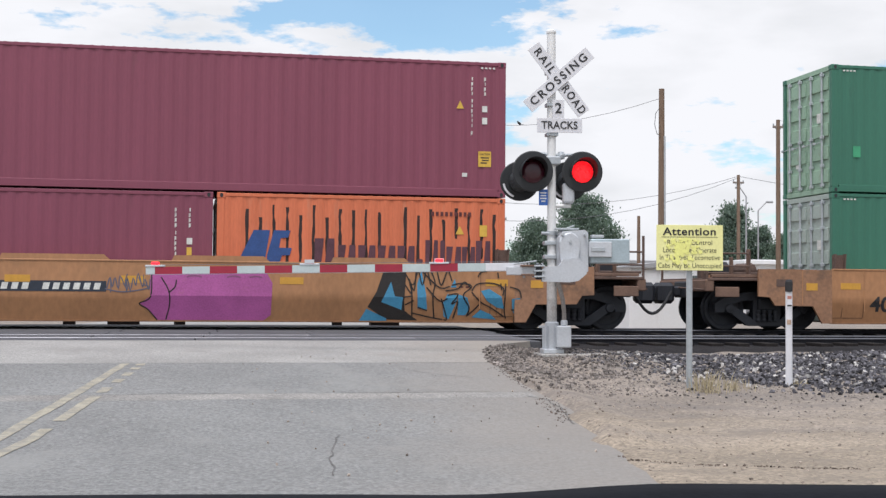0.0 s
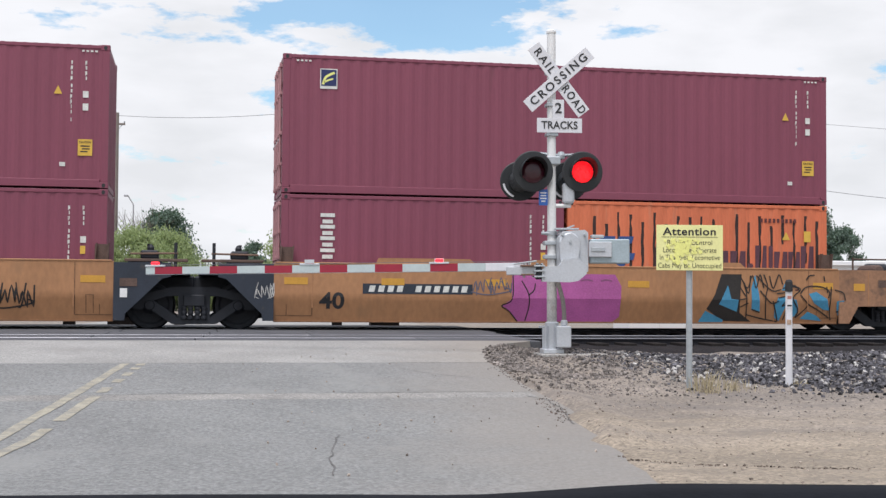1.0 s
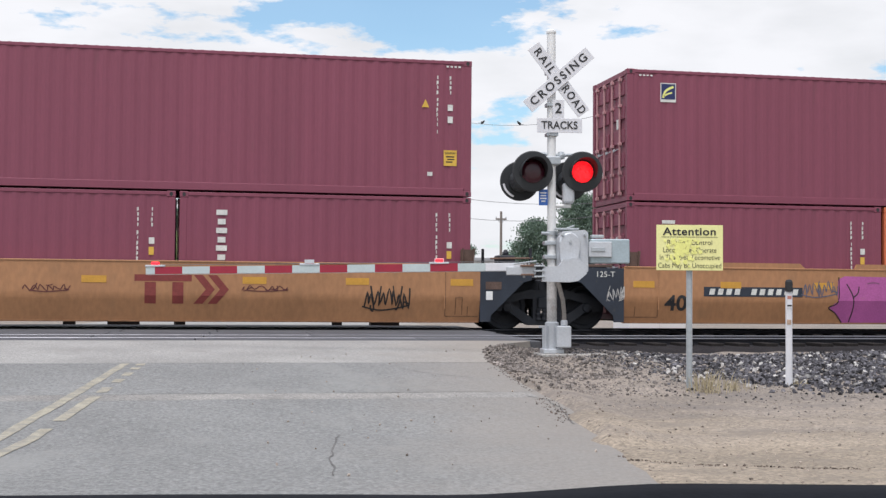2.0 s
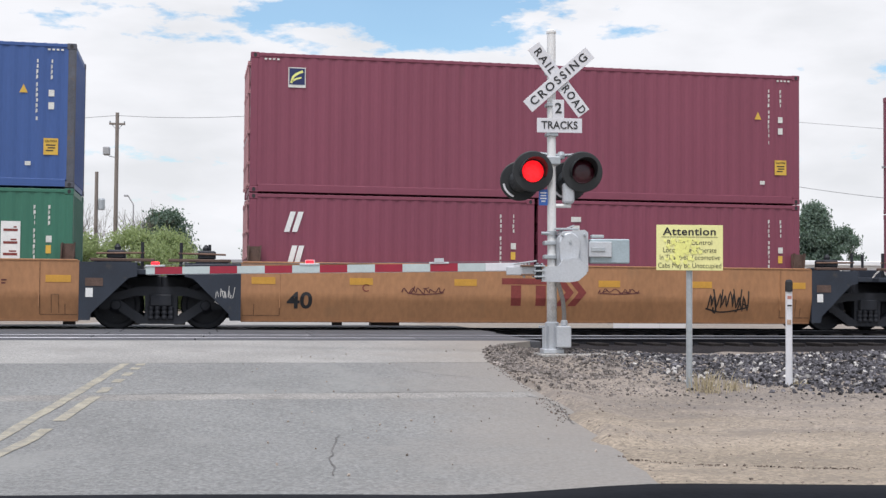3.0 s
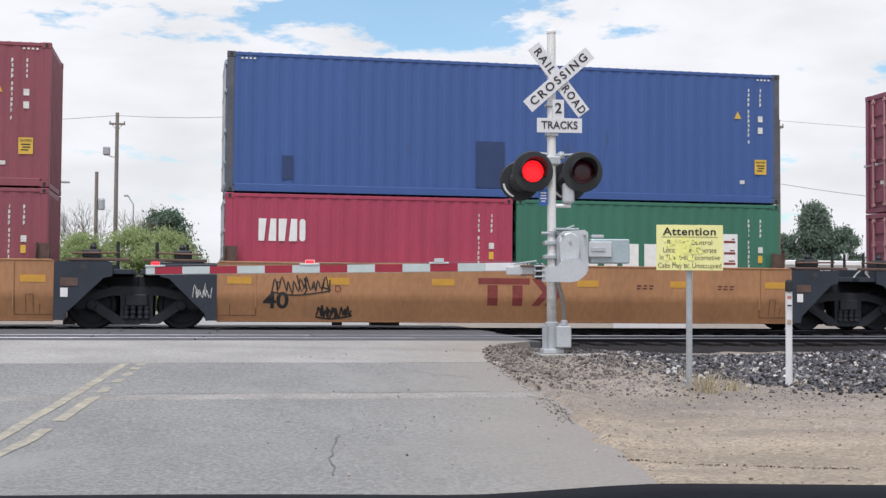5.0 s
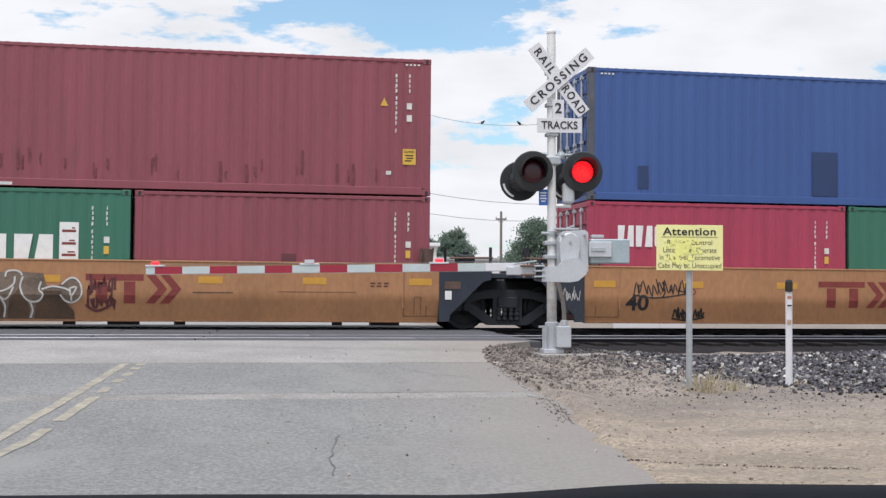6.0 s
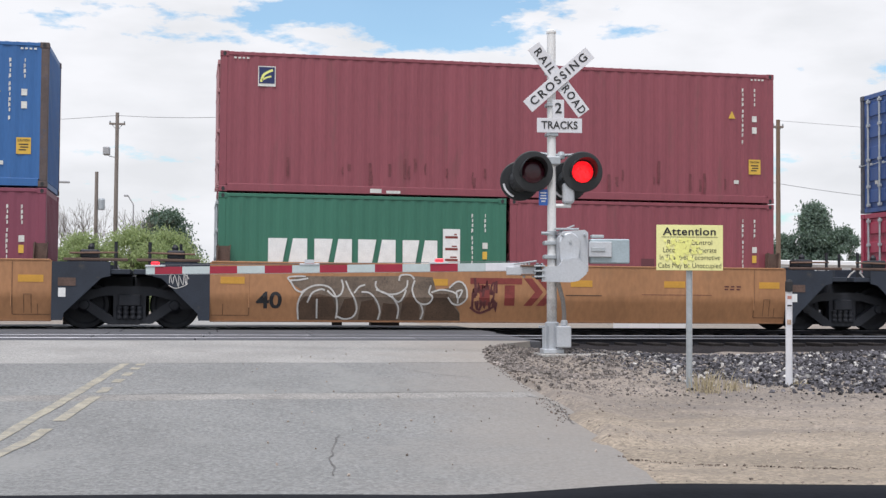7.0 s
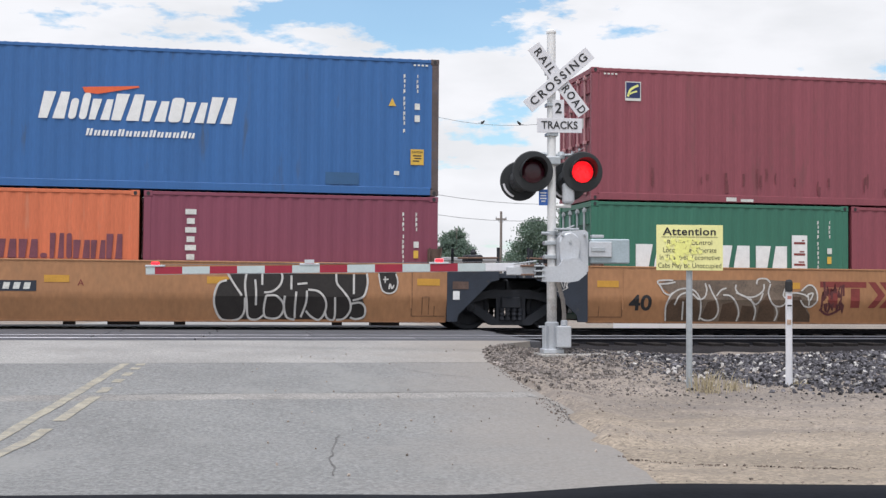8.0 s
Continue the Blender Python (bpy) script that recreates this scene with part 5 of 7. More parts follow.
    part("arm_root", box(-0.58, 0, -0.02, 0.02, -0.056, 0.056, 0.004), SIGNWHITE, arm)
    x = -0.58
    for i in range(13):
        w = 0.391 if i < 12 else 0.13
        part("stripe", box(x - w, x, -0.02, 0.02, -0.056 + 0.0004 * i, 0.056 - 0.0006 * i), ARMRED if i % 2 else ARMWHITE, arm)
        x -= w
    part("bottom_trim", box(-5.40, -0.1, -0.012, 0.012, -0.062, -0.0565), ALU, arm)
    part("top_wire", tube((-5.3, 0, 0.075), (-0.1, 0, 0.075), 0.004, n=5), WIRE, arm)
    for x, ph in ((-5.27, None), (-3.07, "left"), (-1.235, "right")):
        part("lamp_foot", box(x - 0.14, x + 0.14, -0.03, 0.03, 0.052, 0.078, 0.004), ALU, arm)
        part("arm_lamp", box(x - 0.055, x + 0.055, -0.03, 0.03, 0.078, 0.122, 0.008), LENSSIDE, arm, "small red gate lamp")
        if ph:
            # added plate that slides before the small lamp while it is off
            cap = part("arm_lamp_dark_cover", box(x - 0.068, x + 0.068, -0.002, 0.002, 0.076, 0.131), ALU, arm)
            DARK_COVERS[ph].append((cap, -0.034, 0.034))


def build_signals():
    near = crossing_signal(pose(5.11, 17.70, -0.06, 0, -0.4, -5), ("left", "right"), True)
    gate(near)
    crossing_signal(pose(-4.98, 33.5, -0.1, 0, 0, 4), (None, "left"), False)


# ---- sign and marker post ----
def build_signs():
    s = thing("warning_sign", pose(5.70, 14.0, -0.33, 0, 0, -11), "pale yellow Attention sign on a steel post in dirt", "sign")
    bm = extrude_poly([(-0.033, 0), (0.033, 0), (0.033, 1.87), (-0.033, 1.87)], 0.012, 0.018)
    for x in (-0.033, 0.027):
        box(x, x + 0.006, -0.012, 0.014, 0, 1.87, 0, bm)
    part("post", bm, GALV, s, "galvanised channel post")
    face = part("sign_face", box(-0.388, 0.388, -0.022, -0.014, 1.365, 1.895, 0.002), SIGNYELLOW, s)
    lettering("Attention", 0.125, (0.0, -0.024, 1.815), BLACKMARK, face, width=0.62, bold=0.0022, spacing=1.06)
    part("rule", box(-0.33, 0.33, -0.0245, -0.0222, 1.752, 1.756), BLACKMARK, face)
    for text, w, z in (("Remote Control", 0.52, 1.69), ("Locomotives Operate", 0.62, 1.60), ("In This Area. Locomotive", 0.70, 1.515), ("Cabs May Be Unoccupied", 0.735, 1.42)):
        lettering(text, 0.085, (0.0, -0.024, z), BLACKMARK, face, width=w, bold=-0.0012)
    rnd = random.Random(3)
    bm = bmesh.new()
    for i in range(120):
        x, z = rnd.gauss(-0.11, 0.085), rnd.gauss(1.61, 0.075)
        r = rnd.uniform(0.008, 0.03)
        if x < -0.37 or x > 0.37 or z < 1.38 or z > 1.73:
            continue
        extrude_poly([(x + r * math.cos(a) * rnd.uniform(0.6, 1.2), z + r * math.sin(a) * rnd.uniform(0.6, 1.2)) for a in [k * 0.785 for k in range(8)]], -0.0278 - i * 0.00001, -0.0222, bm)
    tagged(part("paint_splash", bm, SPLATYELLOW, face, "splash of bright yellow paint"), kind="stuff")
    p = thing("marker_post", pose(7.16, 14.42, -0.40, 0, 0, -11), "white flexible marker post with black cap beside the ballast", "marker post")
    bm = bmesh.new()
    prev = None
    for z in (0, 0.4, 0.8, 1.22):
        ring = [bm.verts.new((x * (1 + 0.1 * (z < 0.1)), y, z)) for x, y in ((-0.042, 0.0), (-0.03, -0.016), (0, -0.022), (0.03, -0.016), (0.042, 0.0), (0.03, 0.006), (0, 0.0), (-0.03, 0.006))]
        if prev:
            for k in range(8):
                bm.faces.new((prev[k], prev[(k + 1) % 8], ring[(k + 1) % 8], ring[k]))
        else:
            bm.faces.new(ring)
        prev = ring
    bm.faces.new(prev)
    part("blade", bm, SIGNWHITE, p)
    part("scuff", box(-0.03, 0.02, -0.0262, -0.0222, 0.80, 0.86), mat("rusty scuff", (0.42, 0.30, 0.22), 0.8, vary=0.4, scale=40), p)
    part("cap", lathe([(0.044, 1.20), (0.046, 1.24), (0.045, 1.32), (0.03, 1.345), (0.0, 1.35)], 14, "Z"), RUBBER, p, "black cap")
    part("sticker", box(-0.03, 0.03, -0.026, -0.0225, 1.0, 1.18), SIGNWHITE, p)
    part("sticker_print", box(-0.026, 0.026, -0.0275, -0.0262, 1.11, 1.15), mat("faded red print", (0.45, 0.20, 0.16), 0.6, vary=0.3, scale=30), p, "faded red warning print")
    part("sticker_print", box(-0.026, 0.026, -0.0275, -0.0262, 1.02, 1.04), BLACKMARK, p)
    build_grass("dry_grass", (5.86, 13.9, -0.36), 90, 0.11, 0.26, 4, "dry straw-coloured grass tuft at the sign post")
    build_grass("dry_weeds", (7.28, 14.45, -0.39), 60, 0.1, 0.14, 5, "small dry weeds at the marker post")
    build_grass("dry_weeds", (6.3, 14.1, -0.37), 60, 0.14, 0.16, 6, "thin dry weeds in dirt")


# ---- far side of the tracks ----
def utility_pole(x, y, h, r, material, label, arms=(), lamp=None, box_z=None):
    p = thing("utility_pole", pose(x, y, -0.4), label, "utility pole", "poles beyond the tracks")
    part("pole", tube((0, 0, 0), (0, 0, h + 0.4), r, r * 0.72, n=12), material, p)
    for z, w in arms:
        part("crossarm", box(-w, w, -0.06, 0.06, z - 0.07, z + 0.07, 0.01), GREYPOLE, p)
        for k in (-0.9, 0.9):
            part("insulator", lathe([(0.03, z + 0.07), (0.06, z + 0.12), (0.05, z + 0.2), (0.0, z + 0.22)], 8, "Z", at=(w * k, 0, 0)), GALV, p)
        for k in (-1, 1):
            part("brace", tube((w * 0.7 * k, 0, z), (0, 0, z - w * 0.9), 0.025, n=6), GALV, p)
    if lamp:
        z, d = lamp
        part("lamp_bracket", tube((0, 0, z), (d * 0.7, -0.1, z + 0.1), 0.035, n=6), GALV, p)
        part("floodlight", box(d * 0.6, d * 1.25, -0.35, 0.25, z + 0.15, z + 0.75, 0.08, m=None), GREYROOF, p, "grey floodlight")
    if box_z:
        part("transformer", lathe([(0.22, box_z), (0.24, box_z + 0.1), (0.24, box_z + 0.75), (0.2, box_z + 0.85), (0.0, box_z + 0.88)], 14, "Z", at=(0.38, 0, 0)), GALV, p)
    return p


def street_lamp(x, y, h, d, label):
    p = thing("street_lamp", pose(x, y, -0.4), label, "street lamp", "street lamps beyond the tracks")
    part("pole", tube((0, 0, 0), (0, 0, h), 0.09, 0.06, n=10), GREYROOF, p)
    part("arm", tube((0, 0, h), (d, 0, h + 0.75), 0.05, n=8), GREYROOF, p)
    part("lamp_head", box(min(d, d * 1.8), max(d, d * 1.8), -0.15, 0.15, h + 0.68, h + 0.85, 0.04), GREYROOF, p)


def cable(name, pts, sag, r=0.02):
    bm = bmesh.new()
    for p, q in zip(pts, pts[1:]):
        p, q = Vector(p), Vector(q)
        prev = None
        for i in range(15):
            t = i / 14
            v = p.lerp(q, t) - Vector((0, 0, sag * 4 * t * (1 - t)))
            if prev:
                tube(prev, v, r, n=5, bm=bm)
            prev = v
    return solid(name, bm, WIRE, "dark overhead cable between poles", "cable")


def tree(x, y, h, w, material, seed, label, clumps=60, trunk=0.25, bare=0.0, low=0.25, leaf=0.62, cone=False):
    """A tapered trunk with limbs and a crown of many small leaves gathered in uneven clumps."""
    rnd = random.Random(seed)
    t = thing("tree", pose(x, y, -0.4), label, "tree", "trees beyond the tracks")
    bm = tube((0, 0, 0), (0.1, 0, h * 0.6), 0.05 * h * trunk * 2, 0.02 * h * trunk * 2, n=8)
    centres = []
    for i in range(clumps):
        u = rnd.uniform(low, 1.0)
        spread = math.sin(min(1, (1.02 - u) * 1.9 + 0.12) * math.pi / 2) * (0.6 + 0.4 * min(1, (u - low) * 5))
        if cone:
            spread = (1.03 - u) ** 0.75 * min(1, 0.4 + (u - low) * 4)
        a, d = rnd.uniform(0, 6.28), rnd.uniform(0.15, 1.0) ** 0.6 * w / 2 * spread
        centres.append(Vector((math.cos(a) * d, math.sin(a) * d, u * h * 0.96)))
    for c in rnd.sample(centres, min(14, clumps)):
        tube((0, 0, c.z * 0.5), c, 0.012 * h * 0.5, 0.01, n=5, bm=bm)
    part("trunk", bm, BARK, t)
    verts, faces = [], []
    size = w * 0.11
    for c in centres:
        for _ in range(int(100 / leaf ** 1.5)):
            d = Vector((rnd.gauss(0, 1), rnd.gauss(0, 1), rnd.gauss(0, 0.8))) * size * 0.62
            o, s = c + d, leaf * rnd.uniform(0.10, 0.24) * (0.6 + 0.06 * h)
            e = Euler((rnd.uniform(0, 6.3), rnd.uniform(0, 6.3), rnd.uniform(0, 6.3))).to_matrix()
            k = len(verts)
            verts += [tuple(o + e @ Vector(v)) for v in ((-s, 0, 0), (0, -s * 0.5, 0.02), (s, 0, 0), (0, s * 0.5, 0.02))]
            faces.append((k, k + 1, k + 2, k + 3))
    me = bpy.data.meshes.new("crown")
    me.from_pydata(verts, [], faces)
    me.materials.append(material)
    part("crown", me, material, t)
    return t


def bare_shrub(x, y, h, seed):
    rnd = random.Random(seed)
    t = thing("bare_tree", pose(x, y, -0.4), "leafless grey tree with thin branches", "tree", "trees beyond the tracks")
    bm = bmesh.new()

    def grow(p, d, length, r, level):
        q = p + d * length
        tube(p, q, r, r * 0.6, n=5, bm=bm)
        if level:
            for _ in range(3):
                e = (d + Vector((rnd.uniform(-0.7, 0.7), rnd.uniform(-0.7, 0.7), rnd.uniform(-0.1, 0.5)))).normalized()
                grow(q, e, length * rnd.uniform(0.6, 0.85), r * 0.6, level - 1)
    for _ in range(3):
        grow(Vector((0, 0, 0)), Vector((rnd.uniform(-0.4, 0.4), rnd.uniform(-0.3, 0.3), 1)).normalized(), h * 0.32, 0.06, 4)
    part("branchwork", bm, BARK, t)


def low_building(x, y, w, d, h, label, windows=3, roof=GREYROOF, wall=WHITEWALL):
    b = thing("building", pose(x, y, -0.4), label, "building", "buildings beyond the tracks")
    part("wall", box(0, w, 0, d, 0, h), wall, b)
    part("roof", box(-0.3, w + 0.3, -0.3, d + 0.3, h, h + 0.35, 0.05), roof, b)
    for i in range(windows):
        x0 = w * (i + 0.35) / windows
        win = part("window", box(x0, x0 + w / windows * 0.4, -0.05, 0.03, h * 0.45, h * 0.75), WINDOWDARK, b)
        part("window_frame", box(x0 - 0.06, x0 + w / windows * 0.4 + 0.06, -0.03, 0.02, h * 0.43, h * 0.45), GREYROOF, win)
    return b


def parked_vehicle(x, y, rz, body, label, van=False):
    v = thing("parked_van" if van else "parked_car", pose(x, y, -0.36, 0, 0, rz), label, "vehicle", "vehicles beyond the tracks")
    L, H = (5.4, 2.1) if van else (4.6, 1.5)
    if van:
        out = [(-L / 2, 0.3), (-L / 2, H), (L / 2 - 1.4, H), (L / 2 - 0.7, 1.25), (L / 2, 1.1), (L / 2, 0.3)]
        glass = [(L / 2 - 1.36, H - 0.12), (L / 2 - 0.72, 1.27), (L / 2 - 1.9, 1.27), (L / 2 - 1.9, H - 0.12)]
    else:
        out = [(-L / 2, 0.3), (-L / 2, 0.9), (-L / 2 + 0.5, 1.0), (-1.2, H), (0.5, H), (1.2, 0.98), (L / 2, 0.8), (L / 2, 0.3)]
        glass = [(-1.3, 1.0), (-1.0, H - 0.1), (0.4, H - 0.1), (0.95, 1.0)]
    part("body", extrude_poly(out, -0.9, 0.9), body, v)
    for yy in (-0.905, 0.895):
        part("side_window", extrude_poly(glass, yy, yy + 0.01), WINDOWDARK, v)
    for xx in (-L / 2 + 0.9, L / 2 - 0.9):
        for yy in (-0.92, 0.72):
            wheel = part("wheel", lathe([(0.0, yy), (0.2, yy), (0.33, yy + 0.01), (0.34, yy + 0.05), (0.34, yy + 0.18), (0.0, yy + 0.2)], 18, "Y", at=(xx, 0, 0.34)), RUBBER, v)
    return v


def bird(x, y, z, turn):
    b = thing("bird", pose(x, y, z, 0, 0, turn), "small dark bird sitting on an overhead cable", "bird", "birds on the cable")
    bm = bmesh.new()
    bmesh.ops.create_uvsphere(bm, u_segments=10, v_segments=8, radius=0.07, matrix=pose(0, 0, 0.09, 0, -25) @ Matrix.Diagonal((1.7, 0.9, 1, 1)))
    part("body", bm, BLACKMARK, b, smooth=True)
    bm = bmesh.new()
    bmesh.ops.create_uvsphere(bm, u_segments=8, v_segments=6, radius=0.045, matrix=pose(0.10, 0, 0.17))
    tube((0.13, 0, 0.17), (0.19, 0, 0.165), 0.012, 0.002, n=6, bm=bm)
    part("head", bm, BLACKMARK, b, smooth=True)
    part("tail", box(-0.26, -0.08, -0.02, 0.02, 0.03, 0.05, 0.004), BLACKMARK, b)
    part("leg", tube((0, 0, 0), (0, 0, 0.05), 0.006, n=5), BLACKMARK, b)


def signal_cabinet(x, y):
    c = thing("signal_cabinet", pose(x, y, -0.32), "pale grey steel railway signal cabinet", "cabinet")
    part("body", box(0, 1.75, 0, 1.5, 0, 1.95, 0.02), WHITEWALL, c)
    part("roof", extrude_poly([(-0.1, 1.95), (0.87, 2.08), (1.85, 1.95), (1.85, 1.91), (-0.1, 1.91)], -0.1, 1.6), GREYROOF, c)
    for x0 in (0.1, 0.92):
        d = part("door", box(x0, x0 + 0.74, -0.02, 0.0, 0.12, 1.85, 0.006), WHITEWALL, c)
        part("door_handle", box(x0 + 0.62, x0 + 0.66, -0.05, -0.02, 0.9, 1.05), GALV, d)


def build_beyond():
    p = utility_pole(20.2, 52.8, 9.9, 0.17, WOODPOLE, "tall brown wooden utility pole")
    bm = bmesh.new()
    loop = [(-0.17, -0.1, 9.4), (-0.33, -0.15, 9.2), (-0.38, -0.15, 8.7), (-0.25, -0.1, 8.3), (-0.1, -0.1, 8.2)]
    for u, w in zip(loop, loop[1:]):
        tube(u, w, 0.015, n=5, bm=bm)
    part("cable_loop", bm, WIRE, p)
    part("conduit", tube((0.12, -0.12, 0), (0.10, -0.10, 8.2), 0.05, n=8), GALV, p)
    utility_pole(11.6, 78.8, 13.4, 0.18, GREYPOLE, "tall grey pole carrying a floodlight", lamp=(13.1, 1.4))
    utility_pole(10.0, 89.5, 9.7, 0.12, GREYPOLE, "slim grey wooden pole")
    utility_pole(-5.3, 92.4, 13.5, 0.17, GREYPOLE, "grey wooden pole with a short crossarm and floodlight", arms=((13.1, 0.55),), lamp=(10.7, -0.75))
    utility_pole(-6.9, 96.0, 9.6, 0.17, GREYPOLE, "grey wooden pole with a transformer", box_z=7.2)
    utility_pole(36.06, 74.05, 11.95, 0.17, WOODPOLE, "reddish brown wooden utility pole", arms=((11.9, 0.35),))
    utility_pole(42.08, 93.32, 10.4, 0.17, WOODPOLE, "brown wooden pole with cables", arms=((10.2, 0.45),))
    utility_pole(24.12, 66.5, 5.2, 0.12, WOODPOLE, "short brown timber pole")
    utility_pole(27.4, 111.6, 8.4, 0.15, GREYPOLE, "thin far pole with a crossarm", arms=((8.1, 0.5),))
    utility_pole(26.4, 126.4, 7.6, 0.12, GREYPOLE, "thin far wooden pole")
    street_lamp(-5.0, 112.9, 8.8, -0.45, "grey street lamp with short arm")
    street_lamp(-11.5, 104, 9.1, 1.1, "grey street lamp with curved arm")
    street_lamp(48.0, 102.4, 8.7, 0.75, "slim grey street lamp")
    street_lamp(46.98, 102.6, 9.9, -0.55, "slim grey street lamp")
    A, B = Vector((11.6, 78.8, 13.2)), Vector((20.2, 52.8, 9.5))
    cable("overhead_cable", [A, B], 1.5, 0.011)
    for t, turn in ((0.445, 20), (0.58, 200)):
        v = A.lerp(B, t)
        bird(v.x, v.y, v.z - 1.5 * 4 * t * (1 - t) + 0.012, turn)
    cable("overhead_cable", [(11.6, 78.8, 11.9), (10.0, 89.5, 9.6)], 1.2, 0.012)
    cable("overhead_cable", [(10.0, 89.5, 9.5), (42.08, 93.32, 10.3)], 2.3, 0.018)
    cable("overhead_cable", [(10.0, 89.5, 8.0), (42.08, 93.32, 10.2)], 2.7, 0.018)
    cable("overhead_cable", [(36.06, 74.05, 11.9), (120, 60, 10)], 1.0, 0.011)
    cable("overhead_cable", [(42.08, 93.32, 10.3), (56, 84, 7.7), (90, 70, 6)], 0.3, 0.02)
    cable("overhead_cable", [(-5.3, 92.4, 13.3), (11.6, 78.8, 12.9)], 0.5, 0.016)
    cable("overhead_cable", [(-45, 96, 12.5), (-5.3, 92.4, 13.3)], 0.8, 0.016)
    signal_cabinet(12.6, 35.5)
    tree(33.0, 105, 9.9, 6.4, LEAFDARK, 1, "dark green leafy tree", 110)
    tree(29.2, 107, 7.6, 5.2, LEAFDARK, 2, "dark green rounded tree", 100)
    tree(47.94, 107.5, 9.6, 6.6, LEAFDARK, 3, "dark green pointed tree", 120, low=0.12, cone=True)
    tree(50.3, 107.2, 7.6, 3.8, LEAFDARK, 11, "dark green low tree", 80, low=0.12)
    tree(50.3, 96.8, 8.9, 5.4, LEAFDARK, 4, "dark green pointed tree", 150, low=0.12, cone=True)
    tree(52.7, 96.5, 7.2, 3.6, LEAFDARK, 13, "dark green low tree", 80, low=0.12)
    tree(48.3, 97.5, 6.4, 3.4, LEAFDARK, 14, "dark green low tree", 70, low=0.12)
    tree(-1.9, 92, 6.9, 4.8, LEAFDARK, 5, "dark green upright tree among bushes", 100)
    tree(26.2, 127, 8.0, 4.4, LEAFDARK, 6, "dark green far tree", 80)
    tree(23.5, 128, 7.2, 3.6, LEAFDARK, 12, "dark green far tree", 60)
    for i, (x, w, h) in enumerate(((-9.5, 5, 4.2), (-6.6, 4.6, 4.6), (-3.6, 5.0, 5.0), (-1.6, 4.8, 4.9), (1.6, 3.4, 2.7))):
        tree(x, 80 + i % 2 * 2, h, w, LEAFLIGHT, 20 + i, "light green spring bush", 90, low=0.05, leaf=0.55)
    tree(7.0, 85, 5.8, 4.6, LEAFLIGHT, 30, "light green leafy tree", 80, leaf=0.6)
    tree(4.6, 98, 5.0, 3.0, LEAFDARK, 31, "small dark green tree", 40)
    for i, x in enumerate((-9.0, -6.5, -3.8, -12.0)):
        bare_shrub(x, 88 + i, 7.4, 40 + i)
    low_building(17.6, 116.7, 2.6, 5, 6.0, "white stepped industrial building", 1, roof=WHITEWALL)
    low_building(18.5, 119, 3.4, 5, 6.6, "white tall block behind the stepped building", 1, roof=WHITEWALL)
    low_building(20.4, 116.4, 2.0, 5, 5.7, "white flat-roofed annex building", 1, roof=WHITEWALL)
    low_building(12.4, 121, 5.6, 5, 4.6, "white warehouse behind a pole", 2, roof=WHITEWALL)
    low_building(22.5, 120, 12, 8, 4.5, "long white warehouse with a flat roof", 4)
    low_building(36.0, 118, 22, 10, 4.4, "pale flat-roofed workshop building", 6)
    low_building(3.0, 126, 6, 6, 4.2, "small low grey house with a flat roof", 2, wall=GREYROOF)
    parked_vehicle(30.5, 84, 8, WHITEWALL, "white van parked behind the tracks", True)
    shed = low_building(38.5, 84, 11.5, 6, 3.5, "long white shed with a grey lower band", 0, roof=WHITEWALL)
    # grey band added over the wall for the ground before the shed
    part("lower_band", box(-0.05, 11.55, -0.06, -0.002, 0, 2.2), mat("dull grey band", (0.17, 0.17, 0.175), 0.8, vary=0.2), shed, "grey lower band")
    parked_vehicle(24.0, 74, 5, WHITEWALL, "white van parked behind the tracks", True)
    # low dark blocks standing in for unidentified dark lumps beside the far track
    for x, w in ((-2.75, 0.26), (-1.78, 0.22), (-1.42, 0.5), (-0.25, 0.26), (3.45, 0.22), (4.6, 0.7)):
        solid("dark_block", box(x - w / 2, x + w / 2, 30.4, 30.7, -0.12, 0.16, 0.01), TIE, "low dark block beside the far track", "timber block")


def build_dashboard():
    """The car's dashboard under the lens: a rounded top edge over an upright panel that stands on the floor."""
    dash = thing("car_dashboard", pose(0, 0, 0, 0, 0, -math.degrees(YAW)), "black plastic dashboard of the waiting car", "dashboard")
    bm, rows = bmesh.new(), []
    for i in range(41):
        a = -0.55 + 1.1 * i / 40
        u = min(max(a / 0.16, 0.0), 1.0)
        top = 0.715 - 0.1305 + 0.0088 * u * u * (3 - 2 * u) - 0.004 * (min(a, 0.0) / 0.35) ** 2
        rows.append([bm.verts.new((a, y, z)) for y, z in ((0.70, top - 0.10), (0.74, top - 0.025), (0.78, top - 0.006), (0.80, top), (0.84, top), (0.90, top - 0.02), (0.90, top - 0.10))])
    for p, q in zip(rows, rows[1:]):
        for k in range(7):
            bm.faces.new((p[k], q[k], q[(k + 1) % 7], p[(k + 1) % 7]))
    bm.faces.new(rows[0])
    bm.faces.new(rows[-1])
    part("dash_top", bm, DASH, dash, smooth=True)
    part("dash_panel", box(-0.54, 0.54, 0.72, 0.89, -0.50, 0.50, 0.02), DASH, dash)


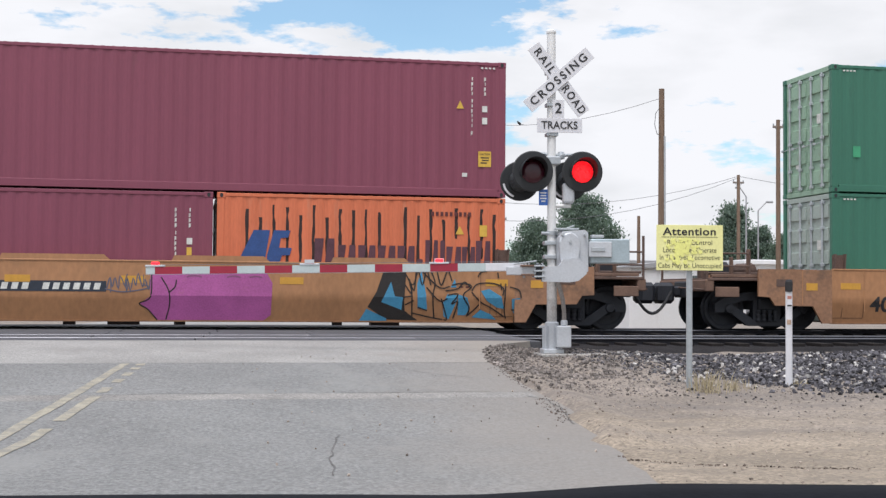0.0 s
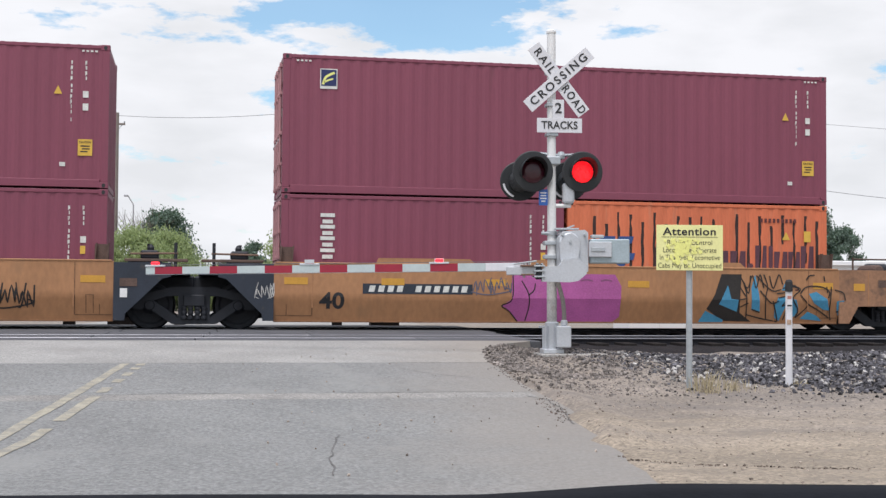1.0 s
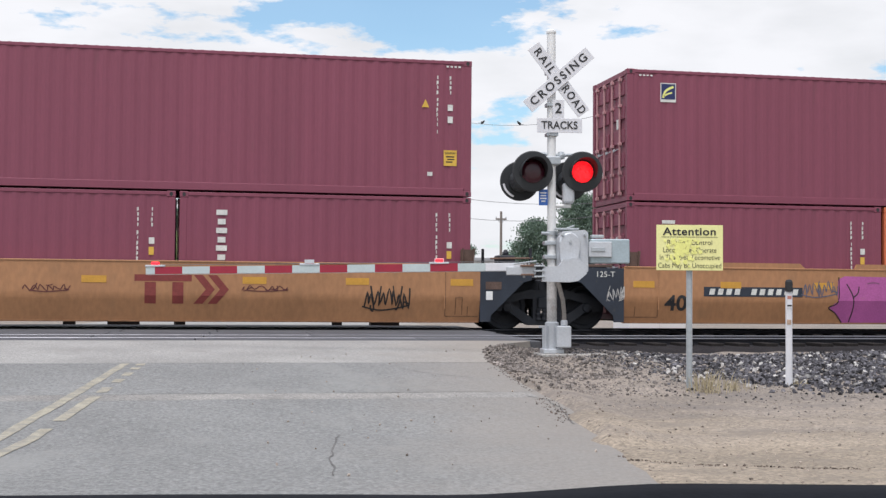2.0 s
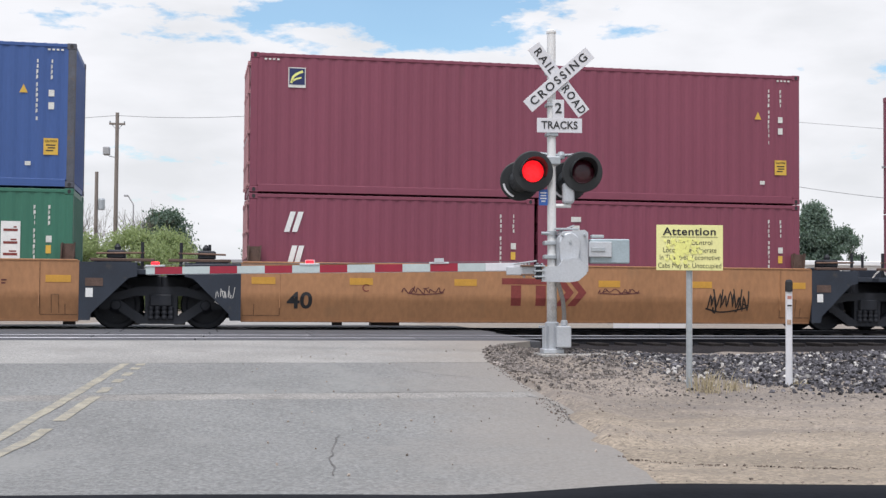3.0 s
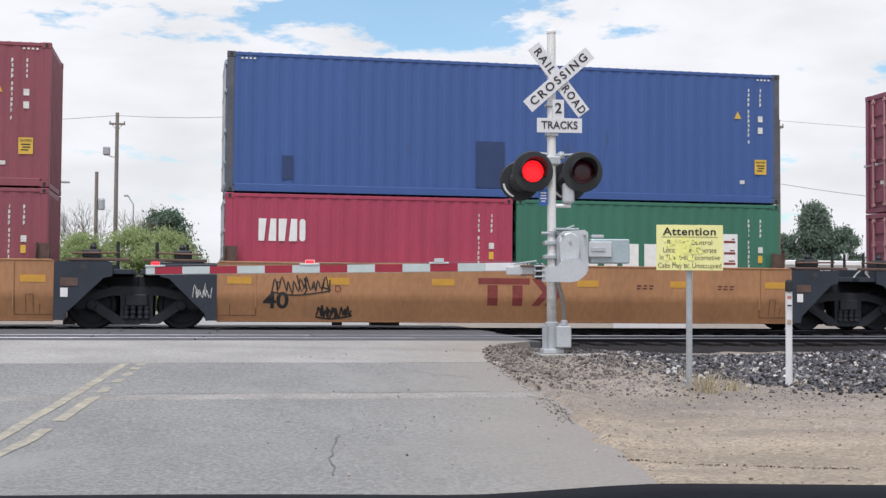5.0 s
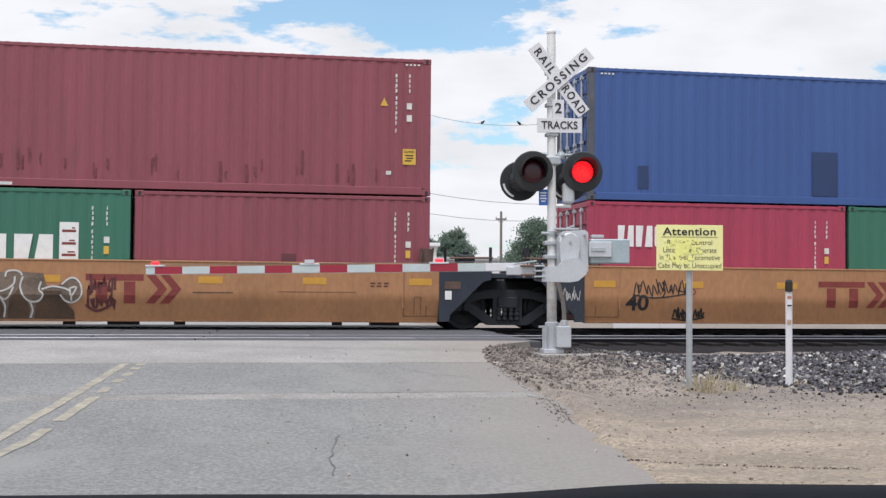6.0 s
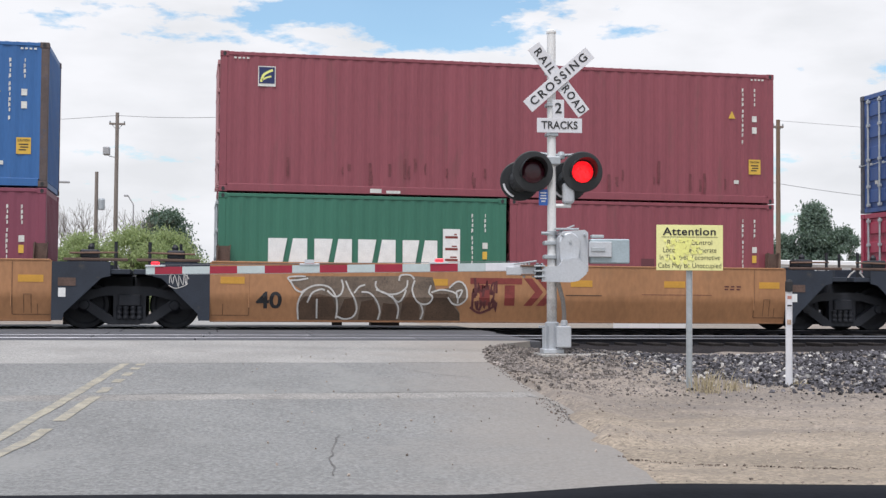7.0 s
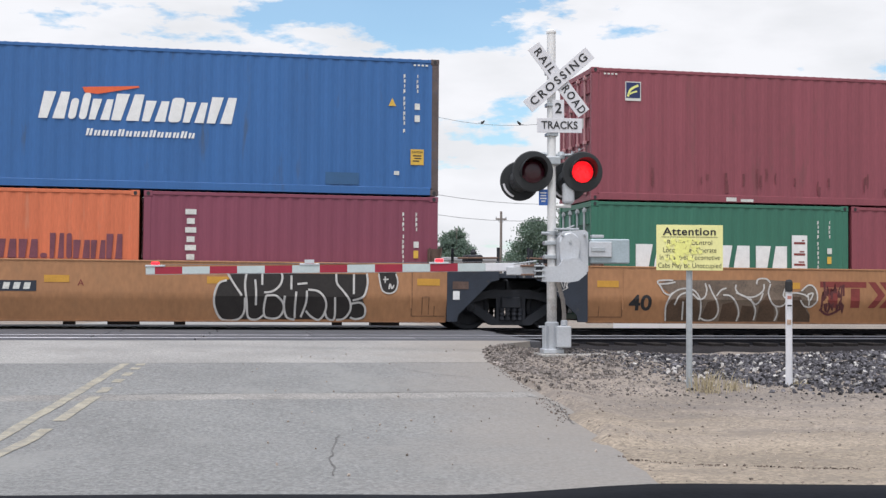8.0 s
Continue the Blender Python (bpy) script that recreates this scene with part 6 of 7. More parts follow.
# ---- the consist ----
def build_train():
    rnd = random.Random(12)
    grp = "containers of the train"
    names = {"b": "ochre well car with dark number board and magenta graffiti", "a": "ochre well car with sloping coupler end", "c": "ochre well car with scrawled black tags",
             "d": "ochre well car with dark red emblem and black tags", "e": "ochre well car with outlined bubble graffiti", "f": "ochre well car with black and white bubble graffiti"}
    cars = {}
    for k in "abcdef":
        cars[k] = well_car(k, "coupler" if k == "a" else "joint", "coupler" if k == "b" else "joint", names[k])

    def top(key, material, label, ends=None, z=TOP_Z, posts=None):
        c = container(CAR_X[key], z, L40, H96, material, label, grp, ends, posts)
        id_marks(c, L40, H96, rnd)
        top_dashes(c, L40 - 0.55, H96)
        top_dashes(c, 0.28, H96)
        return c

    def low(key, right, material, label, codes=True):
        c = container(CAR_X[key] + (L40 - L20 if right else 0), BASE_Z, L20, H86, material, label, grp)
        if codes:
            id_marks(c, L20, H86, rnd, True, True)
        return c
    # a: two green boxes, the lower one tall
    c = container(CAR_X["a"], TOP_Z + 0.305, L40, H96, GREEN, "green steel shipping container with pale green doors", grp, PALEGREEN)
    decal(c, 0.52, 0.70, H96 - 2.1, H96 - 1.85, mat("bright green patch", (0.05, 0.32, 0.16), 0.5))
    top_dashes(c, 0.28, H96)
    c = container(CAR_X["a"], BASE_Z, L40, H96, GREEN, "green steel shipping container with grey-green doors", grp, PALEGREY)
    top_dashes(c, 0.28, H96)
    # b
    c = top("b", MAROON, "maroon steel shipping container with navy emblem")
    emblem(c, H96)
    c = low("b", False, MAROON, "short maroon container with upright white block marks")
    upright_blocks(c, 0.96, 0.30, [2.20, 1.96, 1.72, 1.47], 0.21, CREAMMARK)
    c = low("b", True, ORANGE, "short orange container streaked with black grime", False)
    tri = extrude_poly([(L20 - 1.08, H86 - 0.78), (L20 - 0.90, H86 - 0.78), (L20 - 0.99, H86 - 0.60)], 0.003, 0.006)
    part("warning_triangle", tri, YELLOWMARK, c, "pale yellow warning triangle")
    decal(c, L20 - 0.56, L20 - 0.40, H86 - 0.82, H86 - 0.58, YELLOWMARK, "decal")
    for k in range(9):
        decal(c, 4.45 + 0.10 * k, 4.51 + 0.10 * k, H86 - 0.40, H86 - 0.31, GRIMERED, "code_mark", 0.006)
    streaks(c, L20, H86, rnd)
    emblem_blue(c)
    brand_shapes(c, HYPHENED, 1.18, 0.105, mat("dark plum lettering", (0.09, 0.035, 0.05), 0.6, vary=0.3), 0.0, "dark plum block shapes")
    # c
    c = top("c", MAROON, "maroon steel shipping container with navy emblem")
    emblem(c, H96)
    c = low("c", False, MAROON, "short maroon container with slanted white bars")
    slanted(c)
    c = low("c", True, MAROON, "short maroon container with upright white marks")
    upright_blocks(c, 0.85, 0.22, [2.23, 1.86, 1.50], 0.30, CREAMMARK, 0.06)
    # d
    c = top("d", BLUE, "dark blue steel shipping container with repainted patches", posts=mat("grey weathered blue paint", (0.085, 0.09, 0.11), 0.65, vary=0.3, scale=4, dirt=(0.14, 0.09, 0.06), dirty=0.4))
    for x in (1.14, 5.25):
        decal(c, x, x + (0.24 if x < 2 else 0.62), 0.20 if x > 2 else 0.27, 0.77 if x < 2 else 1.19, mat("dark blue patch", (0.02, 0.042, 0.12), 0.5, vary=0.2), "repaint_patch", 0.005)
    c = low("d", False, CRIMSON, "short crimson container with white block marks")
    brand_shapes(c, [(0.68, 0.36, 0.46), (1.09, 0.38, 0.46), (1.52, 0.12, 0.46)], 1.61, 0.115, WHITEMARK, 0.0, "white block shapes")
    c = low("d", True, GREEN, "short green container with large white block marks")
    green_marks(c)
    # e
    c = top("e", MAROON2, "faded red steel shipping container with rust stains")
    emblem(c, H96)
    stains(c, rnd)
    decal(c, 3.12, 3.36, 0.035, 0.12, CREAMMARK, "worn_mark", 0.001)
    decal(c, 3.46, 3.76, 0.03, 0.09, CREAMMARK, "worn_mark", 0.001)
    c = low("e", False, GREEN, "short green container with large white block marks")
    green_marks(c)
    c = low("e", True, MAROON2, "short faded red container")
    decal(c, 2.95, 3.25, 0.95, 1.35, mat("dark red patch", (0.12, 0.035, 0.045), 0.6), "repaint_patch", 0.005)
    # f
    c = top("f", BLUE2, "bright blue steel shipping container with white block marks", posts=mat("rusted blue paint", (0.10, 0.075, 0.07), 0.7, vary=0.3, scale=4, dirt=(0.05, 0.07, 0.12), dirty=0.4))
    brand_shapes(c, [(4.06, 0.50, 0.54), (4.62, 0.15, 0.42), (4.83, 0.15, 0.54), (5.03, 0.40, 0.42), (5.47, 0.54, 0.54), (6.07, 0.46, 0.42), (6.58, 0.25, 0.50), (6.88, 0.42, 0.42), (7.36, 0.50, 0.54)], 1.38, 0.135, WHITEMARK, 0.2, "white slanted block shapes")
    brand_shapes(c, [(4.98 + 0.155 * k, 0.115, 0.11 if k % 4 else 0.14) for k in range(14)], 1.06, 0.03, WHITEMARK, 0.2)
    part("brand_swoosh", extrude_poly([(4.90, 2.03), (4.95, 1.92), (5.2, 1.90), (6.02, 2.06), (6.0, 2.09)], 0.002, 0.006), mat("red orange mark", (0.7, 0.12, 0.04), 0.5), c)
    decal(c, 9.8, 10.5, 0.2, 0.45, mat("blue green patch", (0.03, 0.10, 0.22), 0.5), "repaint_patch", 0.005)
    c = low("f", False, ORANGE, "short orange container with plum block marks", False)
    brand_shapes(c, HYPHENED, 1.20, 0.105, mat("plum lettering", (0.16, 0.05, 0.07), 0.6, vary=0.3), 0.0, "plum block shapes")
    c = low("f", True, MAROON, "short maroon container with upright white marks")
    upright_blocks(c, 0.94, 0.22, [2.23, 1.86, 1.50], 0.30, CREAMMARK, 0.06)
    return cars


def streaks(c, length, height, rnd):
    """Black grime that has run down the troughs of the corrugation."""
    n = round((length - 0.30) / 0.278)
    p = (length - 0.30) / n
    for i in range(n):
        if rnd.random() < 0.08:
            continue
        x = 0.15 + p * (i + 0.5)
        z1 = height - rnd.uniform(0.2, 0.5)
        z0 = rnd.choice((0.3, 0.9, 1.1, z1 - rnd.uniform(0.4, 1.2)))
        pts = []
        m = 8
        for k in range(m + 1):
            pts.append((x + 0.005 + rnd.uniform(0, 0.025), z1 + (z0 - z1) * k / m))
        for k in range(m, -1, -1):
            pts.append((x + 0.065 + rnd.uniform(-0.01, 0.06) * (k < m), z1 + (z0 - z1) * k / m))
        part("grime_streak", extrude_poly(pts, 0.0215, 0.0275), GRIME, c)


def emblem_blue(c):
    for pts in ([(0.44, 1.18), (0.75, 1.83), (1.08, 1.83), (0.98, 1.18)], [(1.03, 1.15), (1.02, 1.30), (1.16, 1.83), (1.50, 1.83), (1.45, 1.68), (1.30, 1.67), (1.27, 1.47), (1.53, 1.47), (1.49, 1.32), (1.33, 1.31), (1.28, 1.15)]):
        part("brand_emblem", extrude_poly(pts, 0.002, 0.006), LOGOBLUE, c, "blue slanted emblem shape")


def slanted(c):
    z = H86 - 0.37
    for i, (x, zz, h) in enumerate(((0.72, z, 0.42), (0.88, z, 0.42), (0.76, z - 0.70, 0.50), (0.90, z - 0.70, 0.50))):
        part("brand_bar", extrude_poly([(x, zz - h), (x + 0.11, zz - h), (x + 0.24, zz), (x + 0.13, zz)], 0.003, 0.006), WHITEMARK, c)


def green_marks(c):
    brand_shapes(c, [(1.02, 0.80, 0.52), (1.97, 0.78, 0.52), (2.88, 0.79, 0.52), (3.82, 0.74, 0.52)], 1.15, 0.165, WHITEMARK, 0.0, "white block shapes")
    decal(c, 4.68, 5.05, 1.10, 1.92, WHITEMARK, "notice_panel", 0.0055)
    for z in (1.72, 1.47, 1.24):
        decal(c, 4.73, 5.00, z, z + 0.05, REDMARK, "notice_print", 0.003)
        decal(c, 4.80 + (z % 0.2), 4.98, z + 0.07, z + 0.10, REDMARK, "notice_print", 0.003)


def stains(c, rnd):
    for i in range(34):
        x = rnd.gauss(5.2, 3.0)
        if not 0.4 < x < 11.6:
            continue
        z0 = rnd.uniform(0.18, 0.5)
        h, w = rnd.uniform(0.12, 0.45), rnd.uniform(0.025, 0.07)
        part("rust_stain", ribbon([(x, z0), (x + rnd.uniform(-0.02, 0.02), z0 + h * 0.5), (x, z0 + h)], w, 0.010 - 0.00025 * i), RUSTSTAIN, c)


RUSTSTAIN = mat("faint rust stain", (0.165, 0.05, 0.058), 0.9, vary=0.35, scale=6)
GRIMERED = mat("dark rust stain", (0.11, 0.035, 0.035), 0.9, vary=0.3, scale=8)


# ---- graffiti and marks on the car sides ----
def face_y(z):
    """The side's outer face at height z, a few millimetres proud."""
    return -HALF + (max(0, 0.68 - z) / 0.515 * 0.13) - 0.006


def drape(bm):
    """Lays flat marks onto the bent side."""
    for v in bm.verts:
        v.co.y += face_y(v.co.z)
    return bm


def sprayed_patch(outline, y=0.0):
    """A filled painted area, cut along the bend."""
    bm = bmesh.new()
    bm.faces.new([bm.verts.new((x, y, z)) for x, z in outline])
    geom = bm.verts[:] + bm.edges[:] + bm.faces[:]
    bmesh.ops.bisect_plane(bm, geom=geom, plane_co=(0, 0, 0.68), plane_no=(0, 0, 1))
    return drape(bm)


def scrawl(car, x, z, w, h, n, seed, material, stroke=0.03, label="scrawled tag"):
    """A tag: jagged strokes run together, with a swoosh below."""
    rnd = random.Random(seed)
    bm = bmesh.new()
    pts = []
    for i in range(n + 1):
        px = x + w * i / n
        pts.append((px + rnd.uniform(-0.25, 0.25) * w / n, z + h * rnd.uniform(0.05, 0.35)))
        pts.append((px + rnd.uniform(0.1, 0.6) * w / n, z + h * rnd.uniform(0.65, 1.0)))
    ribbon(pts, stroke, 0, bm, steps=3)
    for i in range(n // 2):
        px = x + w * (i + rnd.uniform(0.2, 0.8)) / (n // 2)
        q = [(px, z + h * rnd.uniform(0.6, 1.1))]
        for _ in range(rnd.choice((2, 3, 4))):
            q.append((q[-1][0] + rnd.uniform(-0.7, 0.9) * w / n, z + h * rnd.uniform(0.0, 0.95)))
        ribbon(q, stroke * rnd.uniform(0.7, 1.2), -0.0004, bm, steps=2)
    ribbon([(x - 0.05 * w, z + 0.18 * h), (x + 0.4 * w, z + 0.02 * h), (x + 1.02 * w, z + 0.24 * h), (x + 0.9 * w, z + 0.4 * h)], stroke, -0.0008, bm)
    part("graffiti", drape(bm), material, car, label)


def side_bars(car, x, z0, z1, widths, material, gap=0.05, slant=0.0, label=""):
    for w in widths:
        bm = sprayed_patch([(x, z0), (x + w, z0), (x + w + slant, z1), (x + slant, z1)], 0.002)
        part("side_mark", bm, material, car, label)
        x += w + gap


def car_emblem(car, x):
    """Dark red company emblem as plain bars and chevrons."""
    z0, z1 = 0.52, 1.10
    out = [[(0, z1), (1.12, z1), (1.12, z1 - 0.13), (0, z1 - 0.13)], [(0.20, z1 - 0.15), (0.42, z1 - 0.15), (0.42, z0), (0.20, z0)], [(0.74, z1 - 0.15), (0.96, z1 - 0.15), (0.96, z0), (0.74, z0)],
           [(1.16, z1), (1.34, z1), (1.58, 0.81), (1.34, z0), (1.16, z0), (1.40, 0.81)], [(1.44, z1), (1.62, z1), (1.86, 0.81), (1.62, z0), (1.44, z0), (1.68, 0.81)]]
    for o in out:
        part("emblem_bar", sprayed_patch([(x + a, z) for a, z in o], 0.003), REDMARK, car, "dark red emblem bar")


# spray strokes, drawn on a sheet of about six thumb-widths to the metre
GRAFFITI_B1 = [[(425, 170), (470, 230), (455, 160), (480, 215), (490, 130)], [(440, 140), (475, 190), (500, 130), (520, 190), (540, 125), (560, 190)], [(430, 245), (475, 240)], [(440, 280), (480, 260)], [(470, 225), (475, 335)], [(500, 290), (545, 305)],
               [(560, 125), (580, 180), (570, 240), (580, 340)], [(590, 130), (610, 190), (640, 125), (660, 170)], [(610, 250), (640, 340), (625, 345)], [(630, 215), (690, 205), (720, 175), (750, 200)], [(640, 235), (690, 230), (660, 275), (690, 265), (670, 340)]]
GRAFFITI_B2 = [[(660, 190), (710, 180), (755, 195), (715, 235), (745, 290), (735, 330)], [(755, 215), (780, 185), (830, 178), (880, 185), (910, 205), (905, 235)], [(755, 220), (800, 265), (850, 290), (915, 330)], [(785, 150), (800, 130), (830, 125)], [(880, 130), (885, 155)],
               [(895, 180), (900, 210)], [(920, 180), (915, 290), (925, 340)], [(940, 195), (985, 210), (995, 245)], [(950, 300), (985, 300)], [(470, 315), (560, 335), (620, 345)], [(540, 200), (600, 260), (640, 250)], [(520, 130), (600, 200), (650, 195)], [(735, 330), (780, 290), (800, 265)]]
BLUE_AREAS = [[(495, 190), (502, 165), (515, 125), (528, 185), (536, 220), (545, 300), (500, 295)], [(620, 270), (640, 230), (690, 235), (680, 275), (650, 345), (625, 330)], [(690, 230), (735, 245), (750, 290), (730, 325), (692, 325)],
              [(800, 215), (840, 205), (900, 240), (915, 295), (880, 290), (830, 260)], [(950, 250), (990, 245), (995, 275), (965, 320), (955, 300)], [(760, 335), (800, 300), (850, 320), (880, 345)], [(655, 200), (675, 160), (682, 200)]]
GRAFFITI_E1 = [[(335, 275), (332, 210), (355, 160), (400, 135), (455, 140), (485, 180), (492, 230), (488, 270)], [(370, 205), (390, 165), (425, 150), (440, 155)], [(408, 190), (410, 270)],
               [(362, 99), (335, 98), (292, 103), (305, 125), (322, 152), (345, 162), (360, 152)], [(300, 115), (335, 113), (372, 106)], [(450, 155), (480, 180), (505, 170), (515, 140), (508, 110)]]
GRAFFITI_E2 = [[(490, 260), (520, 272), (555, 265), (572, 235), (565, 195), (540, 150), (525, 115)], [(560, 165), (580, 140), (605, 130)], [(590, 160), (625, 165), (655, 200), (668, 240), (660, 275)],
               [(650, 115), (648, 135), (665, 155), (700, 168), (740, 165), (775, 140), (780, 110)], [(650, 150), (690, 165), (720, 185), (742, 200), (760, 185), (775, 150)], [(715, 175), (735, 205), (745, 230), (740, 270)]]
GRAFFITI_E3 = [[(810, 110), (800, 150), (815, 190), (840, 208), (870, 205), (885, 180), (870, 160), (878, 130)], [(835, 205), (847, 240), (838, 272)], [(880, 160), (920, 148), (965, 155), (985, 165)],
               [(950, 180), (970, 205), (1000, 210), (1028, 185), (1028, 145), (1010, 118), (985, 115), (955, 140)], [(985, 155), (1010, 150), (992, 185), (985, 155)], [(992, 185), (992, 205)], [(745, 112), (752, 90), (790, 88), (808, 105)]]
GRAFFITI_F1 = [[(150, 80), (112, 95), (90, 150), (95, 210), (130, 262), (205, 262), (238, 225), (240, 160)], [(150, 42), (185, 95), (225, 150)], [(248, 42), (240, 100), (250, 180), (258, 250), (300, 262), (335, 240)], [(290, 75), (295, 130), (295, 195)],
               [(325, 42), (325, 100)], [(335, 135), (375, 130), (410, 105), (425, 70), (420, 42)], [(345, 150), (395, 150), (430, 185), (430, 225), (400, 255), (345, 250), (335, 210), (345, 150)], [(470, 55), (470, 120)], [(438, 150), (435, 200), (450, 250), (490, 262)]]
GRAFFITI_F2 = [[(500, 95), (550, 90)], [(495, 130), (490, 200), (490, 255)], [(548, 125), (545, 180), (520, 250)], [(555, 120), (610, 130), (645, 175), (640, 230), (610, 262), (570, 245), (545, 220)], [(695, 45), (700, 90), (735, 130), (765, 170), (770, 215), (740, 255), (700, 262)],
               [(690, 155), (690, 255), (655, 255), (640, 220)], [(785, 45), (785, 140)], [(850, 42), (855, 90), (835, 150), (780, 170)], [(775, 185), (820, 180), (845, 205), (840, 245), (800, 258), (770, 250)]]
GRAFFITI_F3 = [[(912, 42), (920, 90), (935, 125), (970, 135), (1000, 120), (1010, 80), (1000, 42)], [(945, 55), (945, 85)], [(935, 70), (962, 68)], [(965, 115), (970, 90), (980, 112), (990, 95)]]


def outlines(car, strokes, width, x0, kx, z0, kz, material=None):
    bm = bmesh.new()
    for i, s in enumerate(strokes):
        ribbon([((x - x0) / kx, 0.17 + (z0 - z) / kz) for x, z in s], width, -0.0035 - 0.0003 * i, bm)
    bmesh.ops.bisect_plane(bm, geom=bm.verts[:] + bm.edges[:] + bm.faces[:], plane_co=(0, 0, 0.68), plane_no=(0, 0, 1))
    part("graffiti_outline", drape(bm), material or SPRAYWHITE, car, "sprayed outline")


def paint_cars(cars):
    b, c, d, e, f = (cars[k] for k in "bcdef")
    # number boards: dark panel with pale bars
    for car, x in ((b, 1.67), (f, 1.80)):
        part("number_board", sprayed_patch([(x, 0.75), (x + 2.32, 0.75), (x + 2.32, 0.96), (x, 0.96)], 0.002), SLATE, car, "dark board with pale marks")
        for i in range(11):
            if i == 4:
                continue
            part("board_mark", sprayed_patch([(x + 0.12 + i * 0.195, 0.79), (x + 0.24 + i * 0.195, 0.79), (x + 0.27 + i * 0.195, 0.92), (x + 0.15 + i * 0.195, 0.92)], -0.002), CREAMMARK, car)
    # b: plates on the top chord, magenta area, blue and black piece
    for x0, x1 in ((1.95, 4.05), (5.25, 7.2), (8.45, 10.1)):
        part("chord_plate", extrude_poly([(x0, 1.385), (x0 + 0.05, 1.49), (x1 - 0.12, 1.49), (x1, 1.385)], -HALF - 0.005, -HALF + 0.04), TAN, b)
    part("graffiti_fill", sprayed_patch([(4.64, 0.52), (4.80, 0.42), (4.98, 0.19), (7.10, 0.19), (7.24, 0.30), (7.26, 0.95), (7.12, 1.20), (5.0, 1.22), (4.84, 1.15), (4.84, 0.66)]), SPRAYPINK, b, "magenta sprayed area")
    bm = ribbon([(4.86, 1.2), (4.85, 0.66), (4.63, 0.52), (4.80, 0.40), (4.98, 0.19)], 0.025, -0.003)
    ribbon([(5.05, 1.05), (5.2, 0.78), (5.22, 0.5), (5.15, 0.2)], 0.025, -0.003, bm)
    ribbon([(5.35, 1.0), (5.32, 0.85), (5.2, 0.74)], 0.025, -0.003, bm)
    part("graffiti", drape(bm), SPRAYBLACK, b)
    for x0, x1 in ((5.55, 5.85), (6.35, 6.62), (6.8, 7.05)):
        part("graffiti_shade", drape(ribbon([(x0, 1.06), ((x0 + x1) / 2, 1.085), (x1, 1.06)], 0.03, -0.003)), mat("dull plum smear", (0.22, 0.075, 0.16), 0.7), b)
    scrawl(b, 4.0, 0.74, 0.8, 0.38, 7, 61, mat("faded blue spray", (0.10, 0.10, 0.14), 0.6), 0.024)
    part("graffiti_fill", sprayed_patch([(9.22, 0.48), (9.40, 0.80), (9.55, 1.24), (10.02, 1.24), (9.98, 0.62), (10.0, 0.40), (10.28, 0.20), (9.60, 0.22)]), SPRAYBLACK, b, "black and blue sprayed letters")
    part("graffiti_fill", sprayed_patch([(9.50, 0.58), (9.70, 1.0), (9.78, 0.70), (9.95, 0.68), (9.93, 0.42)], -0.0015), SPRAYBLUE, b)
    part("graffiti_fill", sprayed_patch([(9.05, 0.19), (9.20, 0.44), (9.62, 0.24), (9.62, 0.19)], -0.0015), SPRAYBLUE, b)
    for area in BLUE_AREAS:
        part("graffiti_fill", sprayed_patch([(9.22 + (x - 265) / 224, 0.19 + (352 - z) / 216) for x, z in area], -0.001), SPRAYBLUE, b)
    outlines(b, GRAFFITI_B1 + GRAFFITI_B2, 0.028, 265 - 9.22 * 224, 224, 356, 216, SPRAYBLACK)
    for car, x0, z0, seed in ((c, -0.66, 0.50, 81), (d, -0.62, 0.55, 82), (e, -0.95, 0.82, 83), (b, -0.5, 0.6, 84)):
        scrawl(car, x0, z0, 0.34, 0.36, 4, seed, SPRAYWHITE, 0.014, "thin white scribble")
    # c
    car_emblem(c, 5.28)
    scrawl(c, 9.9, 0.40, 0.9, 0.48, 8, 63, SPRAYBLACK, 0.032)
    scrawl(c, 7.5, 0.78, 0.8, 0.12, 4, 64, GRIMERED, 0.02)
    scrawl(c, 3.3, 0.74, 0.7, 0.16, 5, 65, GRIMERED, 0.02)
    lettering("C", 0.22, (2.39, -HALF - 0.003, 0.86), REDMARK, c)
    # d
    car_emblem(d, 5.25)
    scrawl(d, 0.98, 0.70, 1.12, 0.42, 9, 66, SPRAYBLACK, 0.028)
    scrawl(d, 1.88, 0.22, 0.68, 0.28, 9, 67, SPRAYBLACK, 0.035)
    lettering("D", 0.2, (2.30, -HALF - 0.003, 0.84), REDMARK, d)
    for car, x0 in ((d, 8.75), (d, 10.6), (b, 11.0), (e, 10.9)):
        side_bars(car, x0, 0.95, 0.98, [0.1, 0.08, 0.1], GRIMERED)
        side_bars(car, x0, 0.89, 0.92, [0.08, 0.1, 0.08], GRIMERED)
    # e
    # sky sheen is put into the paler upper fill, darker brown painted below
    sheen_brown = mat("thin grey brown spray with sheen", (0.155, 0.115, 0.085), 0.4, vary=0.45, scale=3)

    def sheet(pts, x0, kx, z0, kz):
        return [((x - x0) / kx, 0.17 + (z0 - z) / kz) for x, z in pts]
    part("graffiti_fill", sprayed_patch(sheet([(332, 277), (332, 210), (355, 160), (312, 130), (300, 112), (345, 97), (510, 97), (790, 92), (885, 97), (900, 150), (955, 140), (985, 113), (1015, 118), (1032, 150), (1028, 185), (1000, 210), (985, 215), (1003, 245), (1006, 277)], 11, 198, 283, 200)), sheen_brown, e, "grey-brown bubble graffiti with white outline")
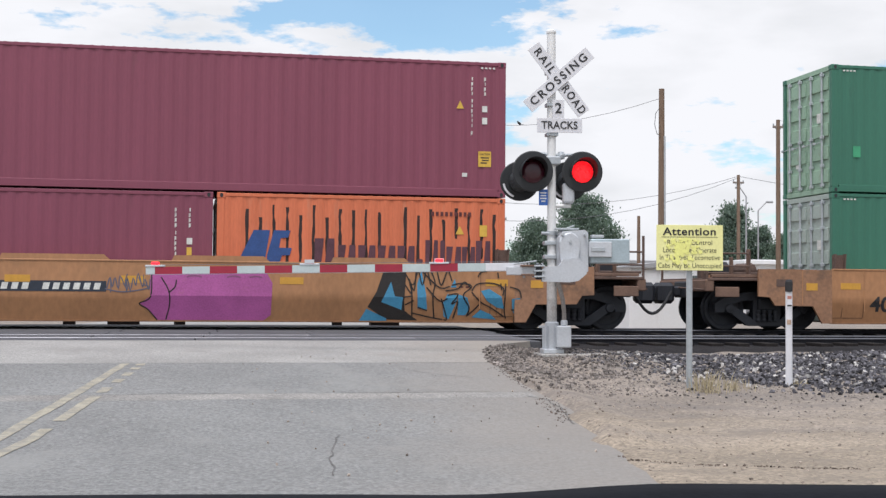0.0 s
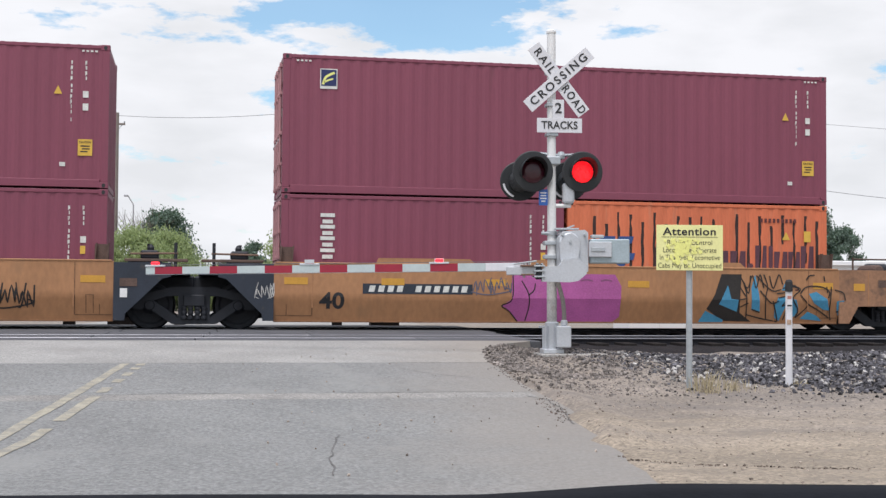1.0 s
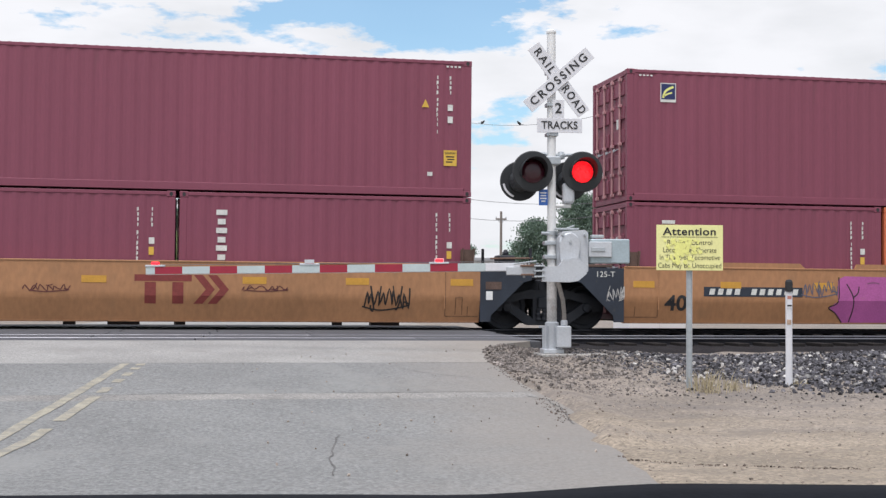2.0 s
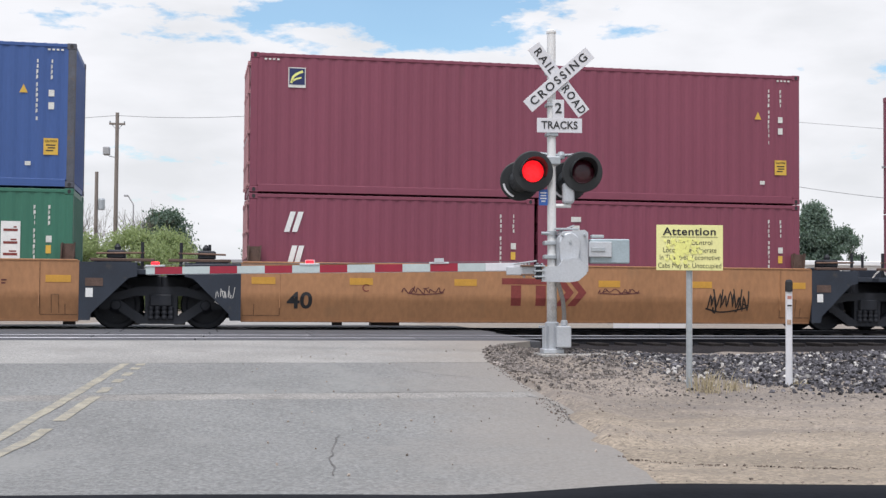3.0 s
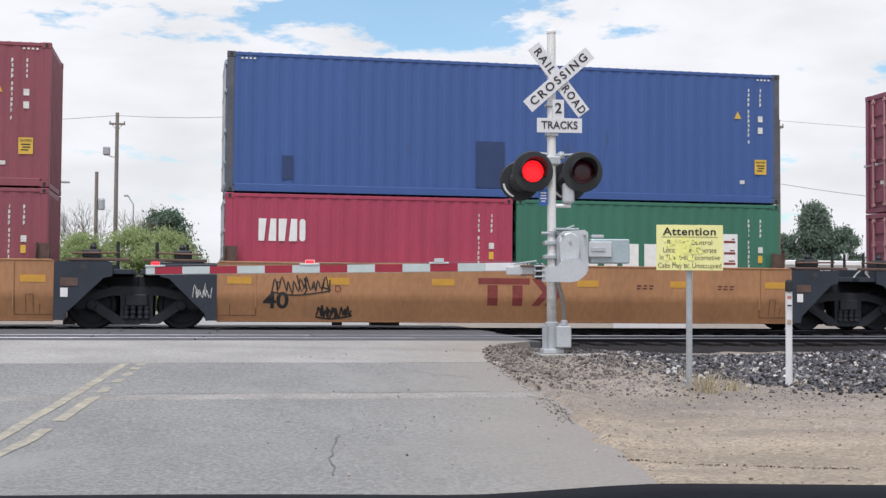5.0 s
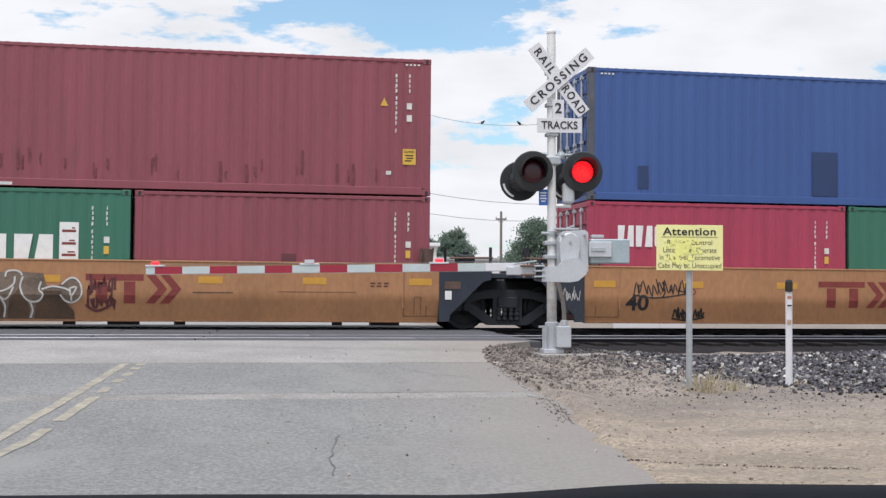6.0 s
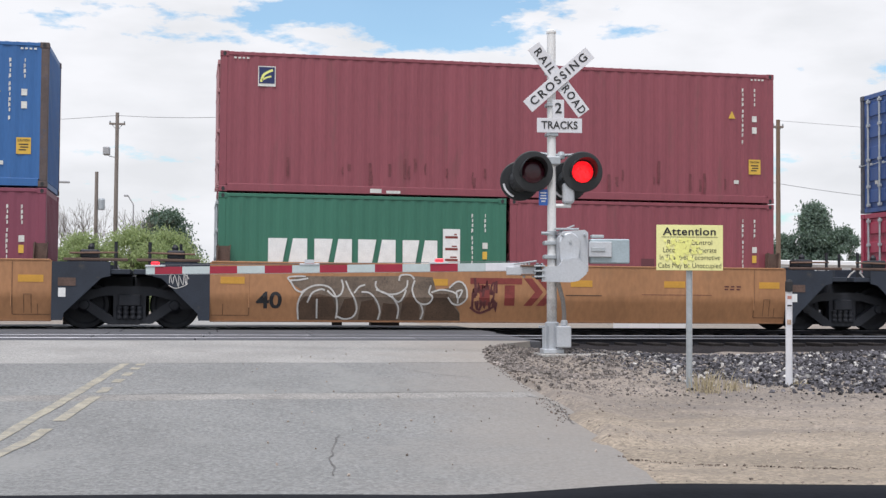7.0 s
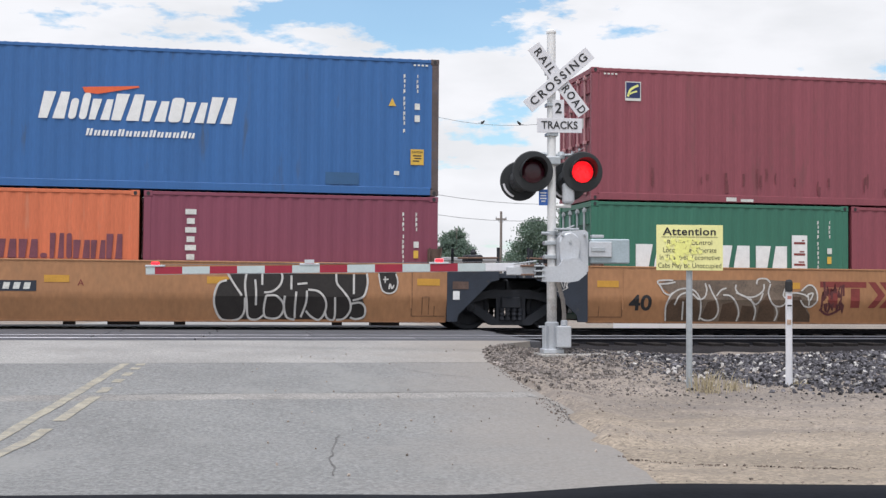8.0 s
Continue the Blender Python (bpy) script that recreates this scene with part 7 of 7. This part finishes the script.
    for pts in ([(336, 275), (334, 210), (360, 180), (420, 170), (470, 182), (489, 230), (486, 275)], [(495, 260), (520, 190), (555, 185), (568, 235), (552, 268), (520, 272)], [(578, 275), (590, 200), (640, 190), (664, 240), (656, 275)],
                [(672, 275), (680, 205), (730, 210), (740, 240), (736, 275)], [(752, 275), (760, 200), (800, 150), (822, 195), (836, 240), (832, 275)], [(852, 275), (860, 215), (890, 165), (950, 165), (975, 215), (1002, 248), (1004, 275)]):
        part("graffiti_fill", sprayed_patch(sheet(pts, 11, 198, 283, 200), -0.0015), SPRAYBROWN, e)
    outlines(e, GRAFFITI_E1 + GRAFFITI_E2 + GRAFFITI_E3, 0.034, 11, 198, 283, 200)
    car_emblem(e, 5.22)
    scrawl(e, 5.25, 0.35, 0.5, 0.75, 5, 70, GRIMERED, 0.05)
    side_bars(e, 7.3, 0.74, 0.755, [0.8], SPRAYBLACK)
    side_bars(e, 9.0, 0.77, 0.78, [1.6], GRIMERED)
    # f
    part("graffiti_fill", sprayed_patch([(7.56, 0.60), (7.66, 0.95), (7.90, 1.04), (7.86, 1.15), (10.65, 1.15), (10.64, 0.89), (10.57, 0.64), (10.65, 0.44), (10.61, 0.22), (7.74, 0.21), (7.59, 0.36)]), SPRAYBLACK, f, "black bubble graffiti with white outline")
    outlines(f, GRAFFITI_F1 + GRAFFITI_F2, 0.042, 90 - 7.56 * 246, 246, 270, 229)
    part("graffiti_fill", sprayed_patch(sheet([(912, 35), (920, 90), (935, 125), (970, 135), (1000, 120), (1010, 80), (1000, 35)], 90 - 7.56 * 246, 246, 270, 229)), SPRAYBLACK, f)
    outlines(f, GRAFFITI_F3, 0.03, 90 - 7.56 * 246, 246, 270, 229)
    lettering("A", 0.18, (4.96, -HALF - 0.003, 0.92), REDMARK, f)


# ---- what moves ----
STATIONS = [-5.64, -1.95, 1.80, 5.51, 9.27, 13.03, 16.80, 20.58, 24.35, 28.16, 31.98, 35.83, 39.71, 43.55, 47.50, 51.52, 55.44]   # every half second


def train_x(t):
    """How far the train's zero (the left end of the second car's load) stands along the track."""
    i = min(int(t * 2), 15)
    return STATIONS[i] + (STATIONS[i + 1] - STATIONS[i]) * (t * 2 - i)


def lamp_open(phase, t):
    """Whether the lamps of that phase shine."""
    to_left, to_right = (0.2, 1.25, 2.45, 3.66, 4.86, 6.06, 7.26), (0.66, 1.85, 3.06, 4.23, 5.42, 6.62, 7.9)
    last_l = max([x for x in to_left if x <= t], default=-1)
    last_r = max([x for x in to_right if x <= t], default=-0.5)
    lit = "left" if last_l > last_r else "right"
    return lit == phase and t - max(last_l, last_r) > 0.05


def motions():
    times = [0.5 * i for i in range(17)]
    for ob, x, y, z in MOVING:
        walk(ob, [(t, pose(x + train_x(t), y, z)) for t in times])
    fine = [i / 15 for i in range(121)]
    for ob, x, y in ROLLING:
        walk(ob, [(t, pose(x, y, 0.482, 0, math.degrees(train_x(t) / 0.482), 0)) for t in fine])
    ticks = [i / 30 for i in range(241)]
    for phase, covers in DARK_COVERS.items():
        rows = [ticks[0]]
        for a, b in zip(ticks, ticks[1:]):
            if lamp_open(phase, a) != lamp_open(phase, b):
                rows += [a, b]
        rows = sorted(set(rows + [8.0]))
        for ob, shut, clear in covers:
            walk(ob, [(t, pose(0, clear if lamp_open(phase, t) else shut, 0)) for t in rows])


build_ground()
build_road()
build_tracks()
build_signals()
build_signs()
build_beyond()
build_dashboard()
paint_cars(build_train())
build_stones()
build_mound()
build_clods()
motions()
